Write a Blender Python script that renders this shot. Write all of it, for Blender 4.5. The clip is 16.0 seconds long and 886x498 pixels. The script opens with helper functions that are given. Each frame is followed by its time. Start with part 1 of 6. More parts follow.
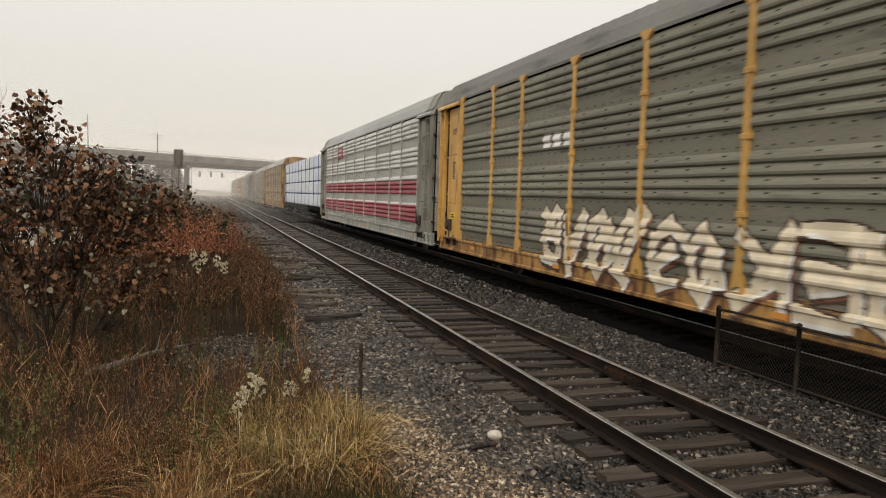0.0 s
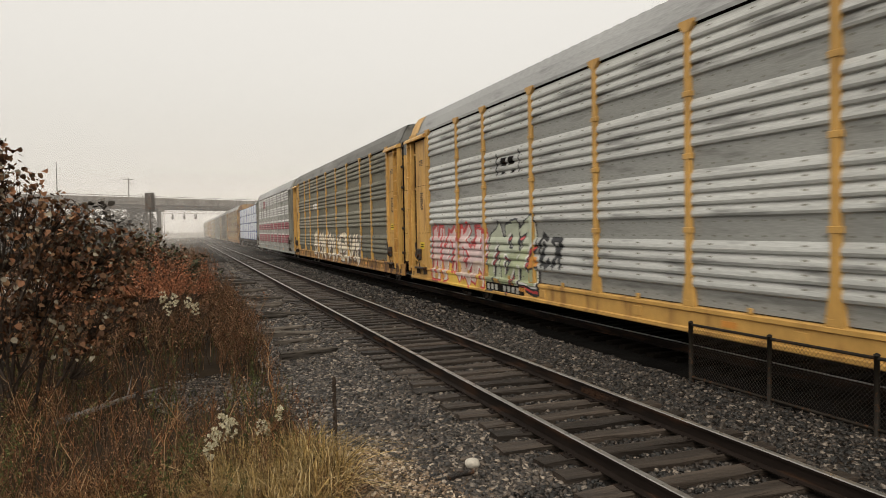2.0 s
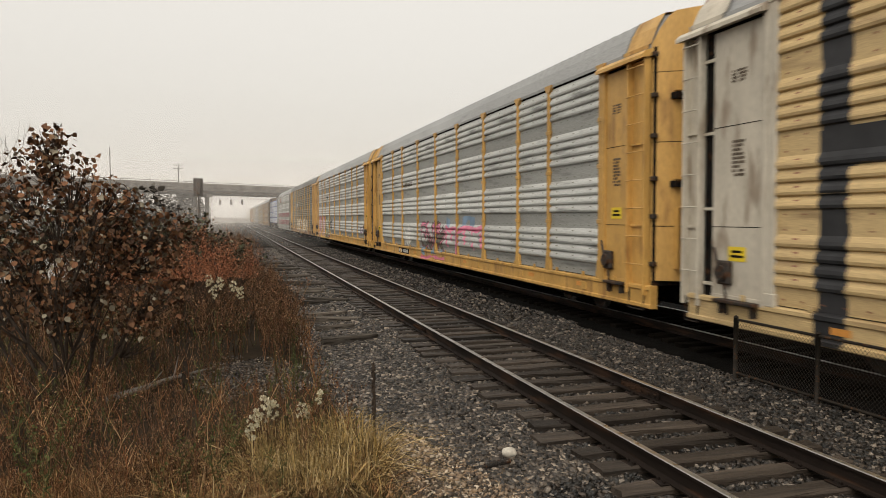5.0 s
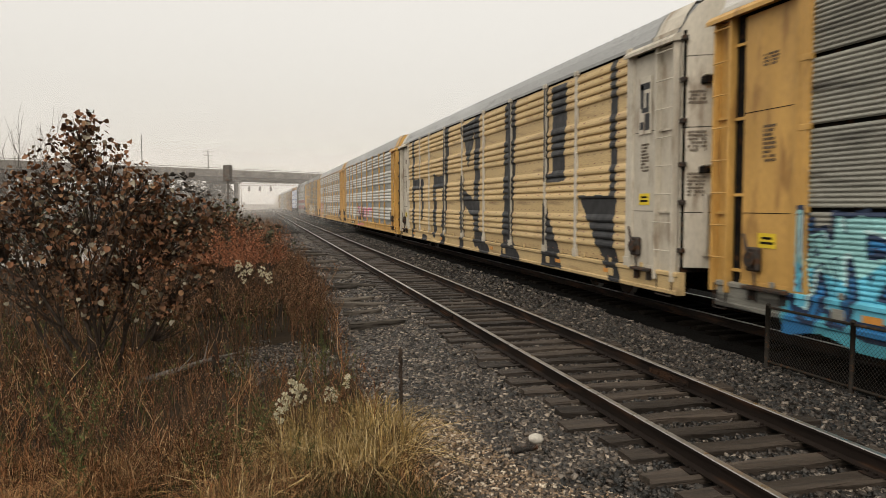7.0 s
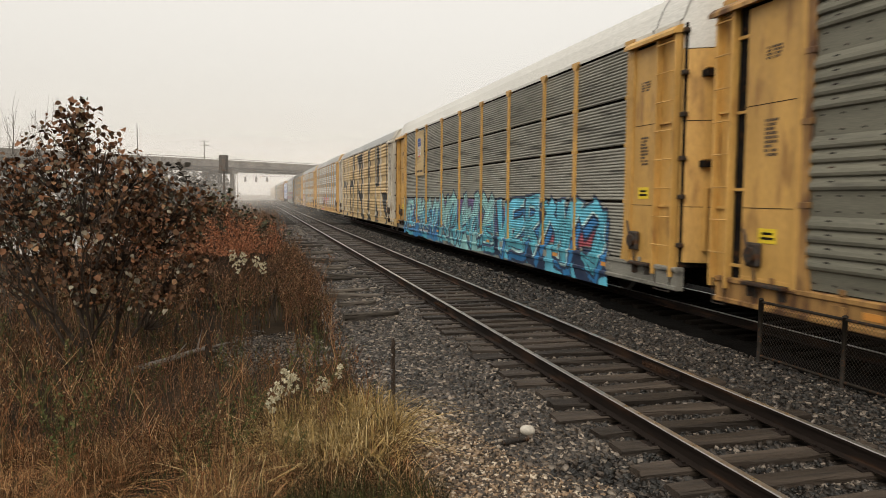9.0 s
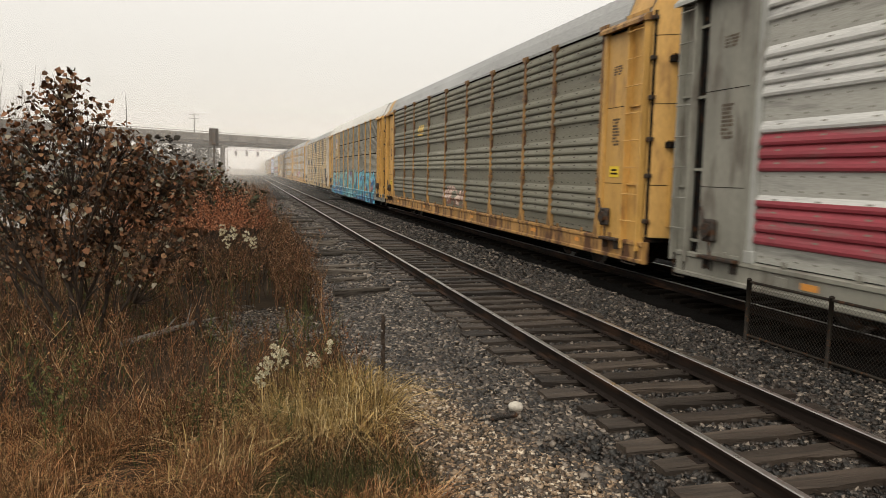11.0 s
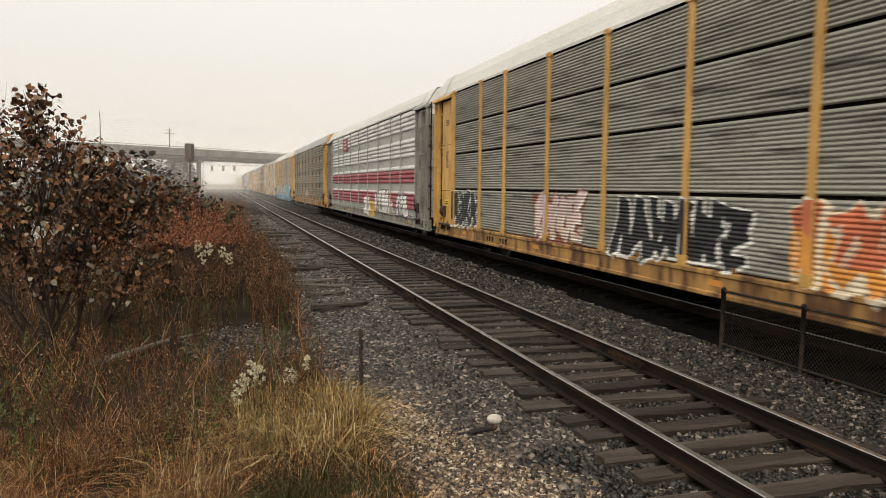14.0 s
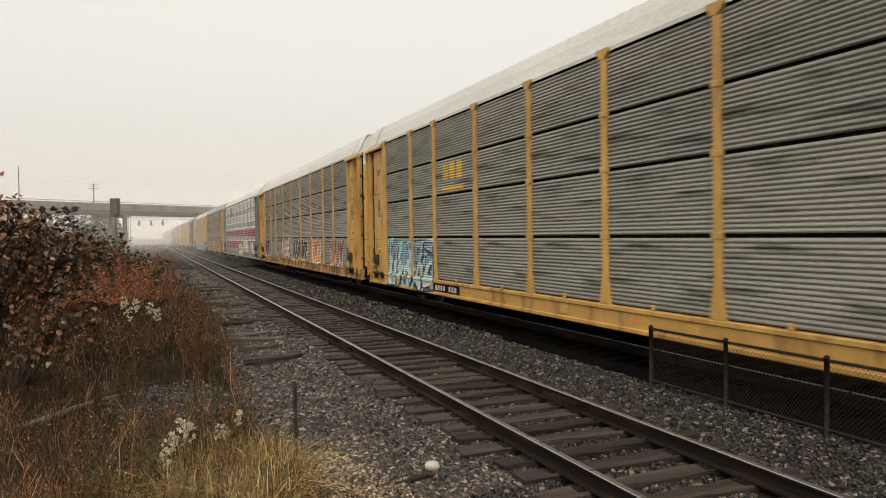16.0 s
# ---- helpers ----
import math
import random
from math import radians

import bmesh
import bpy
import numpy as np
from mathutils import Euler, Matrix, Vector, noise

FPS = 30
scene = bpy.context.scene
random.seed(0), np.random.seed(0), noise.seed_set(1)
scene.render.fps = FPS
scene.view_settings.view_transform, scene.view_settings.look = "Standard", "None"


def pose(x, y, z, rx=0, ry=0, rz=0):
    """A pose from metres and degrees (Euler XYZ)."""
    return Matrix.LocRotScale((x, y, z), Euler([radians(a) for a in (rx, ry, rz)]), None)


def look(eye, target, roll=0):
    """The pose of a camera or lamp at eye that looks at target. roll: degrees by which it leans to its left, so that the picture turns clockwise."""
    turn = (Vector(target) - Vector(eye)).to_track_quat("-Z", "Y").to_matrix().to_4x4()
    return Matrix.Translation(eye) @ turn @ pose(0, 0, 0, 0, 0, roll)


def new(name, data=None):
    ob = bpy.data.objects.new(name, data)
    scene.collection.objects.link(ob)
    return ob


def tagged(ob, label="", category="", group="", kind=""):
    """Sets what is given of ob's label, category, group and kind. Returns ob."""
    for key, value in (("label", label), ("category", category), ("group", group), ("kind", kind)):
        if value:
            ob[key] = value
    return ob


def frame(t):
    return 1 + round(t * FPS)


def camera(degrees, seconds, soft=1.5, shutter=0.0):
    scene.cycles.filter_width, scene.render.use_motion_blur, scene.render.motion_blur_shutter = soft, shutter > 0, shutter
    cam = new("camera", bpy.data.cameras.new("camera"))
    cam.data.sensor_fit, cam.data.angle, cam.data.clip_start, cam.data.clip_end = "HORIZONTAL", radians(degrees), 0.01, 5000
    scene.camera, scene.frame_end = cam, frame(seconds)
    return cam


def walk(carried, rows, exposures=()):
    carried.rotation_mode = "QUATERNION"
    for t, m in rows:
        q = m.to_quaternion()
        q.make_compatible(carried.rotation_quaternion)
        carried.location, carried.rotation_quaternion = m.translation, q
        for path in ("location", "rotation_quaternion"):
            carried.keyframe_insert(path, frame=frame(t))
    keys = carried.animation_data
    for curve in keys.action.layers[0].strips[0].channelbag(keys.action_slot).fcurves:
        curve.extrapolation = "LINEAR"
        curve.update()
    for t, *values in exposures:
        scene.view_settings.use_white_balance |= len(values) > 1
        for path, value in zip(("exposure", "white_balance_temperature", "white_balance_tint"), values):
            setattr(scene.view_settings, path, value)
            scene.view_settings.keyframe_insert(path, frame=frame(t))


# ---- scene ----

PATH = [
    (0, -0.141, 0.038, 2.267, -18.075, -4.143, 1.734),
    (0.5, -0.111, 0.034, 2.257, -18.447, -1.646, 0.6),
    (1, -0.068, 0.0, 2.247, -21.051, -1.33, -1.054),
    (1.5, -0.046, -0.032, 2.245, -21.436, -0.037, -1.748),
    (2, -0.043, -0.015, 2.249, -19.823, -1.713, -1.002),
    (2.5, -0.036, -0.026, 2.247, -19.093, -2.109, -0.898),
    (3, -0.038, -0.02, 2.246, -18.421, -2.652, -0.489),
    (3.5, -0.033, -0.026, 2.252, -17.043, -2.724, -0.134),
    (4, -0.028, -0.035, 2.257, -17.269, -1.743, 0.386),
    (6.5, -0.027, 0.005, 2.225, -14.459, -3.985, -0.662),
    (7, -0.025, 0.003, 2.234, -14.3, -3.631, -0.082),
    (7.5, -0.028, -0.005, 2.239, -13.765, -3.378, -0.046),
    (8, -0.028, -0.014, 2.238, -13.112, -3.418, -0.079),
    (8.5, -0.019, -0.001, 2.236, -14.045, -3.71, 0.305),
    (9, 0.0, 0.0, 2.217, -14.617, -4.208, 0.506),
    (11.5, 0.008, 0.006, 2.219, -15.747, -6.253, 1.402),
    (12, 0.015, -0.001, 2.222, -16.313, -6.346, 1.648),
    (12.5, 0.018, -0.004, 2.226, -16.677, -6.584, 2.0),
    (13, 0.021, -0.008, 2.223, -16.766, -6.815, 2.032),
    (13.5, 0.022, -0.006, 2.225, -16.874, -6.457, 1.479),
    (14, 0.025, -0.009, 2.226, -17.034, -4.998, 0.661),
    (14.5, 0.02, -0.021, 2.223, -18.15, -4.498, -0.194),
    (15, 0.037, -0.046, 2.206, -20.635, -4.539, -0.686),
    (15.5, 0.044, -0.082, 2.217, -22.295, -3.765, -1.206),
    (16, 0.039, -0.112, 2.216, -22.126, -1.172, -0.851),
]
cam = camera(63.36, 16.0, soft=0.85, shutter=0.22)
walk(cam, [(t, pose(x, y, z, 0, 0, yaw) @ pose(0, 0, 0, 90 + pitch) @ pose(0, 0, 0, 0, 0, roll)) for t, x, y, z, yaw, pitch, roll in PATH],
     [(0, 0.02), (0.5, 0.13), (1, -0.02), (3, -0.03), (6.5, 0.0), (9, 0.06), (11.5, 0.14), (12.5, 0.10), (14.5, 0.17), (16, 0.05)])

# ---- world and light: a bright, hazy overcast sky ----
SUN_UP, SUN_TURN = 48.0, 205.0
world = bpy.data.worlds.new("overcast_sky")
scene.world = world
world.use_nodes = True
wn, wl = world.node_tree.nodes, world.node_tree.links
wn.clear()
w_sky = wn.new("ShaderNodeTexSky")
w_sky.sky_type, w_sky.sun_disc = "NISHITA", False
w_sky.sun_elevation, w_sky.sun_rotation = radians(SUN_UP), radians(SUN_TURN)
w_sky.dust_density, w_sky.air_density = 6.0, 1.5
w_grey = wn.new("ShaderNodeHueSaturation")
w_grey.inputs["Saturation"].default_value = 0.12
w_bg = wn.new("ShaderNodeBackground")
w_bg.inputs["Strength"].default_value = 0.05
w_cloud = wn.new("ShaderNodeBackground")
w_cloud.inputs["Color"].default_value = (0.712, 0.672, 0.606, 1)
w_co, w_up, w_rise = wn.new("ShaderNodeTexCoord"), wn.new("ShaderNodeSeparateXYZ"), wn.new("ShaderNodeMapRange")
w_rise.inputs["From Min"].default_value, w_rise.inputs["From Max"].default_value = 0.0, 0.40
w_rise.inputs["To Min"].default_value, w_rise.inputs["To Max"].default_value = 0.80, 1.03
wl.new(w_co.outputs["Generated"], w_up.inputs[0])
wl.new(w_up.outputs["Z"], w_rise.inputs["Value"])
wl.new(w_rise.outputs["Result"], w_cloud.inputs["Strength"])
w_add, w_out = wn.new("ShaderNodeAddShader"), wn.new("ShaderNodeOutputWorld")
wl.new(w_sky.outputs["Color"], w_grey.inputs["Color"])
wl.new(w_grey.outputs["Color"], w_bg.inputs["Color"])
wl.new(w_bg.outputs[0], w_add.inputs[0])
wl.new(w_cloud.outputs[0], w_add.inputs[1])
wl.new(w_add.outputs[0], w_out.inputs["Surface"])
sun_data = bpy.data.lights.new("sun", "SUN")
sun_data.energy, sun_data.angle, sun_data.color = 1.3, radians(40), (1.0, 0.93, 0.80)
sun = new("sun", sun_data)
sun.matrix_world = look((-30, -35, 50), (0, 0, 0))


# ---- materials ----
def mat(name, color, rough=0.7, metal=0.0, vary=0.25, size=2.0, bump=0.15, grain=40.0, stain=None, amount=0.0, stretch=(1, 1, 1),
        rand=0.0, island=None, spec=0.4):
    """A painted, metal or earthen surface: two scales of mottling, a stain colour, fine relief; rand varies it thing by thing."""
    m = bpy.data.materials.new(name)
    m.use_nodes = True
    n, l = m.node_tree.nodes, m.node_tree.links
    b = n["Principled BSDF"]
    b.inputs["Roughness"].default_value, b.inputs["Metallic"].default_value = rough, metal
    b.inputs["Specular IOR Level"].default_value = spec
    co = n.new("ShaderNodeTexCoord")
    mp = n.new("ShaderNodeMapping")
    mp.inputs["Scale"].default_value = stretch
    l.new(co.outputs["Object"], mp.inputs["Vector"])

    def tex(scale, detail=4.0):
        t = n.new("ShaderNodeTexNoise")
        t.inputs["Scale"].default_value, t.inputs["Detail"].default_value = scale, detail
        l.new(mp.outputs[0], t.inputs["Vector"])
        return t.outputs["Fac"]

    def ramp(src, lo, hi, a=0.0, c=1.0):
        r = n.new("ShaderNodeMapRange")
        r.inputs["From Min"].default_value, r.inputs["From Max"].default_value = lo, hi
        r.inputs["To Min"].default_value, r.inputs["To Max"].default_value = a, c
        l.new(src, r.inputs["Value"])
        return r.outputs["Result"]

    def cmix(fac, a, c, mode="MIX"):
        x = n.new("ShaderNodeMixRGB")
        x.blend_type = mode
        for k, val in enumerate((fac, a, c)):
            if isinstance(val, tuple):
                x.inputs[k].default_value = (*val, 1)[:4]
            elif isinstance(val, (float, int)):
                x.inputs[k].default_value = val
            else:
                l.new(val, x.inputs[k])
        return x.outputs[0]

    dark = tuple(c * (1 - vary) for c in color)
    light = tuple(min(1, c * (1 + vary * 0.7)) for c in color)
    out = cmix(ramp(tex(size), 0.32, 0.68), dark, light)
    if island:
        g = n.new("ShaderNodeNewGeometry")
        r = n.new("ShaderNodeValToRGB")
        r.color_ramp.elements[0].color = (*island[0], 1)
        r.color_ramp.interpolation = "CONSTANT"
        r.color_ramp.elements[1].position = (len(island) - 1) / len(island)
        r.color_ramp.elements[1].color = (*island[-1], 1)
        for k, c in enumerate(island[1:-1]):
            e = r.color_ramp.elements.new((k + 1) / len(island))
            e.color = (*c, 1)
        l.new(g.outputs["Random Per Island"], r.inputs[0])
        out = cmix(ramp(tex(size), 0.35, 0.75, 0.0, 0.5), r.outputs[0], dark)
    if stain:
        out = cmix(ramp(tex(size * 2.7, 8.0), 0.62 - amount * 0.3, 0.72 - amount * 0.2, 0.0, min(1.0, 0.5 + amount)), out, stain)
    fine = tex(grain, 3.0)
    out = cmix(0.5, out, ramp(fine, 0.3, 0.7, 0.55, 1.0), "MULTIPLY") if vary else out
    if rand:
        o = n.new("ShaderNodeObjectInfo")
        out = cmix(1.0, out, ramp(o.outputs["Random"], 0, 1, 1 - rand, 1 + rand * 0.6), "MULTIPLY")
    l.new(out, b.inputs["Base Color"])
    if bump:
        bp = n.new("ShaderNodeBump")
        bp.inputs["Strength"].default_value, bp.inputs["Distance"].default_value = bump, 0.02
        l.new(fine, bp.inputs["Height"])
        l.new(bp.outputs[0], b.inputs["Normal"])
    l.new(ramp(tex(size * 1.6), 0.3, 0.7, max(0.05, rough - 0.1), min(1, rough + 0.12)), b.inputs["Roughness"])
    return m


RUST, GRIME = (0.10, 0.045, 0.02), (0.05, 0.045, 0.04)
STREAK = (1.0, 1.0, 0.25)
ALONG = (1.0, 0.12, 1.0)
M_STEEL = mat("galvanised_steel", (0.55, 0.55, 0.52), 0.45, 0.2, 0.22, 1.3, 0.05, 60, GRIME, 0.2, ALONG, 0.10)
M_STEEL_DULL = mat("dull_steel", (0.20, 0.19, 0.145), 0.6, 0.2, 0.25, 1.3, 0.05, 60, GRIME, 0.15, ALONG, 0.14)
M_STEEL_GREY = mat("weathered_grey_steel", (0.30, 0.288, 0.245), 0.6, 0.2, 0.22, 1.6, 0.06, 60, GRIME, 0.25, ALONG, 0.13)
M_BAND = mat("perforated_band_grey", (0.36, 0.36, 0.335), 0.6, 0.2, 0.25, 1.2, 0.05, 60, GRIME, 0.2, ALONG, 0.1)
M_BAND_LIGHT = mat("light_band_grey", (0.44, 0.43, 0.385), 0.6, 0.1, 0.2, 1.2, 0.05, 60, GRIME, 0.2, ALONG, 0.08)
M_WHITE_STEEL = mat("pale_ribbed_steel", (0.60, 0.59, 0.56), 0.45, 0.1, 0.15, 1.3, 0.05, 60, GRIME, 0.15, ALONG, 0.08)
M_RED = mat("dull_red_paint", (0.30, 0.045, 0.06), 0.5, 0.0, 0.2, 2, 0.05, 60, (0.2, 0.12, 0.11), 0.2, ALONG, 0.1)
M_TAN = mat("tan_paint", (0.60, 0.43, 0.21), 0.6, 0.0, 0.16, 1.4, 0.05, 60, (0.30, 0.2, 0.1), 0.2, ALONG, 0.08)
M_YELLOW = mat("yellow_paint", (0.60, 0.345, 0.095), 0.5, 0.0, 0.2, 1.3, 0.08, 30, (0.27, 0.13, 0.04), 0.2, STREAK, 0.10)
M_YELLOW_DIRTY = mat("rusty_yellow_paint", (0.40, 0.22, 0.07), 0.6, 0.0, 0.35, 1.6, 0.12, 30, RUST, 0.55, STREAK, 0.12)
M_OCHRE = mat("faded_ochre_paint", (0.30, 0.22, 0.11), 0.6, 0.0, 0.2, 1.4, 0.05, 60, GRIME, 0.3, ALONG, 0.08)
M_CREAM = mat("cream_white_paint", (0.58, 0.52, 0.42), 0.55, 0.0, 0.16, 1.3, 0.08, 30, (0.25, 0.18, 0.12), 0.25, STREAK, 0.06)
M_GREYPAINT = mat("light_grey_paint", (0.36, 0.36, 0.33), 0.55, 0.0, 0.16, 1.3, 0.08, 30, (0.16, 0.13, 0.1), 0.3, STREAK, 0.06)
M_GREYDOOR = mat("grey_door_paint", (0.25, 0.24, 0.20), 0.55, 0.0, 0.2, 1.3, 0.08, 30, (0.12, 0.1, 0.08), 0.3, STREAK, 0.06)
M_ROOF = mat("grey_roof_sheet", (0.37, 0.37, 0.36), 0.5, 0.3, 0.12, 0.8, 0.06, 30, GRIME, 0.0, (1, 0.2, 1), 0.05)
M_ROOF_DARK = mat("dark_roof_sheet", (0.17, 0.165, 0.15), 0.6, 0.2, 0.2, 0.8, 0.06, 30, GRIME, 0.2, (1, 0.2, 1), 0.05)
M_ROOF_PALE = mat("pale_roof_sheet", (0.66, 0.64, 0.59), 0.5, 0.1, 0.08, 0.8, 0.06, 30, None, 0.0, (1, 0.2, 1), 0.05)
M_DARK = mat("black_underframe", (0.013, 0.012, 0.011), 0.8, 0.0, 0.4, 3, 0.2, 30, RUST, 0.2, spec=0.03)
M_IRON = mat("dirty_iron", (0.05, 0.042, 0.036), 0.6, 0.5, 0.35, 4, 0.2, 40, RUST, 0.4)
M_BRIGHT = mat("worn_bright_steel", (0.42, 0.40, 0.37), 0.32, 0.9, 0.15, 4, 0.05, 60)
M_RAIL = mat("rail_web_rust", (0.016, 0.011, 0.0085), 0.75, 0.1, 0.35, 3, 0.25, 50, (0.05, 0.026, 0.015), 0.4, ALONG, spec=0.12)
M_BLACK = mat("black_spray_paint", (0.025, 0.025, 0.027), 0.55, 0.0, 0.3, 3, 0.05, 60)
M_WHITE = mat("white_spray_paint", (0.75, 0.73, 0.69), 0.55, 0.0, 0.15, 3, 0.05, 60)
M_PALEPINK = mat("faded_pink_white_paint", (0.62, 0.48, 0.40), 0.55, 0.0, 0.2, 3, 0.05, 60)
M_CREAMSPRAY = mat("cream_spray_paint", (0.72, 0.62, 0.46), 0.55, 0.0, 0.2, 3, 0.05, 60)
M_CYAN = mat("cyan_spray_paint", (0.10, 0.42, 0.52), 0.5, 0.0, 0.3, 1.5, 0.05, 60)
M_AQUA = mat("pale_aqua_spray_paint", (0.30, 0.58, 0.58), 0.5, 0.0, 0.3, 1.5, 0.05, 60)
M_SLATE = mat("slate_blue_spray_paint", (0.22, 0.33, 0.46), 0.5, 0.0, 0.3, 1.5, 0.05, 60)
M_BLUE = mat("blue_spray_paint", (0.03, 0.20, 0.45), 0.5, 0.0, 0.3, 1.5, 0.05, 60)
M_NAVY = mat("navy_spray_paint", (0.02, 0.035, 0.08), 0.5, 0.0, 0.3, 1.5, 0.05, 60)
M_PURPLE = mat("purple_spray_paint", (0.13, 0.06, 0.22), 0.5, 0.0, 0.3, 1.5, 0.05, 60)
M_REDSPRAY = mat("red_spray_paint", (0.55, 0.06, 0.06), 0.5, 0.0, 0.3, 1.5, 0.05, 60)
M_PINK = mat("pink_spray_paint", (0.75, 0.20, 0.32), 0.5, 0.0, 0.3, 1.5, 0.05, 60)
M_LIME = mat("pale_green_spray_paint", (0.42, 0.46, 0.28), 0.5, 0.0, 0.3, 1.5, 0.05, 60)
M_ORANGE = mat("orange_spray_paint", (0.70, 0.30, 0.06), 0.5, 0.0, 0.3, 1.5, 0.05, 60)
M_BROWN = mat("red_brown_spray_paint", (0.24, 0.09, 0.05), 0.5, 0.0, 0.3, 1.5, 0.05, 60)
M_YSPRAY = mat("yellow_spray_paint", (0.72, 0.47, 0.08), 0.5, 0.0, 0.2, 1.5, 0.05, 60)
M_UMBER = mat("dark_umber_spray_paint", (0.06, 0.035, 0.022), 0.5, 0.0, 0.3, 1.5, 0.05, 60)
M_PINKPALE = mat("pale_rose_spray_paint", (0.62, 0.47, 0.45), 0.5, 0.0, 0.25, 1.5, 0.05, 60)
M_PALELIME = mat("milky_green_spray_paint", (0.50, 0.53, 0.40), 0.5, 0.0, 0.25, 1.5, 0.05, 60)
M_ICE = mat("ice_blue_spray_paint", (0.50, 0.70, 0.70), 0.5, 0.0, 0.2, 1.5, 0.05, 60)
M_SKYBLUE = mat("sky_blue_spray_paint", (0.13, 0.50, 0.66), 0.5, 0.0, 0.3, 1.5, 0.05, 60)
M_LILAC = mat("dull_lilac_spray_paint", (0.20, 0.14, 0.27), 0.5, 0.0, 0.35, 1.5, 0.05, 60)
M_CRIMSON = mat("crimson_spray_paint", (0.33, 0.06, 0.08), 0.5, 0.0, 0.3, 1.5, 0.05, 60)
M_TERRACOTTA = mat("orange_red_spray_paint", (0.58, 0.17, 0.08), 0.5, 0.0, 0.3, 1.5, 0.05, 60)
M_PURPLEDARK = mat("dark_purple_spray_paint", (0.04, 0.022, 0.055), 0.5, 0.0, 0.3, 1.5, 0.05, 60)
M_DGREEN = mat("dark_green_spray_paint", (0.022, 0.030, 0.027), 0.5, 0.0, 0.3, 1.5, 0.05, 60)
M_STENCIL = mat("faded_dark_stencil", (0.10, 0.07, 0.045), 0.6, 0.0, 0.3, 3, 0.05, 60)
M_PLACARD = mat("yellow_placard", (0.80, 0.58, 0.03), 0.45, 0.0, 0.08, 3, 0.0, 60)
M_LOGO_BLUE = mat("blue_emblem", (0.05, 0.10, 0.33), 0.45, 0.0, 0.1, 3, 0.0, 60)
M_TIE = mat("weathered_tie_wood", (0.056, 0.043, 0.033), 0.55, 0.0, 0.45, 2.5, 0.7, 25, (0.030, 0.024, 0.019), 0.4, (0.15, 2.5, 2.5), 0.55, spec=0.2)
M_TIE_OLD = mat("bleached_old_tie_wood", (0.15, 0.128, 0.105), 0.8, 0.0, 0.5, 2.5, 0.7, 25, (0.03, 0.024, 0.018), 0.5, (0.15, 2.5, 2.5), 0.55, spec=0.12)
# Near-black tie wood: the train's shade is put into its colour.
M_TIE_SHADE = mat("tie_wood_painted_shade", (0.008, 0.0065, 0.005), 0.8, 0.0, 0.45, 2.5, 0.7, 25, None, 0.0, (0.15, 2.5, 2.5), 0.4, spec=0.03)
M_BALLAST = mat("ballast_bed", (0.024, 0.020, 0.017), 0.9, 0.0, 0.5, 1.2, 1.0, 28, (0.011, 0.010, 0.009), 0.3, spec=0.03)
# Near-black ballast: shade beneath the train, painted as base colour.
M_BALLAST_SHADE = mat("ballast_painted_shade", (0.005, 0.0045, 0.004), 0.9, 0.0, 0.4, 1.2, 1.0, 28, spec=0.03)
# The one bright colour gives pale chips and paints wet glints.
M_STONE = mat("crushed_ballast", (0.10, 0.10, 0.095), 0.38, 0.0, 0.2, 8, 0.3, 60, spec=0.22,
              island=((0.005427, 0.00439, 0.003456), (0.03392, 0.02572, 0.02016), (0.009498, 0.007526, 0.00576), (0.05766, 0.04453, 0.03456), (0.007462, 0.005645, 0.004608), (0.019, 0.01443, 0.01094), (0.08819, 0.06899, 0.05414), (0.01221, 0.009408, 0.006912), (0.04206, 0.03199, 0.02477), (0.2442, 0.2007, 0.1584)))
# Dusty stones; the palest are chips and glints put into colour.
M_SHOULDER = mat("dusty_shoulder_ballast", (0.10, 0.09, 0.08), 0.4, 0.0, 0.2, 8, 0.3, 60, spec=0.35,
                 island=((0.007749, 0.006148, 0.004649), (0.05812, 0.04412, 0.03321), (0.01394, 0.01085, 0.00797), (0.1162, 0.0904, 0.06775), (0.01007, 0.007956, 0.005978), (0.03487, 0.02604, 0.01926), (0.1472, 0.1135, 0.08432), (0.01782, 0.01374, 0.009963), (0.07749, 0.06002, 0.04451), (0.3719, 0.3038, 0.2325)))
M_GRIT = mat("sandy_gravel", (0.19, 0.15, 0.11), 0.55, 0.0, 0.2, 8, 0.3, 60,
             island=((0.0242, 0.0176, 0.0121), (0.253, 0.1705, 0.1023), (0.055, 0.0374, 0.0242), (0.363, 0.2585, 0.165), (0.11, 0.0726, 0.0462), (0.297, 0.1925, 0.11), (0.0385, 0.0286, 0.0198), (0.638, 0.528, 0.396)))
M_GROUND = mat("weedy_soil", (0.036, 0.027, 0.019), 0.95, 0.0, 0.45, 0.5, 0.8, 14, (0.05, 0.036, 0.024), 0.4, spec=0.03)
M_SAND = mat("trodden_sandy_soil", (0.10, 0.08, 0.062), 0.95, 0.0, 0.3, 1.2, 0.6, 30, (0.08, 0.06, 0.05), 0.3, spec=0.03)
M_COBBLE = mat("pale_cobble", (0.55, 0.50, 0.42), 0.7, 0.0, 0.12, 12, 0.1, 60)
M_FENCE = mat("dark_weathered_galvanised", (0.022, 0.018, 0.014), 0.7, 0.0, 0.3, 6, 0.1, 60, RUST, 0.2, spec=0.1)
M_WIRE = mat("dull_fence_wire", (0.05, 0.042, 0.034), 0.5, 0.3, 0.3, 6, 0.05, 60, RUST, 0.2)
M_CONCRETE = mat("weathered_concrete", (0.19, 0.168, 0.143), 0.85, 0.0, 0.25, 0.4, 0.3, 12, (0.13, 0.115, 0.10), 0.4, (1, 1, 0.3))
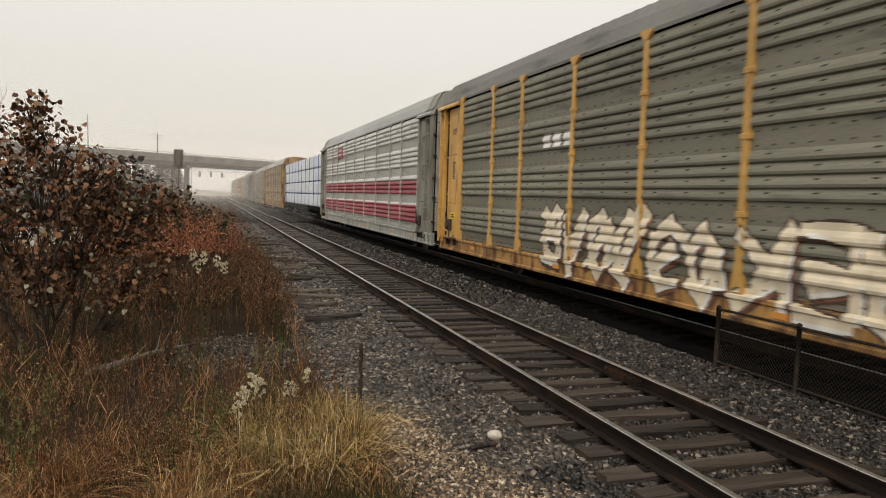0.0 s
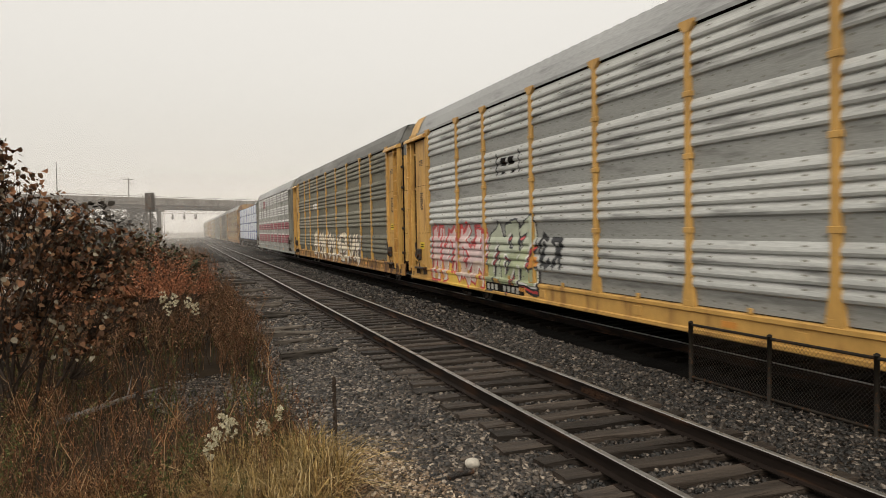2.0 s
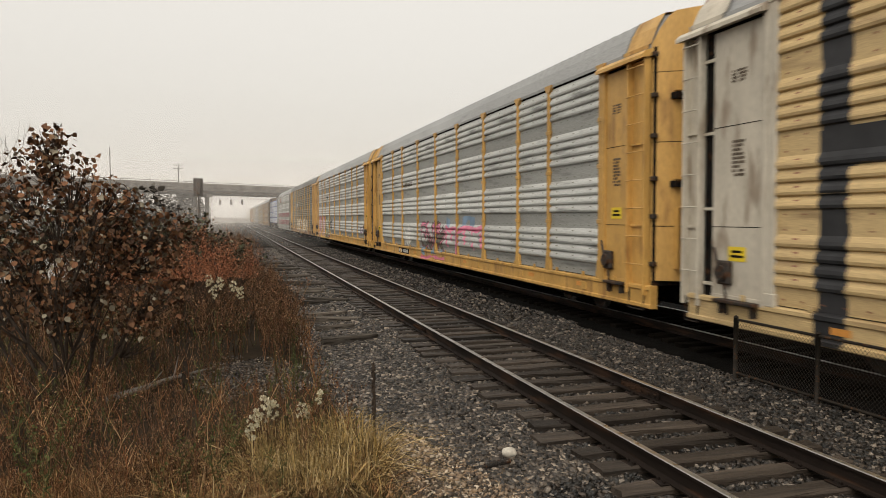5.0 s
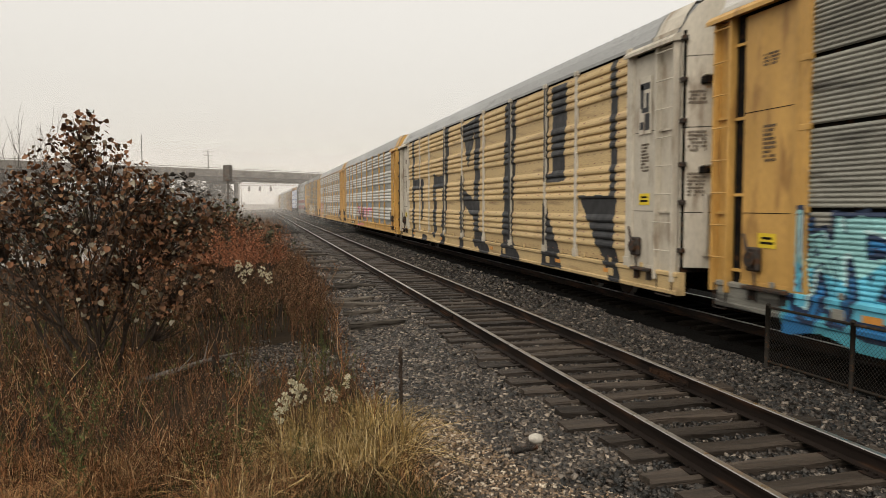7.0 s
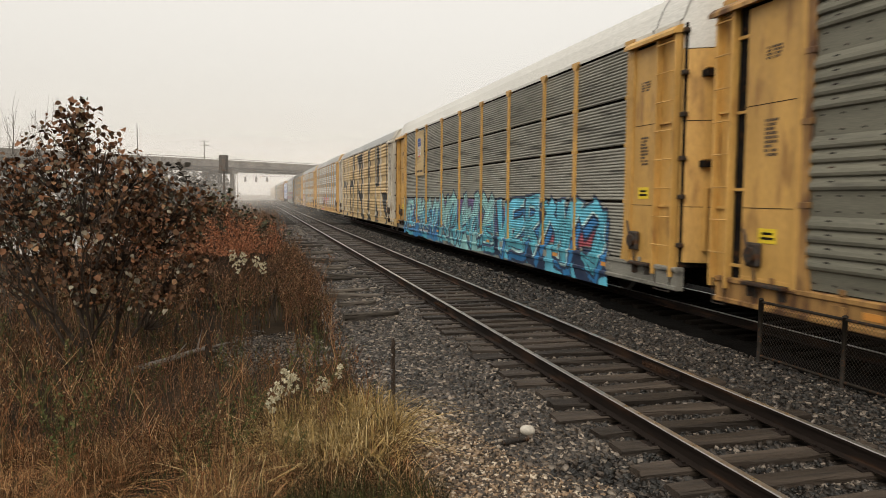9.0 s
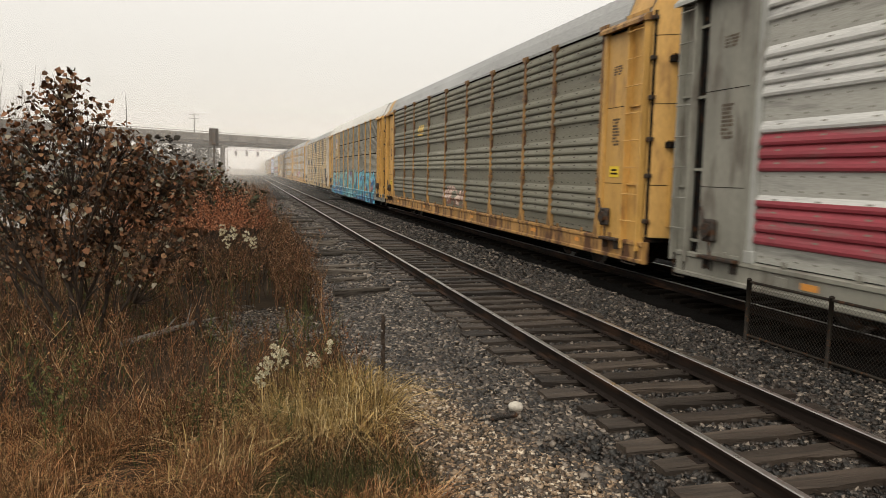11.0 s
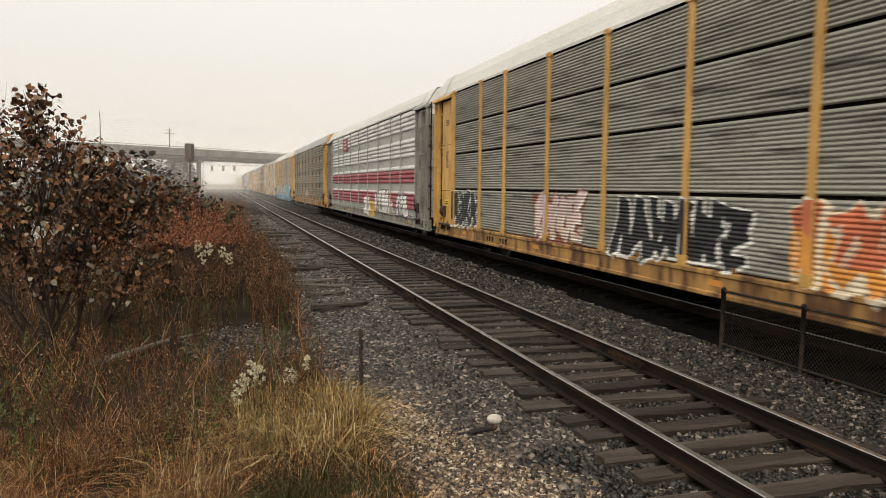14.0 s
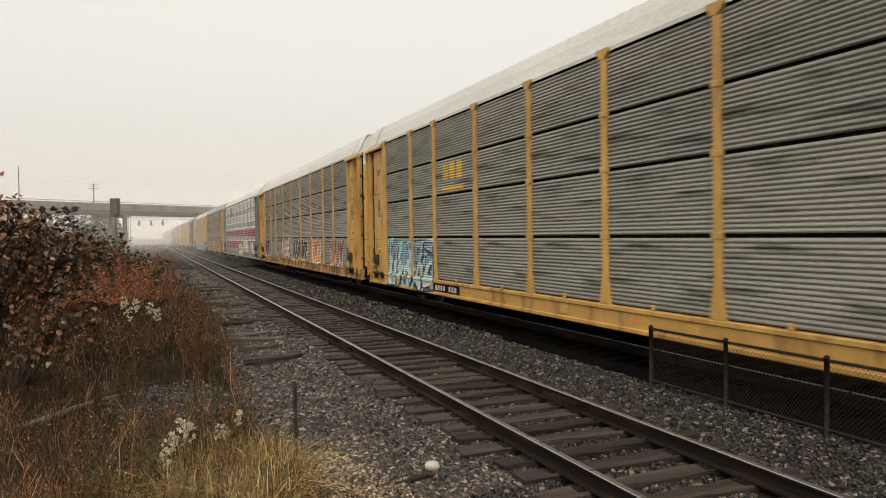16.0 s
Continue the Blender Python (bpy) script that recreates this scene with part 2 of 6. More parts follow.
M_GIRDER = mat("bridge_girder_brown", (0.09, 0.075, 0.062), 0.7, 0.0, 0.25, 0.4, 0.2, 12, RUST, 0.3)
M_BARK = mat("grey_brown_bark", (0.06, 0.045, 0.035), 0.9, 0.0, 0.4, 9, 0.6, 40, spec=0.05)
M_PALEBARK = mat("pale_bare_bark", (0.24, 0.215, 0.19), 0.9, 0.0, 0.3, 3, 0.4, 40, spec=0.05)
M_POLE = mat("grey_utility_wood", (0.13, 0.12, 0.105), 0.9, 0.0, 0.25, 3, 0.4, 40)
M_LEAF = mat("withered_brown_leaf", (0.07, 0.04, 0.03), 0.6, 0.0, 0.3, 14, 0.2, 60,
             spec=0.12, island=((0.05369, 0.02785, 0.01529), (0.1611, 0.07691, 0.03713), (0.08437, 0.04376, 0.02293), (0.2454, 0.1127, 0.0546), (0.1227, 0.0663, 0.03276), (0.2832, 0.1591, 0.08081), (0.1994, 0.08752, 0.0404), (0.2832, 0.2448, 0.1747)))
M_TWIGGY = mat("russet_stems", (0.2, 0.1, 0.05), 0.8, 0.0, 0.3, 3, 0.0, 30,
               spec=0.05, island=((0.02376, 0.011, 0.00644), (0.2592, 0.105, 0.04416), (0.054, 0.025, 0.01196), (0.432, 0.21, 0.092), (0.108, 0.045, 0.01932), (0.6696, 0.44, 0.2392), (0.1296, 0.1, 0.0368)))
M_REDLEAF = mat("orange_red_leaf", (0.3, 0.1, 0.05), 0.7, 0.0, 0.3, 14, 0.2, 60,
                spec=0.05, island=((0.16, 0.06, 0.028), (0.38, 0.15, 0.07), (0.52, 0.22, 0.115), (0.27, 0.11, 0.05), (0.60, 0.30, 0.17)))
M_GREENLEAF = mat("dull_green_leaf", (0.07, 0.075, 0.04), 0.7, 0.0, 0.3, 14, 0.2, 60,
                  spec=0.12, island=((0.03, 0.032, 0.02), (0.06, 0.066, 0.037), (0.09, 0.092, 0.05), (0.11, 0.09, 0.05)))
M_GRASS = mat("dry_grass", (0.25, 0.15, 0.07), 0.8, 0.0, 0.25, 1.2, 0.0, 30,
              spec=0.05, island=((0.0176, 0.009, 0.0046), (0.253, 0.105, 0.0414), (0.0385, 0.018, 0.00828), (0.44, 0.22, 0.0966), (0.088, 0.036, 0.01564), (0.682, 0.42, 0.2116), (0.0605, 0.042, 0.01656)))
M_STRAW = mat("straw_grass", (0.35, 0.25, 0.11), 0.8, 0.0, 0.2, 1.2, 0.0, 30,
              spec=0.05, island=((0.05, 0.030, 0.012), (0.40, 0.26, 0.088), (0.14, 0.088, 0.036), (0.56, 0.38, 0.15), (0.20, 0.145, 0.056), (0.72, 0.55, 0.29)))
M_WEED = mat("dead_weed", (0.08, 0.05, 0.035), 0.85, 0.0, 0.3, 3, 0.0, 30,
             spec=0.05, island=((0.02016, 0.01272, 0.008), (0.1568, 0.07208, 0.036), (0.05376, 0.03286, 0.018), (0.2464, 0.1145, 0.058), (0.0952, 0.05724, 0.029), (0.4032, 0.2438, 0.14), (0.1232, 0.08268, 0.038)))
M_GREENWEED = mat("green_weed", (0.1, 0.11, 0.04), 0.85, 0.0, 0.3, 3, 0.0, 30,
                  spec=0.05, island=((0.05, 0.06, 0.022), (0.10, 0.11, 0.04), (0.15, 0.14, 0.055)))
M_DARKWEED = mat("dark_olive_weed", (0.05, 0.045, 0.02), 0.85, 0.0, 0.3, 3, 0.0, 30,
                 spec=0.05, island=((0.012, 0.009, 0.005), (0.055, 0.044, 0.018), (0.022, 0.016, 0.008), (0.10, 0.065, 0.030), (0.035, 0.034, 0.014), (0.22, 0.17, 0.09)))
M_PLUME = mat("cream_seed_plume", (0.55, 0.5, 0.36), 0.9, 0.0, 0.2, 10, 0.0, 30,
              spec=0.05, island=((0.45, 0.39, 0.24), (0.66, 0.60, 0.42), (0.80, 0.75, 0.58)))
M_FARTREE = mat("hazy_bare_woods", (0.12, 0.105, 0.09), 0.9, 0.0, 0.25, 0.5, 0.0, 8,
                spec=0.05, island=((0.07, 0.06, 0.05), (0.11, 0.098, 0.085), (0.15, 0.135, 0.115)))
M_ROADPALE = mat("pale_concrete_barrier", (0.5, 0.48, 0.45), 0.8, 0.0, 0.15, 1, 0.2, 20)


# Pale see-through coat for flat sheets that imitate haze; it fades upward.
def haze_sheet_material():
    m = bpy.data.materials.new("haze_sheet")
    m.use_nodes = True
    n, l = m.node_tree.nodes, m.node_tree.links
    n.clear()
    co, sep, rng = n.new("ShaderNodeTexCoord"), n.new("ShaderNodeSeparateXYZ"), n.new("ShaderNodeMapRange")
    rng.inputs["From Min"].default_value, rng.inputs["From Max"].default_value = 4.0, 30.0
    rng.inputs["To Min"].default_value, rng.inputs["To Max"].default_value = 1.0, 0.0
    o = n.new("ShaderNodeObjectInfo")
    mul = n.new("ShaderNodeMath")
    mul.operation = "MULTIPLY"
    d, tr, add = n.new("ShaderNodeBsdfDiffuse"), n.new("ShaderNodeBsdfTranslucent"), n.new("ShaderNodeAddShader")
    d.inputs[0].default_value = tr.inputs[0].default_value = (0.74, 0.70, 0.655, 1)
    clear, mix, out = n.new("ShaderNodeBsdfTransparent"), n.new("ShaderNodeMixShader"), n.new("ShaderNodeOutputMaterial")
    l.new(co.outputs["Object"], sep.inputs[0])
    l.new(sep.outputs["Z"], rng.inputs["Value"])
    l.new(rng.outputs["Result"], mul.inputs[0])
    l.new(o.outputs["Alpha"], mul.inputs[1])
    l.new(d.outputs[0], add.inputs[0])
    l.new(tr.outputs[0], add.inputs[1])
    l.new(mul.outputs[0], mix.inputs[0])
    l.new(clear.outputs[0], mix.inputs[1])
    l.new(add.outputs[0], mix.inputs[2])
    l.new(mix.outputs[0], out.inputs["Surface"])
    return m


M_HAZE_SHEET = haze_sheet_material()


# ---- mesh building ----
class Build:
    """Collects vertices and faces, each face with a material slot."""

    def __init__(self):
        self.v, self.f, self.s = [], [], []

    def face(self, pts, slot=0):
        k = len(self.v)
        self.v += [tuple(p) for p in pts]
        self.f.append(tuple(range(k, k + len(pts))))
        self.s.append(slot)

    def box(self, x0, x1, y0, y1, z0, z1, slot=0, c=0.0):
        """A box; c chamfers its edges."""
        k = len(self.v)
        lo, hi = (x0, y0, z0), (x1, y1, z1)
        if c <= 0:
            self.v += [(x, y, z) for x in (x0, x1) for y in (y0, y1) for z in (z0, z1)]
            fs = [(0, 1, 3, 2), (4, 6, 7, 5), (0, 4, 5, 1), (2, 3, 7, 6), (0, 2, 6, 4), (1, 5, 7, 3)]
            self.f += [tuple(k + i for i in q) for q in fs]
            self.s += [slot] * 6
            return
        idx = {}
        for bits in range(8):
            b = [(bits >> a) & 1 for a in range(3)]
            for ax in range(3):
                p = [(hi if b[a] else lo)[a] + (0 if a == ax else (-c if b[a] else c)) for a in range(3)]
                idx[(bits, ax)] = len(self.v)
                self.v.append(tuple(p))
        for ax in range(3):
            o1, o2 = (ax + 1) % 3, (ax + 2) % 3
            for side in (0, 1):
                q = [(side << ax) | (b1 << o1) | (b2 << o2) for b1, b2 in ((0, 0), (1, 0), (1, 1), (0, 1))]
                ring = [idx[(b, ax)] for b in q]
                self.f.append(tuple(ring if side else ring[::-1]))
            for b1 in (0, 1):
                for b2 in (0, 1):
                    p, q = (b1 << o1) | (b2 << o2), (1 << ax) | (b1 << o1) | (b2 << o2)
                    ring = [idx[(p, o1)], idx[(q, o1)], idx[(q, o2)], idx[(p, o2)]]
                    self.f.append(tuple(ring if b1 != b2 else ring[::-1]))
        for bits in range(8):
            odd = bin(bits).count("1") % 2
            tri = [idx[(bits, a)] for a in range(3)]
            self.f.append(tuple(tri if odd else tri[::-1]))
        self.s += [slot] * (len(self.f) - len(self.s))

    def tube(self, pts, radii, sides=6, slot=0, caps=True):
        """A tapered tube along points."""
        pts = [Vector(p) for p in pts]
        if isinstance(radii, (int, float)):
            radii = [radii] * len(pts)
        k = len(self.v)
        for i, p in enumerate(pts):
            t = (pts[min(i + 1, len(pts) - 1)] - pts[max(i - 1, 0)]).normalized()
            a = t.cross(Vector((0, 0, 1)) if abs(t.z) < 0.9 else Vector((1, 0, 0))).normalized()
            b = t.cross(a)
            for j in range(sides):
                w = 2 * math.pi * j / sides
                self.v.append(tuple(p + radii[i] * (math.cos(w) * a + math.sin(w) * b)))
        for i in range(len(pts) - 1):
            for j in range(sides):
                a, b = k + i * sides + j, k + i * sides + (j + 1) % sides
                self.f.append((a, b, b + sides, a + sides))
                self.s.append(slot)
        if caps:
            self.f += [tuple(k + j for j in range(sides)), tuple(k + (len(pts) - 1) * sides + j for j in reversed(range(sides)))]
            self.s += [slot] * 2

    def extrude_y(self, profile, y0, y1, slot=0, closed=True, slots=None):
        """A profile of (x, z) drawn out along y."""
        k, n = len(self.v), len(profile)
        self.v += [(x, y0, z) for x, z in profile] + [(x, y1, z) for x, z in profile]
        for i in range(n if closed else n - 1):
            j = (i + 1) % n
            self.f.append((k + i, k + j, k + n + j, k + n + i))
            self.s.append(slots[i] if slots else slot)
        if closed:
            self.f += [tuple(range(k, k + n)), tuple(range(k + 2 * n - 1, k + n - 1, -1))]
            self.s += [slot] * 2

    def mesh(self, name, mats, smooth=False):
        me = bpy.data.meshes.new(name)
        me.from_pydata(self.v, [], self.f)
        for m in mats:
            me.materials.append(m)
        me.polygons.foreach_set("material_index", self.s)
        if smooth:
            me.polygons.foreach_set("use_smooth", [True] * len(self.f))
        me.update()
        return me


def part(name, built, mats, parent=None, label="", at=None, smooth=False):
    me = built if isinstance(built, bpy.types.Mesh) else built.mesh(name, mats if isinstance(mats, (list, tuple)) else [mats], smooth)
    ob = new(name, me)
    if parent is not None:
        ob.parent = parent
    if at is not None:
        ob.matrix_basis = at
    if label:
        ob["label"] = label
    return ob


def mesh_np(name, verts, faces, mats, slots=None, smooth=False):
    """One mesh from arrays; all faces have the same number of corners."""
    me = bpy.data.meshes.new(name)
    verts, faces = np.asarray(verts, np.float32).reshape(-1, 3), np.asarray(faces, np.int32)
    nf, k = faces.shape
    me.vertices.add(len(verts))
    me.vertices.foreach_set("co", verts.ravel())
    me.loops.add(nf * k)
    me.loops.foreach_set("vertex_index", faces.ravel())
    me.polygons.add(nf)
    me.polygons.foreach_set("loop_start", np.arange(0, nf * k, k, dtype=np.int32))
    for m in mats:
        me.materials.append(m)
    if slots is not None:
        me.polygons.foreach_set("material_index", np.asarray(slots, np.int32))
    if smooth:
        me.polygons.foreach_set("use_smooth", np.ones(nf, bool))
    me.update(calc_edges=True)
    me.validate()
    return me


RNG = np.random.default_rng(7)


# ---- ground ----
RAIL_L, RAIL_R = 3.80, 5.30          # near track's rail centres
TRACK2 = 9.52                         # centre of the track under the train
FENCE_X = 7.36


def ground_height(x, y):
    """The lie of the land: track bed, shoulder, weedy verge."""
    bump = 0.05 * noise.noise(Vector((x * 0.5, y * 0.5, 0))) + 0.02 * noise.noise(Vector((x * 2.1, y * 2.1, 5)))
    if x < 1.2:
        return -0.32 + bump * 1.3
    if x < 2.7:
        return -0.32 + (x - 1.2) / 1.5 * 0.058 + bump
    if x < 12.5:
        return -0.248 + bump * 0.35
    return -0.262 - min(1.0, (x - 12.5) / 3) * 0.4 + bump


def make_ground():
    xs = np.r_[-1500, -600, -250, -120, -60, -35, -22, np.arange(-15, -6, 1.0), np.arange(-6, 14, 0.25), 16, 20, 28, 45, 80, 160, 400, 1500]
    ys = np.r_[-1500, -500, -150, -50, -20, -10, np.arange(-5, 30, 0.25), np.arange(30, 60, 1.0), np.arange(60, 200, 8.0), 240, 320, 500, 900, 2000, 4000]
    v = [(x, y, ground_height(x, y) if abs(x) < 40 and -20 < y < 240 else (-0.32 if x < 2 else -0.225)) for y in ys for x in xs]
    nx, slots, faces = len(xs), [], []
    for j in range(len(ys) - 1):
        for i in range(nx - 1):
            faces.append((j * nx + i, j * nx + i + 1, (j + 1) * nx + i + 1, (j + 1) * nx + i))
            x = 0.5 * (xs[i] + xs[i + 1])
            y = 0.5 * (ys[j] + ys[j + 1])
            edge = 1.45 + 0.3 * noise.noise(Vector((0, y * 0.4, 3)))
            sandy = 1.2 < x < 2.9 + 0.3 * noise.noise(Vector((1, y, 3))) and y < 7.6 + 0.4 * noise.noise(Vector((x * 2, y, 9)))
            # Slot 3 paints the train's shade on the second track's bed.
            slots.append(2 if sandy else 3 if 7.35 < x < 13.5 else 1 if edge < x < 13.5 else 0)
    me = mesh_np("ground", v, faces, [M_GROUND, M_BALLAST, M_SAND, M_BALLAST_SHADE], slots, True)
    tagged(new("ground", me), "brown weedy soil, dark ballast bed and trodden sandy strip", "ground", kind="structure")


make_ground()


def stones(name, n, x0, x1, y0, y1, lo, hi, material, label, keep=None, zoff=0.0, fall=0.0):
    """Crushed stones strewn over a stretch of ground, each a dented, squashed little polyhedron."""
    bm = bmesh.new()
    bmesh.ops.create_cube(bm, size=1.5)
    bmesh.ops.triangulate(bm, faces=bm.faces[:])
    base = np.array([v.co[:] for v in bm.verts])
    faces = np.array([[v.index for v in f.verts] for f in bm.faces])
    bm.free()
    r = RNG
    y = y0 + (y1 - y0) * r.random(n) ** (1.0 + fall)
    x = x0 + (x1 - x0) * r.random(n)
    if keep is not None:
        k = np.array([keep(a, b) for a, b in zip(x, y)])
        x, y = x[k], y[k]
    n = len(x)
    z = np.array([ground_height(a, b) for a, b in zip(x, y)])
    size = lo + (hi - lo) * r.random(n) ** 1.7
    v = base[None] * (0.5 + 0.75 * r.random((n, len(base), 1)))
    v = v * (0.75 + 0.6 * r.random((n, 1, 3))) * np.array([1.1, 1, 0.6])
    w = r.random((n, 3)) * 2 * np.pi
    c, s = np.cos(w), np.sin(w)
    o, e = np.zeros(n), np.ones(n)
    rz = np.stack([c[:, 0], -s[:, 0], o, s[:, 0], c[:, 0], o, o, o, e], -1).reshape(n, 3, 3)
    rx = np.stack([e, o, o, o, c[:, 1] * 0 + np.cos(w[:, 1] * 0.15), -np.sin(w[:, 1] * 0.15), o, np.sin(w[:, 1] * 0.15), np.cos(w[:, 1] * 0.15)], -1).reshape(n, 3, 3)
    v = np.einsum("nij,nkj->nki", rz @ rx, v) * size[:, None, None]
    v += np.stack([x, y, z + size * 0.25 + zoff], -1)[:, None]
    f = faces[None] + (np.arange(n) * len(base))[:, None, None]
    tagged(new(name, mesh_np(name, v, f.reshape(-1, faces.shape[1]), [material])), label, "gravel", kind="stuff")


def on_bed(x, y):
    return not (y < 8 and x < 2.75 - 0.22 * (y - 4.5)) and not (abs(x - RAIL_L) < 0.10 or abs(x - RAIL_R) < 0.10)


stones("shoulder_stones", 24000, 1.25, 3.75, 6.0, 15.0, 0.014, 0.038, M_SHOULDER, "dusty grey-brown ballast with pale chips on the shoulder", on_bed, 0.004, 0.3)
stones("shoulder_stones_beyond", 15000, 1.3, 3.75, 15.0, 60.0, 0.022, 0.05, M_SHOULDER, "dusty grey-brown ballast along the weeds", on_bed, 0.004, 0.6)
stones("ballast_stones", 52000, 1.7, 7.5, 3.2, 15.0, 0.014, 0.038, M_STONE, "dark grey crushed ballast stones with pale chips", on_bed, 0.0, 0.35)
stones("ballast_stones_beyond", 20000, 1.7, 7.7, 15.0, 60.0, 0.022, 0.052, M_STONE, "dark grey crushed ballast further along the track", on_bed, 0.0, 0.6)
stones("sandy_gravel", 26000, 1.0, 3.3, 3.6, 8.6, 0.008, 0.026, M_GRIT, "tan and brown pea gravel beside the grass",
       lambda x, y: x < 3.0 - 0.22 * (y - 4.5) + 0.5 * noise.noise(Vector((x * 2, y * 2, 4))), 0.005)

stones("bare_soil_grit", 9000, -1.1, 1.5, 9.8, 14.0, 0.008, 0.026, M_SHOULDER, "grey grit on bare trodden soil among the weeds",
       lambda x, y: ((x - 0.3) / 1.0) ** 2 + ((y - 11.9) / 1.6) ** 2 < 1 + 0.9 * noise.noise(Vector((x * 2.3, y * 2.3, 1))), 0.0)


def cobble():
    bm = bmesh.new()
    bmesh.ops.create_icosphere(bm, subdivisions=3, radius=1.0)
    for v in bm.verts:
        v.co *= 1 + 0.12 * noise.noise(v.co * 1.3)
        v.co = Vector((v.co.x * 0.085, v.co.y * 0.07, v.co.z * 0.055))
    me = bpy.data.meshes.new("cobble")
    bm.to_mesh(me)
    bm.free()
    me.materials.append(M_COBBLE)
    me.polygons.foreach_set("use_smooth", [True] * len(me.polygons))
    ob = new("cobble", me)
    ob.matrix_basis = pose(2.70, 6.81, -0.19, 0, 8, 20)
    tagged(ob, "smooth pale rounded stone lying on gravel", "stone")


cobble()


def ribbed_strip():
    """A short length of dark ribbed hose, half flattened, lying on the gravel."""
    b = Build()
    n = 14
    for k in range(n):
        t = k / (n - 1)
        c = Vector((-0.17 + 0.34 * t, 0.05 * math.sin(2.2 * t), 0.018))
        ring = [(c.x + 0.012 * math.cos(w), c.y + 0.055 * math.cos(w), c.z + 0.034 * math.sin(w)) for w in (math.pi * q / 8 for q in range(9))]
        b.tube(ring, 0.0085, 5)
    b.tube([(-0.18, 0, 0.008), (0.0, 0.04, 0.012), (0.18, 0.04, 0.008)], [0.02, 0.03, 0.02], 6)
    ob = new("ribbed_hose", b.mesh("ribbed_hose", [M_IRON]))
    ob.matrix_basis = pose(2.50, 6.60, -0.238, 0, 0, 8) @ Matrix.Diagonal((0.85, 0.8, 0.7, 1))
    tagged(ob, "short dark ribbed hose lying on gravel", "hose")


ribbed_strip()

# ---- tracks ----
RAIL_PROFILE = [(-0.07, -0.172), (0.07, -0.172), (0.07, -0.162), (0.012, -0.145), (0.009, -0.045), (0.034, -0.035), (0.036, -0.008),
                (0.028, 0.0), (-0.028, 0.0), (-0.036, -0.008), (-0.034, -0.035), (-0.009, -0.045), (-0.012, -0.145), (-0.07, -0.162)]


def tie_mesh(k, wood=None):
    """A worn timber tie, 2.6 m long, with split and sagging top edges."""
    b = Build()
    r = random.Random(k)
    n = 7
    ring = []
    for i in range(n):
        x = -1.3 + 2.6 * i / (n - 1)
        d = [r.uniform(-0.022, 0.022) for _ in range(4)]
        ring.append([(x + d[0], -0.112 + d[1], -0.18), (x, 0.112 + d[2], -0.18), (x + d[3], 0.108 + d[0], -0.012 + d[1] * 0.7),
                     (x, 0.09 + d[2] * 0.5, d[3] * 0.5), (x, -0.09 + d[1] * 0.5, d[2] * 0.5), (x, -0.112 + d[3], -0.014)])
    for q in ring:
        b.v += q
    for i in range(n - 1):
        for j in range(6):
            a, c = i * 6 + j, i * 6 + (j + 1) % 6
            b.f.append((a, a + 6, c + 6, c))
            b.s.append(0)
    b.f += [tuple(range(6)), tuple(range((n - 1) * 6 + 5, (n - 1) * 6 - 1, -1))]
    b.s += [0, 0]
    return b.mesh("tie", [wood or M_TIE])


def track(x_mid, label, near):
    top = tagged(new("railway_track"), label, "track", kind="structure")
    top.matrix_basis = pose(x_mid, 0, 0)
    for dx in (-0.75, 0.75):
        b = Build()
        b.extrude_y(RAIL_PROFILE, -40, 700, 0, True, [1 if i in (6, 7, 8) else 0 for i in range(len(RAIL_PROFILE))])
        part("rail", b, [M_RAIL, M_BRIGHT], top, "rusty steel rail with a worn bright head", pose(dx, 0, 0))
    # The far track's ties have the train's shade in their colour.
    ties = [tie_mesh(k, M_TIE if near else M_TIE_SHADE) for k in range(6)]
    plate = Build()
    plate.box(-0.16, 0.16, -0.09, 0.09, 0.0, 0.012, 0, 0.003)
    for sx in (-0.1, 0.1):
        for sy in (-0.05, 0.05):
            plate.box(sx - 0.014, sx + 0.014, sy - 0.014, sy + 0.014, 0.01, 0.036, 0, 0.004)
    plate = plate.mesh("tie_plate", [M_RAIL])
    r = random.Random(3)
    y, count = (3.0 if near else 4.0), 0
    rest = Build()
    while y < 170:
        skew, shift = r.uniform(-1.6, 1.6), r.uniform(-0.12, 0.10)
        tall = r.uniform(-0.014, 0.006)
        if y < (62 if near else 20):
            tie = part("tie", ties[count % 6], None, top, "", pose(shift, y, -0.172 + tall, r.uniform(-2, 2), r.uniform(-0.4, 0.4), skew + (180 if count % 2 else 0)))
            if y < 32 and near:
                for dx in (-0.75, 0.75):
                    part("tie_plate", plate, None, top, "", pose(dx, y, -0.176, 0, 0, r.uniform(-3, 3)))
        else:
            rest.box(-1.3 + shift, 1.3 + shift, y - 0.11, y + 0.11, -0.3, -0.175 + tall)
        count += 1
        y += r.uniform(0.47, 0.56)
    if near:
        for y in (33.8, 34.5, 36.5, 37.2):
            part("tie", ties[count % 6], None, top, "long switch tie", pose(-1.3, y, -0.18, 0, 0, 1))
            count += 1
        joint = Build()
        for side in (-1, 1):
            joint.box(side * 0.012, side * 0.034, -0.46, 0.46, -0.14, -0.05, 0, 0.008)
            for k in range(6):
                joint.box(side * 0.03, side * 0.06, -0.40 + k * 0.16 - 0.018, -0.40 + k * 0.16 + 0.018, -0.113, -0.077, 0, 0.006)
        joint = joint.mesh("joint_bar", [M_RAIL])
        part("joint_bar", joint, None, top, "bolted joint bar", pose(0.75, 8.5, 0))
        part("joint_bar", joint, None, top, "bolted joint bar", pose(-0.75, 14.6, 0))
    ob = part("ties_beyond", rest, M_TIE if near else M_TIE_SHADE, top)
    ob["kind"] = "stuff"


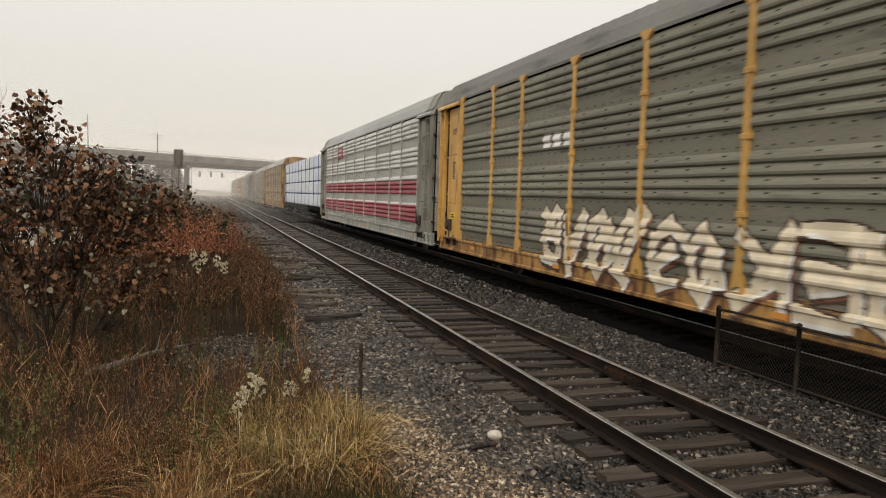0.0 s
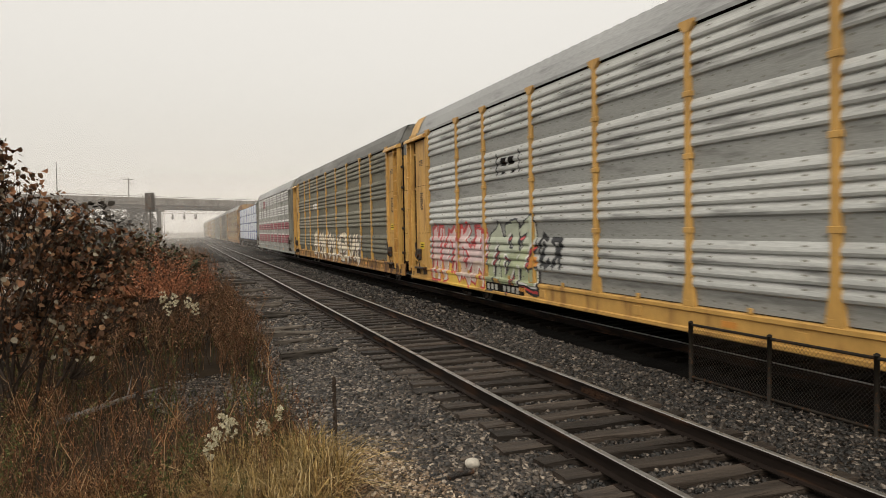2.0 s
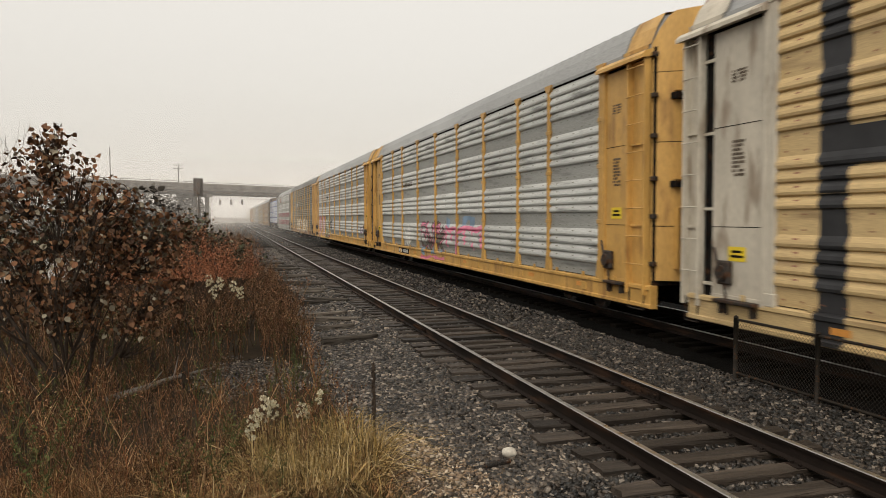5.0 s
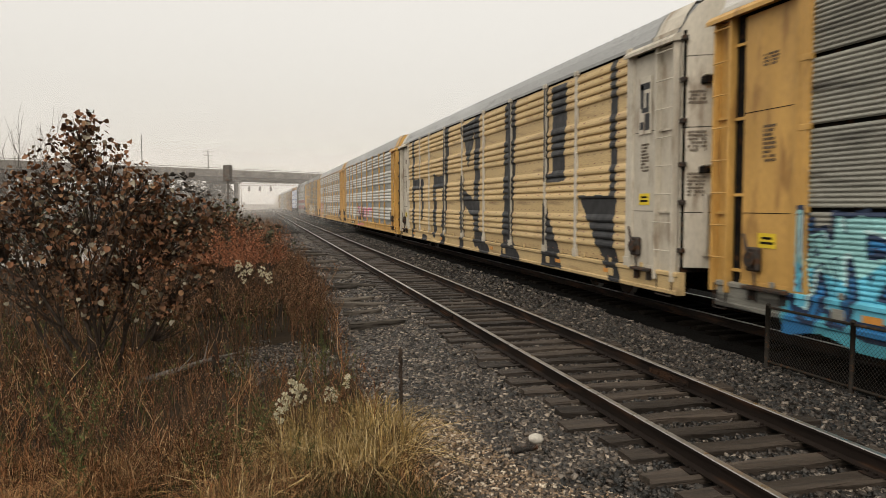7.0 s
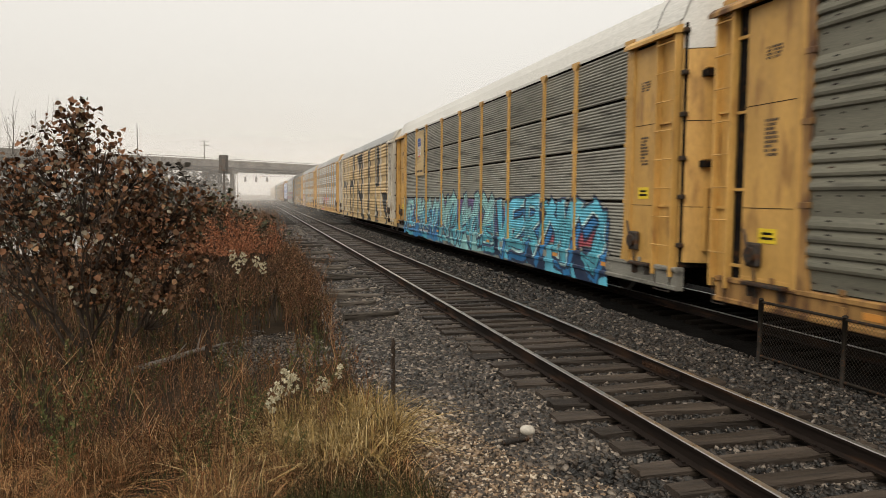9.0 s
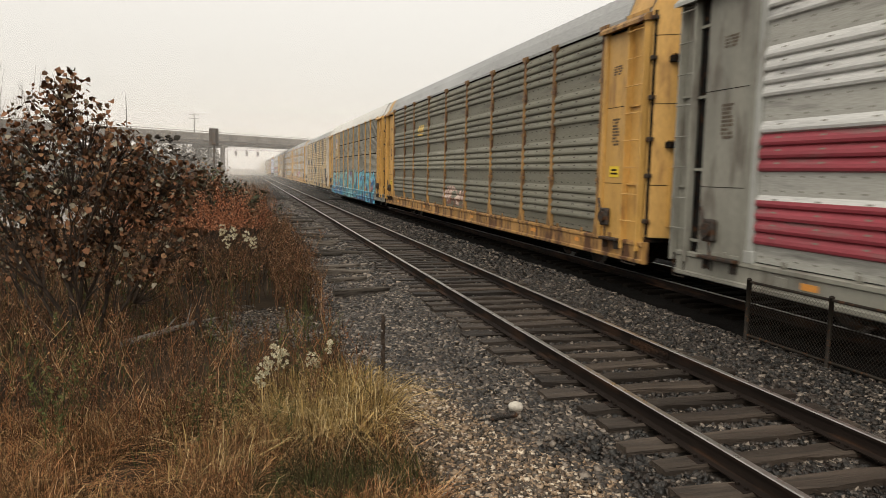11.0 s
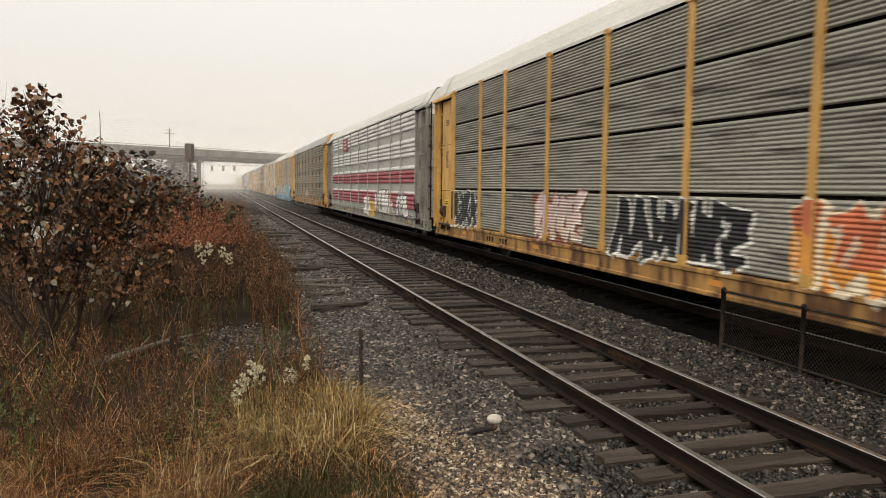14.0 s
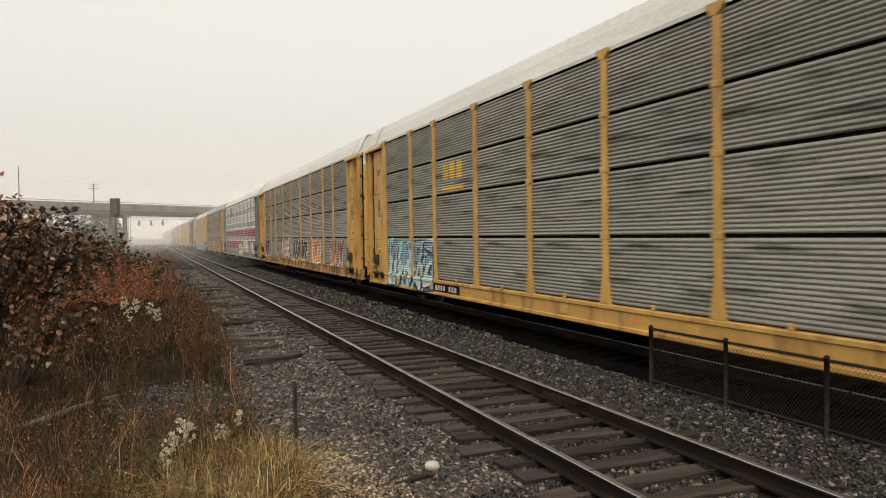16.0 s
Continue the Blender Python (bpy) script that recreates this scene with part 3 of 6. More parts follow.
track(0.5 * (RAIL_L + RAIL_R), "near railway track with weathered timber ties", True)
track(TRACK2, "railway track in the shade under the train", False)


def old_ties():
    """Discarded ties lying on the shoulder beside the track."""
    r = random.Random(17)
    me = [tie_mesh(20 + k, M_TIE_OLD) for k in range(3)]
    for k in range(17):
        y = 14.2 + 1.5 * k + r.uniform(-0.7, 0.7)
        x = r.uniform(2.1, 2.7) - (0.35 if k % 3 == 0 else 0)
        ob = new("old_tie", me[k % 3])
        ob.matrix_basis = pose(x, y, ground_height(x, y) + 0.135, r.uniform(-6, 6), r.uniform(-2, 2), r.uniform(-24, 24)) @ Matrix.Diagonal((r.uniform(0.28, 0.52), 0.55, 0.75, 1))
        tagged(ob, "grey split timber tie discarded on the ballast shoulder", "railway tie", "old ties")


old_ties()


# ---- fence between the tracks ----
def fence():
    top = tagged(new("chain_link_fence"), "low dark chain-link fence between the two tracks", "fence")
    top.matrix_basis = pose(FENCE_X, 0, -0.22)
    posts = [9.18 - 1.6 * k for k in range(9)]
    for k, y in enumerate(posts):
        b = Build()
        b.tube([(0, 0, -0.1), (0, 0, 0.92)], 0.032 if k else 0.038, 10)
        b.tube([(0, 0, 0.92), (0, 0, 0.935), (0, 0, 0.95)], [0.04, 0.036, 0.012], 10)
        part("post", b, M_FENCE, top, "", pose(0, y, 0), True)
    for z in (0.89, 0.07):
        b = Build()
        b.tube([(0, posts[0], z), (0, posts[-1], z)], 0.021, 8)
        part("fence_rail", b, M_FENCE, top, "", None, True)
    b = Build()
    y0, y1, z0, z1, step = posts[-1], posts[0], 0.07, 0.89, 0.062
    n = int((y1 - y0 + (z1 - z0)) / step)
    for k in range(n):
        for sgn in (1, -1):
            ya = (y0 - (z1 - z0) + k * step) if sgn == 1 else (y0 + k * step)
            za, yb, zb = z0, ya + sgn * (z1 - z0), z1
            if sgn == 1:
                if ya < y0:
                    za, ya = z0 + (y0 - ya), y0
                if yb > y1:
                    zb, yb = z1 - (yb - y1), y1
            else:
                if ya > y1:
                    za, ya = z0 + (ya - y1), y1
                if yb < y0:
                    zb, yb = z1 - (y0 - yb), y0
            if zb - za > 0.02:
                b.tube([(0.004 * sgn, ya, za), (0.004 * sgn, yb, zb)], 0.0032, 3, 0, False)
    part("wire_mesh", b, M_WIRE, top, "diamond wire mesh")


fence()


# ---- road bridge, signal, poles ----
def bridge():
    a, c = Vector((-12.7, 134.0, 0)), Vector((7.6, 151.0, 0))
    turn = math.degrees(math.atan2(c.y - a.y, c.x - a.x))
    top = tagged(new("road_bridge"), "grey concrete road bridge over the tracks, in mist", "bridge")
    top.matrix_basis = pose(a.x, a.y, 0, 0, 0, turn)
    b = Build()
    b.box(-80, 90, 0, 10, 7.25, 7.75, 0, 0.05)
    part("deck", b, M_CONCRETE, top)
    for y in (0.35, 2.6, 5.0, 7.4, 9.4):
        b = Build()
        b.extrude_y([(y - 0.2, 6.7), (y + 0.2, 6.7), (y + 0.2, 6.75), (y + 0.05, 6.8), (y + 0.05, 7.2), (y + 0.2, 7.25), (y - 0.2, 7.25), (y - 0.05, 7.2), (y - 0.05, 6.8), (y - 0.2, 6.75)], -90, 80)
        g = part("girder", b, M_GIRDER, top, "brown steel girder")
        g.matrix_basis = pose(0, 0, 0, 0, 0, 90)
    for y in (0.0, 9.7):
        b = Build()
        b.box(-80, 90, y - 0.05, y + 0.35, 7.75, 8.55, 0, 0.04)
        for k in range(57):
            b.box(-80 + 3 * k, -79.98 + 3 * k + 0.06, y - 0.075, y - 0.05, 7.76, 8.5)
        p = part("parapet", b, M_CONCRETE, top)
        rail = Build()
        rail.tube([(-80, y + 0.15, 8.8), (90, y + 0.15, 8.8)], 0.05, 6)
        for k in range(60):
            rail.tube([(-79 + 2.8 * k, y + 0.15, 8.5), (-79 + 2.8 * k, y + 0.15, 8.8)], 0.04, 5)
        part("handrail", rail, M_GIRDER, p)
    for x in (-26, 12.0, 38):
        b = Build()
        b.box(x - 0.7, x + 0.7, 0.4, 9.6, 6.05, 6.7, 0, 0.08)
        cap = part("pier_cap", b, M_CONCRETE, top)
        for y in (1.2, 5.0, 8.8):
            c2 = Build()
            c2.tube([(x, y, -1), (x, y, 6.1)], 0.42, 14)
            part("pier_column", c2, M_CONCRETE, cap, "", None, True)


bridge()


def signal():
    top = tagged(new("railway_signal"), "dark railway signal on a mast, seen from behind", "signal")
    top.matrix_basis = pose(-3.05, 75, -0.4, 0, 0, 0)
    b = Build()
    b.tube([(0, 0, 0), (0, 0, 6.3)], [0.11, 0.085], 10)
    b.box(-0.3, 0.3, -0.3, 0.3, 0, 0.35, 0, 0.03)
    part("mast", b, M_GIRDER, top)
    b = Build()
    b.box(-0.45, 0.45, -0.22, -0.17, 4.75, 6.5, 0, 0.015)
    b.box(-0.2, 0.2, -0.5, -0.22, 4.9, 6.35, 0, 0.05)
    head = part("signal_head", b, M_GIRDER, top)
    for z in (5.15, 5.62, 6.1):
        h = Build()
        h.tube([(0, -0.17, z), (0, 0.18, z + 0.02)], [0.15, 0.16], 12, 0, False)
        part("hood", h, M_DARK, head)
    b = Build()
    for x in (-0.2, 0.2):
        b.tube([(x, 0.12, 0.3), (x, 0.12, 5.0)], 0.02, 5)
    for k in range(14):
        b.tube([(-0.2, 0.12, 0.5 + 0.32 * k), (0.2, 0.12, 0.5 + 0.32 * k)], 0.013, 5)
    part("ladder", b, M_GIRDER, top)


signal()


def utility_pole(x, y, h, arms, rad=0.19):
    top = tagged(new("utility_pole"), "weathered wooden utility pole in mist", "pole", "utility poles")
    top.matrix_basis = pose(x, y, -0.4)
    b = Build()
    b.tube([(0, 0, 0), (0.02, 0, h * 0.5), (0, 0, h)], [rad, rad * 0.85, rad * 0.6], 9)
    part("shaft", b, M_POLE, top)
    for k in range(arms):
        z = h - 0.5 - 0.9 * k
        c = Build()
        c.box(-1.2, 1.2, -0.08, 0.08, z - 0.06, z + 0.06, 0, 0.01)
        arm = part("crossarm", c, M_POLE, top)
        for q in (-1.1, -0.55, 0.55, 1.1):
            i = Build()
            i.tube([(q, 0, z + 0.05), (q, 0, z + 0.13), (q, 0, z + 0.22)], [0.03, 0.06, 0.035], 7)
            part("insulator", i, M_CONCRETE, arm)


utility_pole(-13.0, 200, 16.8, 2)
utility_pole(-17.6, 120, 13.4, 0, 0.09)
utility_pole(-13.5, 172, 7.0, 0)
utility_pole(-15.0, 190, 8.0, 0)
utility_pole(-8.6, 182, 7.6, 0)


def gantry():
    top = tagged(new("signal_gantry"), "faint signal gantry spanning the tracks far in the mist", "signal gantry")
    top.matrix_basis = pose(0, 262, 0)
    for x in (-6.5, 14.5):
        b = Build()
        for dx in (-0.3, 0.3):
            b.tube([(x + dx, 0, -0.5), (x + dx, 0, 9.4)], 0.09, 6)
        for k in range(9):
            b.tube([(x - 0.3, 0, k), (x + 0.3, 0, k + 0.9)], 0.04, 5)
        part("upright", b, M_GIRDER, top)
    b = Build()
    for z in (8.6, 9.4):
        b.tube([(-6.8, 0, z), (14.8, 0, z)], 0.08, 6)
    for k in range(20):
        b.tube([(-6.5 + k * 1.05, 0, 8.6 if k % 2 else 9.4), (-5.45 + k * 1.05, 0, 9.4 if k % 2 else 8.6)], 0.04, 5)
    part("truss", b, M_GIRDER, top)
    for x in (-3.5, 0.2, 3.9):
        b = Build()
        b.box(x - 0.4, x + 0.4, -0.1, 0.05, 6.6, 8.3, 0, 0.03)
        b.tube([(x, 0, 8.2), (x, 0, 8.7)], 0.06, 6)
        part("signal_head", b, M_DARK, top)


gantry()


def barrier():
    """A pale road barrier glimpsed through the shrub."""
    top = tagged(new("road_barrier"), "pale concrete road barrier seen through the shrub", "barrier")
    top.matrix_basis = pose(-16.5, 30, -0.4, 0, 0, 4)
    for k in range(8):
        b = Build()
        b.extrude_y([(-0.3, 0), (0.3, 0), (0.3, 0.08), (0.14, 0.35), (0.09, 0.85), (-0.09, 0.85), (-0.14, 0.35), (-0.3, 0.08)], -1.45, 1.45)
        part("barrier_block", b, M_ROADPALE, top, "", pose(3.0 * k - 6, 0, 0.22, 0, 0, 90))


barrier()


# ---- the train ----
HALF = 14.3                                   # half of a car's body length
POSTS = (12.15, 9.4, 7.3, 4.35, 1.45, -1.45, -4.35, -7.3, -9.4, -12.15)
SIDE = -1.52                                  # the side towards the near track
Z_LOW, Z_TOP = 0.88, 5.52


GROUPS = (1.165, 2.337, 3.509, 4.681)          # foot of each group of ribs
RIB = 0.201


def profile_ribbed():
    """Heights and depths of the banded ribbed side: four groups of four ribs, each undercut below and sloping above, with flat bands between."""
    pts, slots = [(0.0, Z_LOW), (0.0, GROUPS[0])], [1]
    for g in GROUPS:
        if g > GROUPS[0]:
            pts.append((0.004, g))
            slots.append(1)
        for k in range(4):
            b = g + RIB * k
            for dz, d in ((0.022, 0.05), (0.065, 0.062), (0.12, 0.050), (0.165, 0.024), (0.2, 0.004)):
                pts.append((d, b + dz))
                slots.append(0)
    pts.append((0.0, Z_TOP))
    slots.append(0)
    return pts, slots


ROWS = ((0.88, 2.10), (2.16, 3.34), (3.40, 4.38), (4.44, 5.52))


def profile_fine(z0, z1):
    """A row of fine corrugations."""
    n = round((z1 - z0) / 0.074)
    p = (z1 - z0) / n
    pts = [(0.0, z0)]
    for k in range(n):
        pts += [(0.024, z0 + p * (k + 0.30)), (0.024, z0 + p * (k + 0.52)), (0.0, z0 + p * (k + 0.92))]
    pts.append((0.0, z1))
    return pts


RIB_P, RIB_S = profile_ribbed()
_zs = np.array([p[1] for p in RIB_P])
_ds = np.array([p[0] for p in RIB_P])
FINE_P = [p for r in ROWS for p in profile_fine(*r)]
_fz = np.array([p[1] for p in FINE_P])
_fd = np.array([p[0] for p in FINE_P])


SILL_FACE = ((0.395, 0.40, 0.42, 0.48, 0.50, 0.76, 0.78, 0.84, 0.86), (0.052, 0.06, 0.09, 0.09, 0.055, 0.055, 0.09, 0.09, 0.06))


def skin_depth(z, fine):
    """How far the side stands out at height z; the sill below stands proud."""
    d = np.interp(z, _fz, _fd) if fine else np.interp(z, _zs, _ds)
    return np.where(z < 0.87, np.interp(z, *SILL_FACE), d)


PANELS = {}


def side_panel(fine, width, key, mats, row=0, red=False):
    """One bay's side sheet (or one row of it), x outward to -x, centred on its bay."""
    k = (fine, round(width, 2), key, row)
    if k not in PANELS:
        b = Build()
        w = width / 2 - 0.03
        if fine:
            prof = profile_fine(*ROWS[row])
            b.extrude_y([(-d, z) for d, z in prof] + [(0.02, prof[-1][1]), (0.02, prof[0][1])], -w, w, 0)
        else:
            slots = []
            for (d0, za), (d1, zb), s in zip(RIB_P, RIB_P[1:], RIB_S):
                zm = 0.5 * (za + zb)
                slots.append(2 if red and s == 0 and (zm < 1.90 or 2.33 < zm < 2.93) else s)
            b.extrude_y([(-d, z) for d, z in RIB_P] + [(0.02, RIB_P[-1][1]), (0.02, RIB_P[0][1])], -w, w, 0, True, slots + [0, 0, 0])
            n = int(2 * w / 0.34)
            for q in range(n):
                y = -w + (q + 0.5) * 2 * w / n
                for zf in (0.98, 2.04, 2.27, 3.21, 3.44, 4.38, 4.61):
                    b.face([(-0.0075, y - 0.03, zf - 0.012), (-0.0075, y - 0.03, zf + 0.012), (-0.0075, y + 0.03, zf + 0.012), (-0.0075, y + 0.03, zf - 0.012)], 3)
            for q in range(3):
                y = -w + (q + 0.5) * 2 * w / 3
                for g in GROUPS:
                    for r in range(4):
                        za, zb = g + RIB * r + 0.125, g + RIB * r + 0.150
                        b.face([(-0.0495, y - 0.05, za), (-0.0355, y - 0.05, zb), (-0.0355, y + 0.05, zb), (-0.0495, y + 0.05, za)], 3)
        PANELS[k] = b.mesh("side_panel", mats)
    return PANELS[k]


SHARED = {}


def shared(key, make, mats, smooth=False):
    if key not in SHARED:
        SHARED[key] = make().mesh(key[0], mats, smooth)
    return SHARED[key]


def post_build():
    b = Build()
    w, f = 0.075, 0.16
    b.box(-0.078, 0.0, -w, w, 1.35, 5.5, 0, 0.012)
    b.box(-0.084, -0.078, -w * 0.45, w * 0.45, 1.0, 5.5, 0, 0.0)
    k = len(b.v)
    for z, h in ((0.84, f), (1.36, w)):
        b.v += [(-0.078, -h, z), (-0.078, h, z), (0.0, h, z), (0.0, -h, z)]
    b.f += [(k, k + 1, k + 5, k + 4), (k + 1, k + 2, k + 6, k + 5), (k + 2, k + 3, k + 7, k + 6), (k + 3, k, k + 4, k + 7), (k + 3, k + 2, k + 1, k)]
    b.s += [0] * 5
    k = len(b.v)
    for z, h in ((5.44, w), (5.58, 0.19), (5.63, 0.19)):
        b.v += [(-0.09, -h, z), (-0.09, h, z), (0.0, h, z), (0.0, -h, z)]
    for o in (0, 4):
        b.f += [(k + o, k + o + 1, k + o + 5, k + o + 4), (k + o + 1, k + o + 2, k + o + 6, k + o + 5), (k + o + 3, k + o, k + o + 4, k + o + 7)]
        b.s += [0] * 3
    b.f += [(k + 8, k + 9, k + 10, k + 11)]
    b.s += [0]
    for z in (2.13, 3.37, 4.41):
        b.box(-0.092, 0.0, -0.10, 0.10, z - 0.05, z + 0.05, 0, 0.01)
    return b


def plain_post_build():
    b = Build()
    b.box(-0.078, 0.0, -0.07, 0.07, 0.84, 5.56, 0, 0.012)
    b.box(-0.095, 0.0, -0.11, 0.11, 5.5, 5.62, 0, 0.012)
    b.box(-0.095, 0.0, -0.11, 0.11, 0.84, 1.05, 0, 0.012)
    return b


# where the end sections lie along a car: the leading ladder, slot and plate, and the trailing plate, ladder and corner
LEAD = dict(out=14.34, rung=13.86, slot=13.60, plate=12.30)
TRAIL = dict(out=-14.05, rung=-13.36, slot=-13.36, plate=-12.30)


def rung_build(e):
    """One thin rung between the two edge channels."""
    b = Build()
    a, c = sorted((e["out"], e["rung"]))
    b.tube([(-0.10, a + 0.02, 0), (-0.17, a + 0.05, 0), (-0.17, c - 0.05, 0), (-0.10, c - 0.02, 0)], 0.014, 6)
    return b


def stirrup_build(e):
    """The step hung below the ladder."""
    b = Build()
    a, c = sorted((e["out"], e["rung"]))
    b.tube([(-0.06, a + 0.06, 0.8), (-0.08, a + 0.08, 0.36), (-0.08, c - 0.08, 0.36), (-0.06, c - 0.06, 0.8)], 0.017, 6)
    return b


def channel_build(e):
    """The two upright channels of the ladder, and the sunk sheet between them."""
    b = Build()
    a, c = sorted((e["out"], e["rung"]))
    b.box(0.0, 0.05, a, c, 0.70, 5.40, 0)
    for y, d in ((a, 0.14), (c - 0.05, 0.14)):
        b.box(-d, 0.03, y, y + 0.05, 0.66, 5.44, 0, 0.008)
    for z in (0.70, 2.06, 3.72, 5.36):
        b.box(-0.05, 0.0, a + 0.05, c - 0.05, z - 0.02, z + 0.02, 0)
    return b


def end_plate_build(e):
    """The flat end sheet of the side, with folded edges, lap seams and a rim at its foot."""
    b = Build()
    a, c = sorted((e["slot"], e["plate"]))
    b.box(-0.03, 0.06, a, c, 0.80, 5.36, 0, 0.01)
    b.box(-0.034, -0.03, a + 0.03, c - 0.03, 2.06, 2.072, 1)
    b.box(-0.034, -0.03, a + 0.03, c - 0.03, 3.74, 3.752, 1)
    b.box(-0.05, -0.03, a + 0.01, c - 0.01, 0.80, 0.92, 0, 0.006)
    return b


def stile_build():
    b = Build()
    b.box(-0.09, 0.02, -0.075, 0.075, 0.80, 5.5, 0, 0.015)
    b.box(-0.10, -0.09, -0.03, 0.03, 0.9, 5.4, 0, 0.004)
    return b


def slot_shade_build(e):
    """The gap between ladder and sheet at the leading end, its shade painted by a black sheet behind."""
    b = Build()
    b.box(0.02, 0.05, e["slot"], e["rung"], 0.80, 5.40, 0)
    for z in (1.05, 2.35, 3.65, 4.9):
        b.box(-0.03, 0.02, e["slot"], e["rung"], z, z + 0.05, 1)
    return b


def hood_build(e):
    b = Build()
    a, c = sorted((e["out"], e["plate"]))
    b.extrude_y([(-0.21, 5.38), (-0.21, 5.45), (-0.13, 5.53), (0.0, 5.57), (0.0, 5.42)], a - 0.04, c + 0.14)
    return b


def roof_section(zs, zr):
    return [(-1.56, 5.56), (-1.56, 5.64), (-1.50, 5.66), (-1.36, 5.66 + (zs - 5.66) * 0.55), (-1.18, zs), (-0.5, zr - 0.03), (0.0, zr),
            (0.5, zr - 0.03), (1.18, zs), (1.36, 5.66 + (zs - 5.66) * 0.55), (1.50, 5.66), (1.56, 5.64), (1.56, 5.56)]


def end_door_build(zs, zr, bow):
    """Bowed end doors that reach up under the roof, with hinges, a latch bar, dark vent slots and a hatch, facing -y."""
    b = Build()
    w, n = 1.50, 12
    rx, rz = [p[0] for p in roof_section(zs, zr)[2:-2]], [p[1] for p in roof_section(zs, zr)[2:-2]]
    pr = []
    for k in range(2 * n + 1):
        x = -w + 2 * w * k / (2 * n)
        pr.append((x, -bow * (1 - (abs(x) / w) ** 2.2), float(np.interp(x, rx, rz)) - 0.02))
    cuts = (0.95, 2.05, 3.72, 5.10)
    for (xa, ya, ta), (xb, yb, tb) in zip(pr, pr[1:]):
        for z0, z1 in zip(cuts, cuts[1:]):
            b.face([(xa, ya, z0 + 0.008), (xb, yb, z0 + 0.008), (xb, yb, z1 - 0.008), (xa, ya, z1 - 0.008)], 0)
        b.face([(xa, ya, 5.108), (xb, yb, 5.108), (xb, yb, tb), (xa, ya, ta)], 3)
        b.face([(xa, ya + 0.012, 0.95), (xb, yb + 0.012, 0.95), (xb, yb + 0.012, 5.2), (xa, ya + 0.012, 5.2)], 1)
    b.face([(x, y, 0.95) for x, y, _ in pr], 1)
    for z in (1.25, 2.2, 2.95, 3.8, 4.6, 5.4):
        b.box(-1.53, -1.42, -0.16, 0.02, z, z + 0.09, 2, 0.012)
    for x, z in ((-1.0, 4.55), (-1.0, 2.82)):
        y = -bow * (1 - (abs(x) / w) ** 2.2)
        b.box(x - 0.20, x + 0.24, y - 0.10, y + 0.10, z, z + 0.13, 1, 0.01)
        b.box(x - 0.22, x + 0.26, y - 0.115, y, z + 0.14, z + 0.17, 0, 0.006)
    y = -bow * (1 - (0.85 / w) ** 2.2)
    for x0, x1, z0, z1 in ((-1.1, -0.5, 2.38, 2.41), (-1.1, -0.5, 1.2, 1.23), (-1.12, -1.09, 1.2, 2.41)):
        b.box(x0, x1, y - 0.012, y + 0.12, z0, z1, 0)
    b.tube([(-0.1, -bow - 0.05, 1.0), (-0.1, -bow - 0.05, 5.6)], 0.03, 6, 2)
    return b


def roof_build(zs, zr):
    """Ribbed roof with sloping shoulders, closed at both ends."""
    b = Build()
    sec = roof_section(zs, zr)
    n = 60
    rings = []
    for k in range(n * 2 + 1):
        y = -13.1 + 26.4 * k / (n * 2)
        rib = 0.018 if k % 2 else 0.0
        rings.append((y, [(x, z + (rib if 3 < i < 9 else 0)) for i, (x, z) in enumerate(sec)]))
    low = [(x * 0.985, z if z < 5.7 else 5.62 + (z - 5.62) * 0.93) for x, z in sec]
    rings = [(-14.02, low), (-13.9, sec), (-13.16, sec)] + rings + [(13.36, sec), (14.2, sec), (14.3, low)]
    m = len(sec)
    for y, s in rings:
        b.v += [(x, y, z) for x, z in s]
    for k in range(len(rings) - 1):
        for i in range(m - 1):
            b.f.append((k * m + i, k * m + i + 1, (k + 1) * m + i + 1, (k + 1) * m + i))
            b.s.append(0)
    for k in (0, len(rings) - 1):
        b.f.append(tuple(k * m + i for i in (range(m) if k == 0 else reversed(range(m)))))
        b.s.append(0)
    return b


def roof_end_build(zs, zr):
    """The coloured cap sheet over the last metre of the roof, with a raised seam."""
    b = Build()
    sec = [(x * 1.004, z + 0.012) for x, z in roof_section(zs, zr)]
    m = len(sec)
    for y0, y1, o in ((0.0, 0.92, 0.0), (0.92, 0.98, 0.012)):
        k = len(b.v)
        b.v += [(x, y, z + o) for y in (y0, y1) for x, z in sec]
        for i in range(m - 1):
            b.f.append((k + i, k + i + 1, k + m + i + 1, k + m + i))
            b.s.append(1 if o else 0)
    return b


def sill_build():
    b = Build()
    b.extrude_y([(-0.06, 0.40), (0.10, 0.40), (0.10, 0.86), (-0.06, 0.86), (-0.09, 0.84), (-0.09, 0.78), (-0.055, 0.76), (-0.055, 0.50), (-0.09, 0.48), (-0.09, 0.42)], -HALF + 0.1, HALF - 0.1)
    return b


def belly_build():
    """The deeper middle of the side sill, tapering up towards the trucks."""
    b = Build()
    for x0, x1 in ((-0.05, 0.05),):
        sec = [(-9.2, 0.41), (-6.8, 0.14), (6.8, 0.14), (9.2, 0.41)]
        k, n = len(b.v), len(sec)
        b.v += [(x0, y, z) for y, z in sec] + [(x1, y, z) for y, z in sec]
        b.f += [tuple(range(k, k + n)), tuple(range(k + 2 * n - 1, k + n - 1, -1))] + [(k + i, k + (i + 1) % n, k + n + (i + 1) % n, k + n + i) for i in range(n)]
        b.s += [0] * (n + 2)
    return b


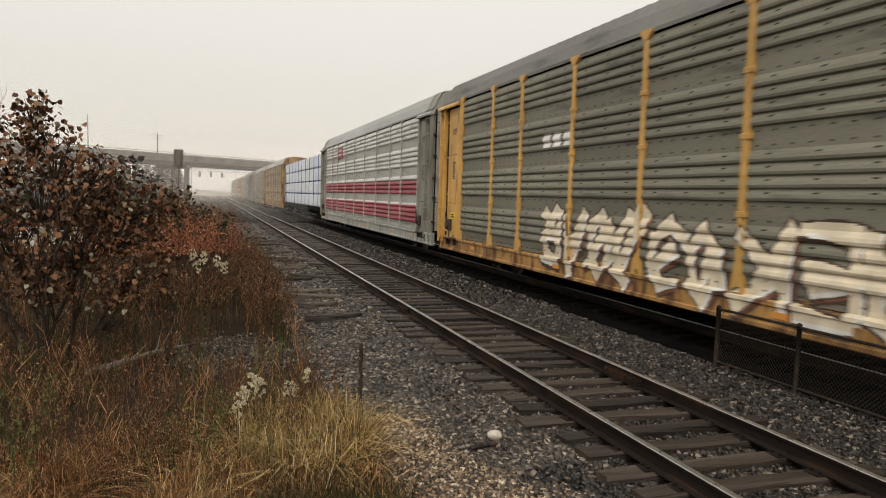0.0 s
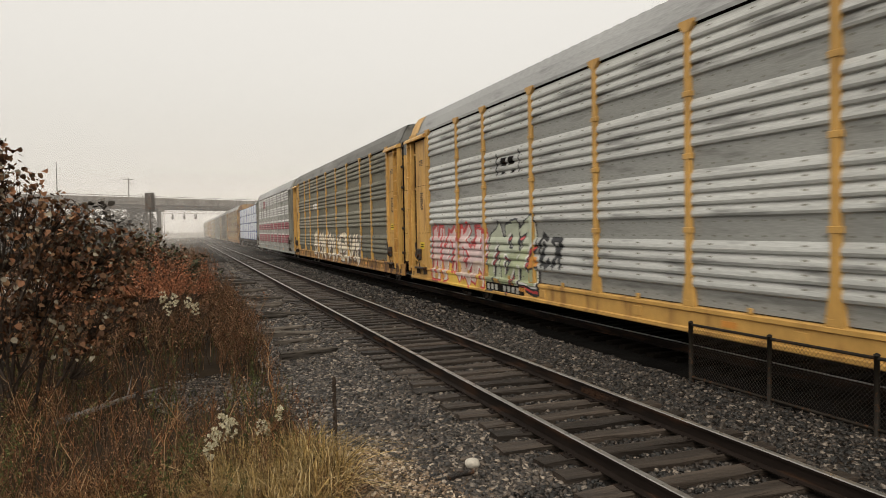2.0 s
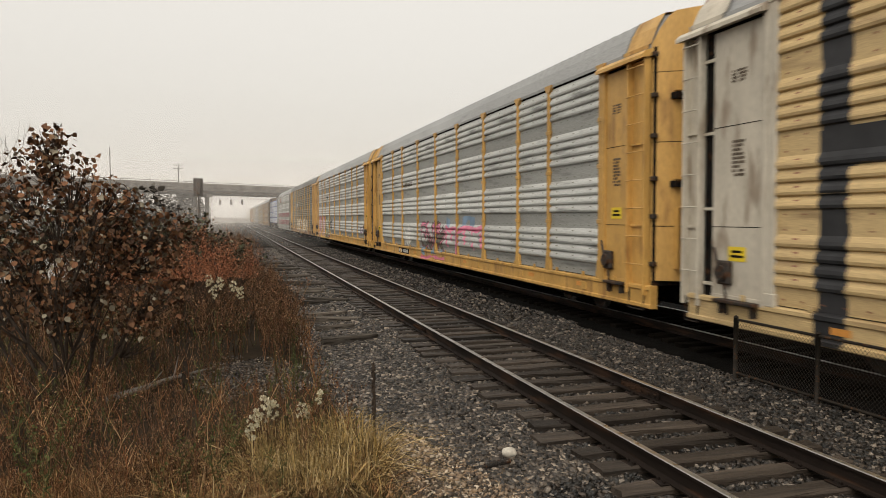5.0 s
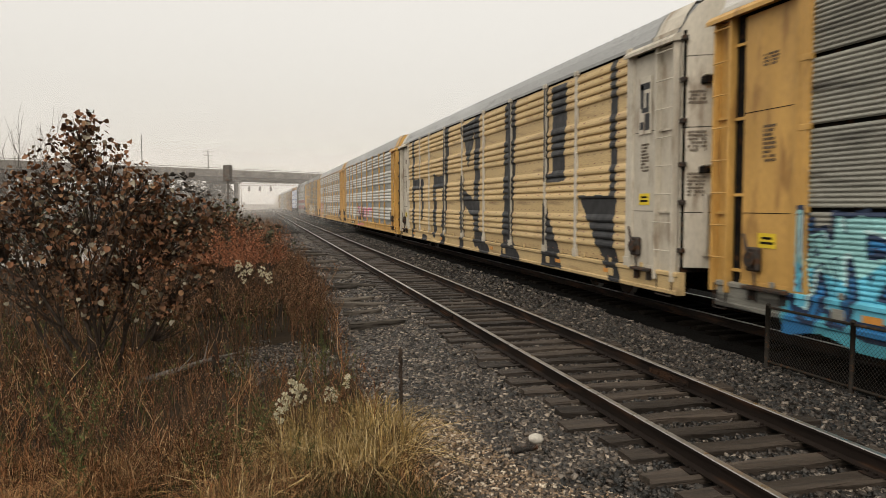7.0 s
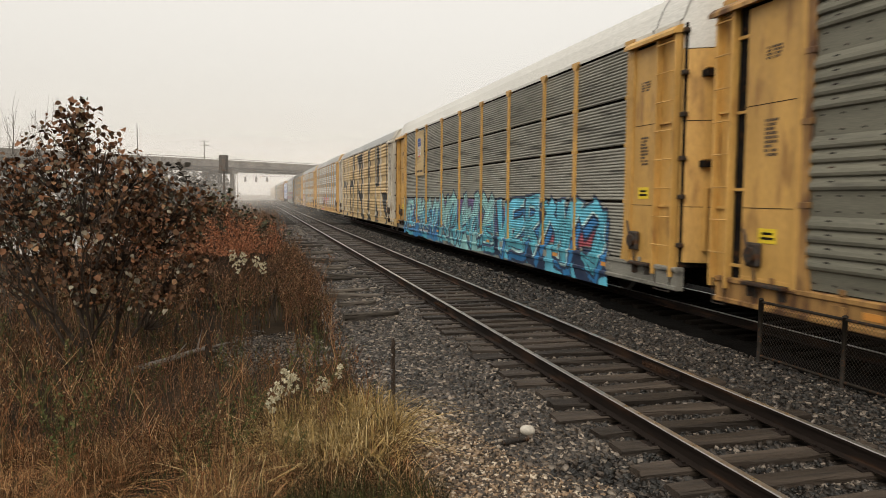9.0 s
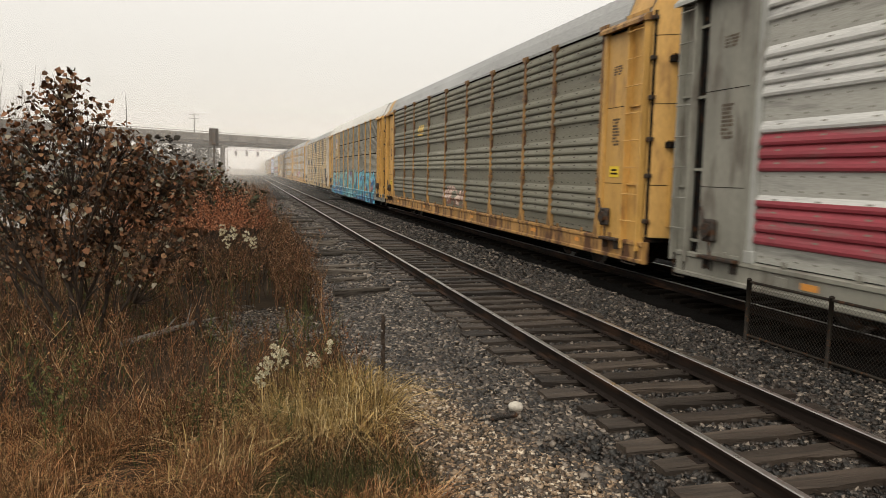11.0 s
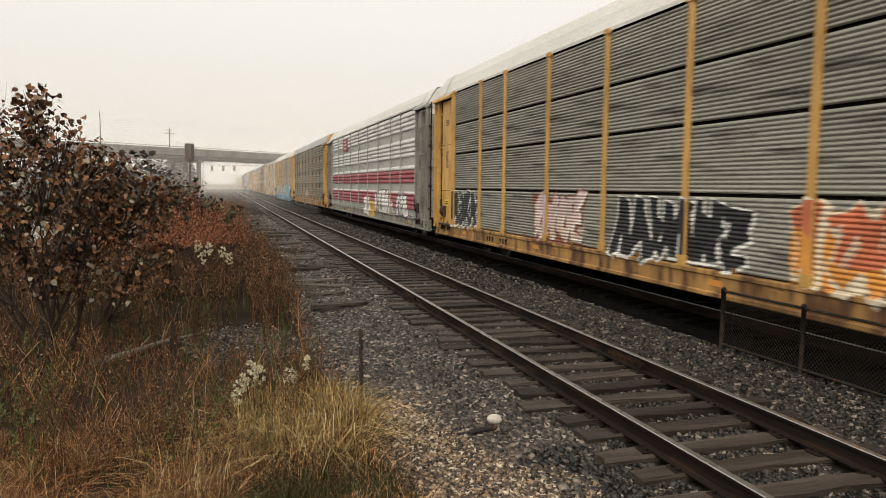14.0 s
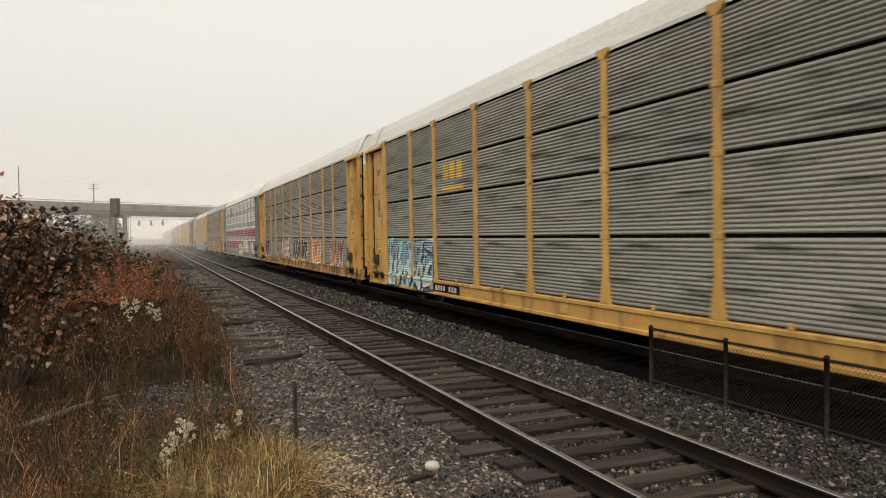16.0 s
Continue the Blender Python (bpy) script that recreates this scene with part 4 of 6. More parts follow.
def step_build(e):
    """A dark step board and hose bracket at the foot of the end section."""
    b = Build()
    a, c = sorted((e["slot"], e["plate"]))
    b.box(-0.22, -0.02, a + 0.05, c - 0.25, 0.80, 0.86, 0, 0.012)
    for y in (a + 0.15, c - 0.4):
        b.box(-0.18, -0.04, y - 0.02, y + 0.02, 0.62, 0.80, 0)
    return b


def tab_build():
    b = Build()
    b.box(-0.085, -0.05, -0.05, 0.05, 0.86, 0.96, 0, 0.008)
    return b


def pocket_build():
    b = Build()
    b.box(-0.075, -0.05, -0.12, 0.12, 0.54, 0.72, 0, 0.008)
    return b


def reflector_build():
    b = Build()
    b.box(-0.064, -0.052, -0.17, 0.17, 0.60, 0.70, 0)
    return b


def core_build():
    b = Build()
    b.box(-1.46, 1.46, -14.1, 14.1, 0.85, 5.60, 0)
    b.box(-0.35, 0.35, -14.2, 14.2, 0.35, 0.85, 0, 0.03)
    b.box(1.44, 1.53, -14.0, 14.0, 0.5, 5.58, 0)
    for y in (-9, -6, -3, 0, 3, 6, 9):
        b.box(-1.4, 1.4, y - 0.1, y + 0.1, 0.55, 0.84, 0)
    b.tube([(-1.05, -13, 0.5), (-1.05, 13, 0.5)], 0.035, 6)
    b.box(-1.1, -0.4, -2.2, -0.6, 0.38, 0.72, 0, 0.05)
    b.box(-1.15, -0.5, 1.4, 2.1, 0.40, 0.75, 0, 0.05)
    return b


def truck_frame_build():
    b = Build()
    for x in (-1.05, 1.05):
        sec = [(-1.25, 0.42), (-1.25, 0.62), (-0.55, 0.72), (-0.3, 0.80), (0.3, 0.80), (0.55, 0.72), (1.25, 0.62), (1.25, 0.42), (0.9, 0.36), (0.42, 0.2), (-0.42, 0.2), (-0.9, 0.36)]
        k = len(b.v)
        n = len(sec)
        b.v += [(x - 0.07, y, z) for y, z in sec] + [(x + 0.07, y, z) for y, z in sec]
        for i in range(n):
            j = (i + 1) % n
            b.f.append((k + i, k + j, k + n + j, k + n + i))
        b.f += [tuple(range(k, k + n)), tuple(range(k + 2 * n - 1, k + n - 1, -1))]
        b.s += [0] * (n + 2)
        for q in range(4):
            b.tube([(x - 0.09, -0.22 + 0.15 * q, 0.28), (x - 0.09, -0.22 + 0.15 * q, 0.6)], 0.055, 8)
    b.box(-1.0, 1.0, -0.2, 0.2, 0.45, 0.78, 0, 0.04)
    return b


def wheelset_build():
    b = Build()
    for sx in (-1, 1):
        pr = [(0.64, 0.09), (0.66, 0.16), (0.68, 0.30), (0.68, 0.405), (0.695, 0.435), (0.715, 0.44), (0.73, 0.405), (0.81, 0.395), (0.81, 0.32), (0.77, 0.28), (0.76, 0.15), (0.84, 0.12), (0.84, 0.0)]
        n, m = 24, len(pr)
        k = len(b.v)
        for j in range(n):
            w = 2 * math.pi * j / n
            b.v += [(sx * x, r * math.cos(w), r * math.sin(w)) for x, r in pr]
        for j in range(n):
            for i in range(m - 1):
                a, c = k + j * m + i, k + ((j + 1) % n) * m + i
                b.f.append((a, a + 1, c + 1, c))
                b.s.append(1 if i in (5, 6) else 0)
    b.tube([(-0.7, 0, 0), (0.7, 0, 0)], 0.08, 10)
    for sx in (-1, 1):
        b.tube([(sx * 0.9, 0, 0), (sx * 1.16, 0, 0)], 0.1, 10)
    return b


def coupler_build():
    b = Build()
    b.box(-0.11, 0.11, -0.62, 0.0, 0.72, 0.98, 0, 0.03)
    b.box(-0.2, 0.16, -0.80, -0.56, 0.68, 1.02, 0, 0.05)
    b.tube([(-0.5, 0, 0.8), (-0.45, -0.25, 0.5), (-0.4, -0.5, 0.42), (-0.35, -0.68, 0.55)], 0.03, 6)
    return b


def brake_gear_build():
    """Hand-brake lever, chain box and hose brackets hung at the corner of the sill."""
    b = Build()
    b.box(-0.14, -0.03, -0.16, 0.16, 1.1, 1.5, 0, 0.03)
    b.tube([(-0.14, 0, 1.3), (-0.2, 0, 1.3)], 0.13, 12)
    b.tube([(-0.17, 0.02, 1.3), (-0.17, 0.16, 1.72)], 0.025, 6)
    b.tube([(-0.12, -0.05, 1.1), (-0.1, -0.1, 0.6)], 0.02, 5)
    return b


def marks_build(seed, wide, high, rows, cols):
    """Unreadable lettering as plain bars."""
    b = Build()
    r = random.Random(seed)
    for i in range(rows):
        y = wide / 2
        z0, z1 = high / 2 - high * (i + 0.8) / rows, high / 2 - high * (i + 0.15) / rows
        while y > -wide / 2 + 0.02:
            w = r.uniform(0.5, 1.0) * wide / cols
            y2 = max(-wide / 2, y - w)
            if r.random() < 0.85:
                b.box(-0.004, 0.0, y2, y, z0, z1)
            y = y2 - wide / cols * 0.3
    return b


# graffiti: strokes drawn over the side sheet, as a thin coat that follows the ribs
def seg_dist(U, Z, s):
    """Distance of grid points to a stroke (u0, z0, u1, z1)."""
    du, dz = s[2] - s[0], s[3] - s[1]
    t = np.clip(((U - s[0]) * du + (Z - s[1]) * dz) / max(1e-9, du * du + dz * dz), 0, 1)
    return np.hypot(U - s[0] - t * du, Z - s[1] - t * dz)


def brush_dist(U, Z, s, t):
    """Distance to a tapering flat-ended brush stroke (u0, z0, u1, z1) of half width t; below nought inside."""
    du, dz = s[2] - s[0], s[3] - s[1]
    n = max(1e-6, math.hypot(du, dz))
    along = ((U - s[0]) * du + (Z - s[1]) * dz) / n
    across = np.abs((U - s[0]) * dz - (Z - s[1]) * du) / n
    return np.maximum(across - t * (0.72 + 0.6 * np.clip(along / n, 0, 1)), np.maximum(-along - 0.7 * t, along - n - 0.9 * t))


def lumps(U, Z, seed, scale):
    """Smooth wavy noise on the grid."""
    r = np.random.default_rng(seed)
    out = np.zeros_like(U)
    for k in range(7):
        a, b, c = r.normal(0, scale, 2).tolist() + [r.uniform(0, 6.3)]
        out += np.sin(a * U + b * Z + c)
    return out / 4


def spray(car, fine, u0, u1, z0, z1, paint, label, step=0.018, name="graffiti"):
    """Paint: a function (U, Z) -> layer index (-1: bare) and its materials, laid over ribs and posts as a thin coat. u runs from the car's leading end."""
    fn, mats = paint
    us = np.arange(u0, u1 + step, step)
    zs = np.r_[np.arange(z0, z1 + 0.02, 0.024), SILL_FACE[0], _fz if fine else _zs]
    zs = np.sort(zs[(zs >= z0) & (zs <= z1 + 0.02)])
    zs = zs[np.r_[True, np.diff(zs) > 0.004]]
    cu, cz = 0.5 * (us[1:] + us[:-1]), 0.5 * (zs[1:] + zs[:-1])
    U, Z = np.meshgrid(cu, cz)
    layer = fn(U, Z)
    posts = np.zeros(len(cu), int)
    for y in POSTS:
        posts[np.abs(HALF - cu - y) < 0.085] = 1
    skin = skin_depth(zs, fine)
    verts, faces, slots = [], [], []
    for j in range(len(cz)):
        row = layer[j] * 2 + posts
        ends = np.r_[0, np.nonzero(np.diff(row))[0] + 1, len(row)]
        for i0, i1 in zip(ends[:-1], ends[1:]):
            if layer[j, i0] < 0:
                continue
            k = len(verts)
            on = 0.088 if posts[i0] and cz[j] > 0.87 else 0.0
            xa, xb = SIDE - max(skin[j], on) - 0.005, SIDE - max(skin[j + 1], on) - 0.005
            verts += [(xa, HALF - us[i0], zs[j]), (xb, HALF - us[i0], zs[j + 1]), (xb, HALF - us[i1], zs[j + 1]), (xa, HALF - us[i1], zs[j])]
            faces.append((k, k + 1, k + 2, k + 3))
            slots.append(layer[j, i0])
    ob = new(name, mesh_np(name, verts, faces, mats, slots))
    ob.parent = car
    ob["label"] = label


# skeletons of angular painted signs, in a unit cell
SIGNS = [
    [[(0, 0), (0.45, 1), (0.95, 0)], [(0.2, 0.42), (0.75, 0.4)]],
    [[(0.05, 0), (0, 1), (0.72, 0.95), (0.75, 0.6), (0.1, 0.48), (0.9, 0)]],
    [[(0.9, 0.9), (0.2, 1), (0.05, 0.65), (0.78, 0.42), (0.8, 0.08), (0, 0.05)]],
    [[(0.45, 1), (0.05, 0.7), (0.05, 0.3), (0.45, 0), (0.85, 0.3), (0.85, 0.7), (0.45, 1)]],
    [[(0, 0), (0.05, 1), (0.78, 0), (0.88, 1)]],
    [[(0.85, 1), (0.05, 0.95), (0, 0.02), (0.9, 0.05)], [(0, 0.5), (0.7, 0.52)]],
    [[(0, 0), (0, 1)], [(0.85, 1), (0.1, 0.45), (0.95, 0)]],
    [[(0, 0), (0.12, 1), (0.45, 0.3), (0.8, 1), (0.92, 0)]],
    [[(0, 1), (0.05, 0.2), (0.4, 0), (0.8, 0.2), (0.88, 1)]],
    [[(0.88, 0.85), (0.4, 1), (0, 0.6), (0.05, 0.2), (0.45, 0), (0.92, 0.18)]],
]


def wild(seed, u0, u1, z0, z1, n, thick, mats, halo=0.05, lean=0.12, block=(0.10, -0.09), jump=0.12, gaps=0.0, inner=0.0):
    """Interlocking outlined signs with a cast block below; mats: outline, block, lower fill, upper fill, streak."""
    r = random.Random(seed)
    w = (u1 - u0) / n
    strokes = []
    for k in range(n):
        sign = [[((1 - x) if r.random() < 0.06 else x, z) for x, z in line] for line in SIGNS[r.randrange(len(SIGNS))]]
        flip, turn = r.random() < 0.6, r.random() < 0.5
        sign = [[(1 - x if flip else x, 1 - z if turn else z) for x, z in line] for line in sign]
        sign.append([(r.uniform(-0.1, 0.4), r.uniform(0.0, 0.4)), (r.uniform(0.5, 1.15), r.uniform(0.5, 1.1))])
        a, wide, lo, hi = u0 + k * w + thick * 0.5, w * r.uniform(0.85, 1.05) - thick, z0 + thick + r.uniform(0, jump), z1 - thick - r.uniform(0, jump)
        tilt = r.uniform(-0.5, 1.0) * lean
        for line in sign:
            q = [(a + x * wide + tilt * (z - 0.5), lo + z * (hi - lo)) for x, z in line]
            strokes += [(*p, *s, thick * r.uniform(0.85, 1.1)) for p, s in zip(q, q[1:])]

    def field(U, Z):
        d = np.full(U.shape, 9.0)
        for *s, t in strokes:
            near = (np.abs(U - 0.5 * (s[0] + s[2])) < abs(s[2] - s[0]) * 0.5 + t + 0.4)
            d[near] = np.minimum(d[near], brush_dist(U[near], Z[near], s, t))
        return d

    def fn(U, Z):
        Uw, Zw = U + 0.09 * lumps(U, Z, seed + 1, 2.6), Z + 0.10 * lumps(U, Z, seed + 2, 2.0)
        d, shade = field(Uw, Zw), field(Uw - block[0], Zw - block[1])
        out = np.full(U.shape, -1)
        out[shade < halo] = 0
        out[shade < -0.01] = 1
        out[d < halo] = 0
        fill = d < 0
        out[fill] = np.where((Z - z0) / (z1 - z0) + 0.22 * lumps(U, Z, seed + 3, 2.2) > 0.5, 3, 2)[fill]
        out[fill & (field(Uw + 0.045, Zw - 0.05) > -0.012) & (lumps(U, Z, seed + 4, 3.0) > -0.25)] = 4
        if inner:
            out[fill & (np.abs(d + inner) < 0.014) & (lumps(U, Z, seed + 7, 1.6) > 0.0)] = 0
        if gaps:
            out[lumps(U, Z, seed + 6, 6.0) > 1.0 - gaps] = -1
        return out

    return fn, mats


def cloud(seed, u0, u1, z0, z1, inner, mats):
    """A ragged coloured ground behind another paint function; its layers come after the inner ones."""
    fn, own = inner

    def both(U, Z):
        out = fn(U, Z)
        edge = np.minimum(np.minimum(U - u0, u1 - U), np.minimum(Z - z0, z1 - Z)) + 0.12 * lumps(U, Z, seed, 2.5)
        k = lumps(U, Z, seed + 9, 1.3)
        ground = np.where(k > 0.35, len(own) + 1, len(own))
        return np.where((out < 0) & (edge > 0.06), ground, out)

    return both, list(own) + list(mats)


def emblem(car, fine, u, z, boxes, mats, label, slant=0.0):
    """A painted emblem of plain blocks (du, dz, width, height, layer) round a middle (u, z)."""
    def fn(U, Z):
        out = np.full(U.shape, -1)
        for du, dz, w, h, k in boxes:
            out[(np.abs(U - u - du + slant * (Z - z)) < w / 2) & (np.abs(Z - z - dz) < h / 2)] = k
        return out

    reach = max(abs(q[0]) + q[2] for q in boxes) + 0.1
    rise = max(abs(q[1]) + q[3] for q in boxes) + 0.05
    spray(car, fine, u - reach, u + reach, z - rise, z + rise, (fn, mats), label, name="emblem")


def blocks(strokes, polys, mats):
    """Large plain letters: thick straight strokes (u0, z0, u1, z1, half width) and filled convex outlines."""
    def fn(U, Z):
        out = np.full(U.shape, -1)
        Uw, Zw = U + 0.03 * lumps(U, Z, 5, 6.0), Z + 0.02 * lumps(U, Z, 6, 6.0)
        for *s, w in strokes:
            out[seg_dist(Uw, Zw, s) < w] = 0
        for poly in polys:
            inside = np.ones(U.shape, bool)
            for (ua, za), (ub, zb) in zip(poly, poly[1:] + poly[:1]):
                inside &= (ub - ua) * (Zw - za) - (zb - za) * (Uw - ua) <= 0
            out[inside] = 0
        return out

    return fn, mats


def autorack(look_name, label, fine, panel, band, post, sill, door, end_top, roof, high=(6.29, 6.43), red=False, plain=False, detail=True, dots=None, ends=None, belly=False):
    """A long covered car carrier. The near side is at SIDE; +y is the leading end."""
    car = tagged(new("autorack_car"), label, "railway car", "cars of the train")
    part("underframe", shared(("underframe",), core_build, [M_DARK]), None, car, "black underframe")
    zs, zr = high
    part("roof", shared(("roof", high, roof.name), lambda: roof_build(zs, zr), [roof]), None, car, "ribbed sheet roof")
    part("side_sill", shared(("side_sill", sill.name), sill_build, [sill]), None, car, "", pose(SIDE, 0, 0))
    if detail:
        for k in range(19):
            part("sill_tab", shared(("sill_tab", sill.name), tab_build, [sill]), None, car, "", pose(SIDE, -12.8 + 1.42 * k, 0))
        for k in range(7):
            part("stake_pocket", shared(("stake_pocket", sill.name), pocket_build, [sill]), None, car, "", pose(SIDE, -11.4 + 3.8 * k, 0))
        for y in (10.8, 4.9, -2.4, -8.3, -11.2):
            part("reflector", shared(("reflector",), reflector_build, [M_ORANGE]), None, car, "yellow reflector", pose(SIDE, y, 0))
    if belly:
        part("sill_web", shared(("sill_web", sill.name), belly_build, [sill]), None, car, "deep middle of the side sill", pose(SIDE, 0, 0))
    mats = [panel, band, M_RED, dots or M_STEEL_DULL]
    for a, c in zip(POSTS, POSTS[1:]):
        mid = pose(SIDE, 0.5 * (a + c), 0)
        if fine:
            for row in range(4):
                part("side_panel", side_panel(True, a - c, panel.name, [panel], row), None, car, "", mid)
        else:
            part("side_panel", side_panel(False, a - c, look_name, mats, 0, red), None, car, "", mid)
    for y in POSTS:
        if plain:
            part("post", shared(("plain_post", post.name), plain_post_build, [post]), None, car, "", pose(SIDE, y, 0))
        else:
            part("post", shared(("post", post.name), post_build, [post]), None, car, "", pose(SIDE, y, 0))
    for sgn, e, key in ((1, LEAD, "lead"), (-1, TRAIL, "trail")):
        mid = 0.5 * (e["slot"] + e["plate"])
        d = part("end_panel", shared(("end_panel", key, door.name), lambda: end_plate_build(e), [door, M_DARK]), None, car, "", pose(SIDE, 0, 0))
        part("stile", shared(("stile", door.name), stile_build, [door]), None, d, "", pose(0, e["plate"], 0))
        part("ladder_channel", shared(("ladder_channel", key, door.name), lambda: channel_build(e), [door]), None, d)
        part("hood", shared(("hood", key, post.name), lambda: hood_build(e), [post]), None, d)
        if sgn > 0:
            part("slot", shared(("slot", door.name), lambda: slot_shade_build(e), [M_DARK, door]), None, d, "dark open slot beside the ladder")
        for k in range(8):
            part("rung", shared(("rung", key, door.name), lambda: rung_build(e), [door]), None, d, "", pose(0, 0, 1.28 + 0.567 * k))
        part("stirrup", shared(("stirrup", key), lambda: stirrup_build(e), [M_IRON]), None, d, "dark stirrup step")
        if detail:
            if door is not M_GREYDOOR:
                part("placard", shared(("placard",), lambda: placard_build(0.42, 0.24), [M_PLACARD, M_DARK]), None, d, "yellow warning placard", pose(-0.034, mid, 2.32 if sgn < 0 else 1.62))
            part("lettering", shared(("lettering", 1), lambda: marks_build(4, 0.30, 0.62, 9, 6), [M_STENCIL]), None, d, "small dark lettering", pose(-0.034, mid, 3.2))["kind"] = "stuff"
            part("lettering", shared(("lettering", 2), lambda: marks_build(9, 0.36, 0.22, 4, 7), [M_STENCIL]), None, d, "small dark lettering", pose(-0.034, mid, 4.55))["kind"] = "stuff"
            part("brake_gear", shared(("brake_gear",), brake_gear_build, [M_IRON]), None, d, "black hand-brake gear", pose(0, e["plate"] - (0.28 if sgn < 0 else -0.9), 0))
            part("step_board", shared(("step_board", key), lambda: step_build(e), [M_IRON]), None, d, "dark step board", pose(0, 0, 0))
        face, cap = ends or (end_top, end_top)
        part("end_door", shared(("end_door", key, face.name, cap.name, high), lambda: end_door_build(zs, zr, 0.55 if sgn < 0 else 0.25), [face, M_DARK, M_IRON, cap]), None, car, "", pose(0, sgn * 14.03 if sgn < 0 else 14.3, 0, 0, 0, 180 if sgn > 0 else 0))
        if sgn < 0 and face is M_CREAM and detail:
            for z, rows in ((4.3, 4), (3.45, 6), (2.6, 7)):
                part("lettering", shared(("lettering", "end", rows), lambda: marks_build(rows, 0.34, 0.07 * rows, rows, 7), [M_STENCIL]), None, car, "small dark lettering on the end door", pose(-1.235, -14.03 - 0.205, z, 0, 0, 57))["kind"] = "stuff"
        part("roof_end", shared(("roof_end", cap.name, high), lambda: roof_end_build(zs, zr), [cap, M_ROOF_DARK]), None, car, "", pose(0, -14.03 if sgn < 0 else 14.3, 0, 0, 0, 0 if sgn < 0 else 180))
        t = part("truck", shared(("truck",), truck_frame_build, [M_DARK]), None, car, "black cast truck frame", pose(0, sgn * 9.9, 0))
        for y in (-0.86, 0.86):
            part("wheelset", shared(("wheelset",), wheelset_build, [M_IRON, M_BRIGHT], True), None, t, "steel wheels and axle", pose(0, y, 0.405))
        part("coupler", shared(("coupler",), coupler_build, [M_IRON]), None, car, "", pose(0, sgn * 13.9, 0, 0, 0, 180 if sgn > 0 else 0))
    return car


def placard_build(w, h):
    b = Build()
    b.box(-0.006, 0.0, -w / 2, w / 2, -h / 2, h / 2, 0)
    b.box(-0.009, -0.006, -w * 0.3, w * 0.3, h * 0.08, h * 0.25, 1)
    b.box(-0.009, -0.006, -w * 0.38, w * 0.38, -h * 0.25, -h * 0.08, 1)
    return b


def plate(car, name, u, z, w, h, mats, label, extra=()):
    """A flat painted board or emblem on the side; extra: further small boxes (u, z, w, h, slot) on its face."""
    b = Build()
    b.box(-0.064, -0.052, -w / 2, w / 2, -h / 2, h / 2, 0, 0.003)
    for du, dz, ww, hh, s in extra:
        b.box(-0.068, -0.064, -du - ww / 2, -du + ww / 2, dz - hh / 2, dz + hh / 2, s)
    part(name, b, mats, car, label, pose(SIDE, HALF - u, z))


TRAIN = []


def couple(car, k):
    """Sets a car into the train; k counts back along it. The place is where the car's middle is at the eighth second."""
    TRAIN.append((car, 144.2 - 29.65 * k - HALF))


BLACKS = [M_BLACK]


def ribbon(seed, u0, u1, z, amp, half, mats, drips=()):
    """A wavy painted band with short drips below it and a patchy second band above; mats: band, upper band."""
    def fn(U, Z):
        mid = z + amp * lumps(U, U * 0, seed, 2.4)
        inside = (U > u0) & (U < u1)
        out = np.full(U.shape, -1)
        out[inside & (np.abs(Z - mid - 0.26) < 0.16) & (lumps(U, Z, seed + 1, 4.0) > 0.1)] = 1
        out[inside & (np.abs(Z - mid) < half * (1 + 0.6 * lumps(U, Z, seed + 2, 4.0)))] = 0
        for du, length in drips:
            wob = 0.06 * lumps(U, Z, seed + 3, 5.0)
            out[(np.abs(U - u0 - du + wob) < 0.10) & (Z < mid) & (Z > mid - length) & (lumps(U, Z, seed + 4, 9.0) > -0.5)] = 0
        return out

    return fn, mats


def marks(car, u, z, w, ground, ink, label, gap=3):
    """A board of unreadable reporting marks on the sill."""
    plate(car, "reporting_marks", u, z, w, 0.24, [ground, ink], label, [(-0.42 * w + 0.11 * w * q, 0, 0.065 * w, 0.15, 1) for q in range(8) if q != gap])


# a dark car with yellow posts and cream lettering
c = autorack("dull", "dull grey ribbed car carrier with yellow posts and cream graffiti", False, M_STEEL_DULL, M_STEEL_DULL, M_YELLOW, M_YELLOW_DIRTY, M_YELLOW, M_YELLOW, M_ROOF_DARK, dots=M_DARK, ends=(M_YELLOW, M_ROOF_DARK))
spray(c, False, 7.6, 21.9, 0.40, 2.25, wild(14, 8.4, 21.6, 0.44, 2.12, 11, 0.135, [M_UMBER, M_BROWN, M_CREAMSPRAY, M_CREAMSPRAY, M_WHITE], 0.035, 0.2, (0.08, -0.05), 0.22), "cream and white outlined graffiti letters")
emblem(c, False, 9.15, 3.76, [(-0.55, 0, 0.4, 0.34, 1), (0.0, 0, 0.4, 0.34, 1), (0.55, 0, 0.4, 0.34, 1)], [M_WHITE, M_WHITE], "white emblem of three shapes", 0.12)
couple(c, 0)

# a silver car with a many-coloured piece near its leading end
c = autorack("silver", "silver ribbed car carrier with yellow posts and bright graffiti", False, M_STEEL, M_BAND, M_YELLOW, M_YELLOW, M_YELLOW, M_YELLOW, M_ROOF, ends=(M_CREAM, M_YELLOW))
spray(c, False, 2.2, 7.4, 0.40, 2.45, cloud(31, 2.4, 7.2, 0.40, 1.15, wild(23, 2.5, 7.1, 0.5, 2.25, 5, 0.12, [M_REDSPRAY, M_UMBER, M_PALEPINK, M_PINKPALE, M_WHITE], 0.06, 0.15, (-0.07, 0.07)), [M_YSPRAY, M_BROWN]), "red, pink and white graffiti with dark outline")
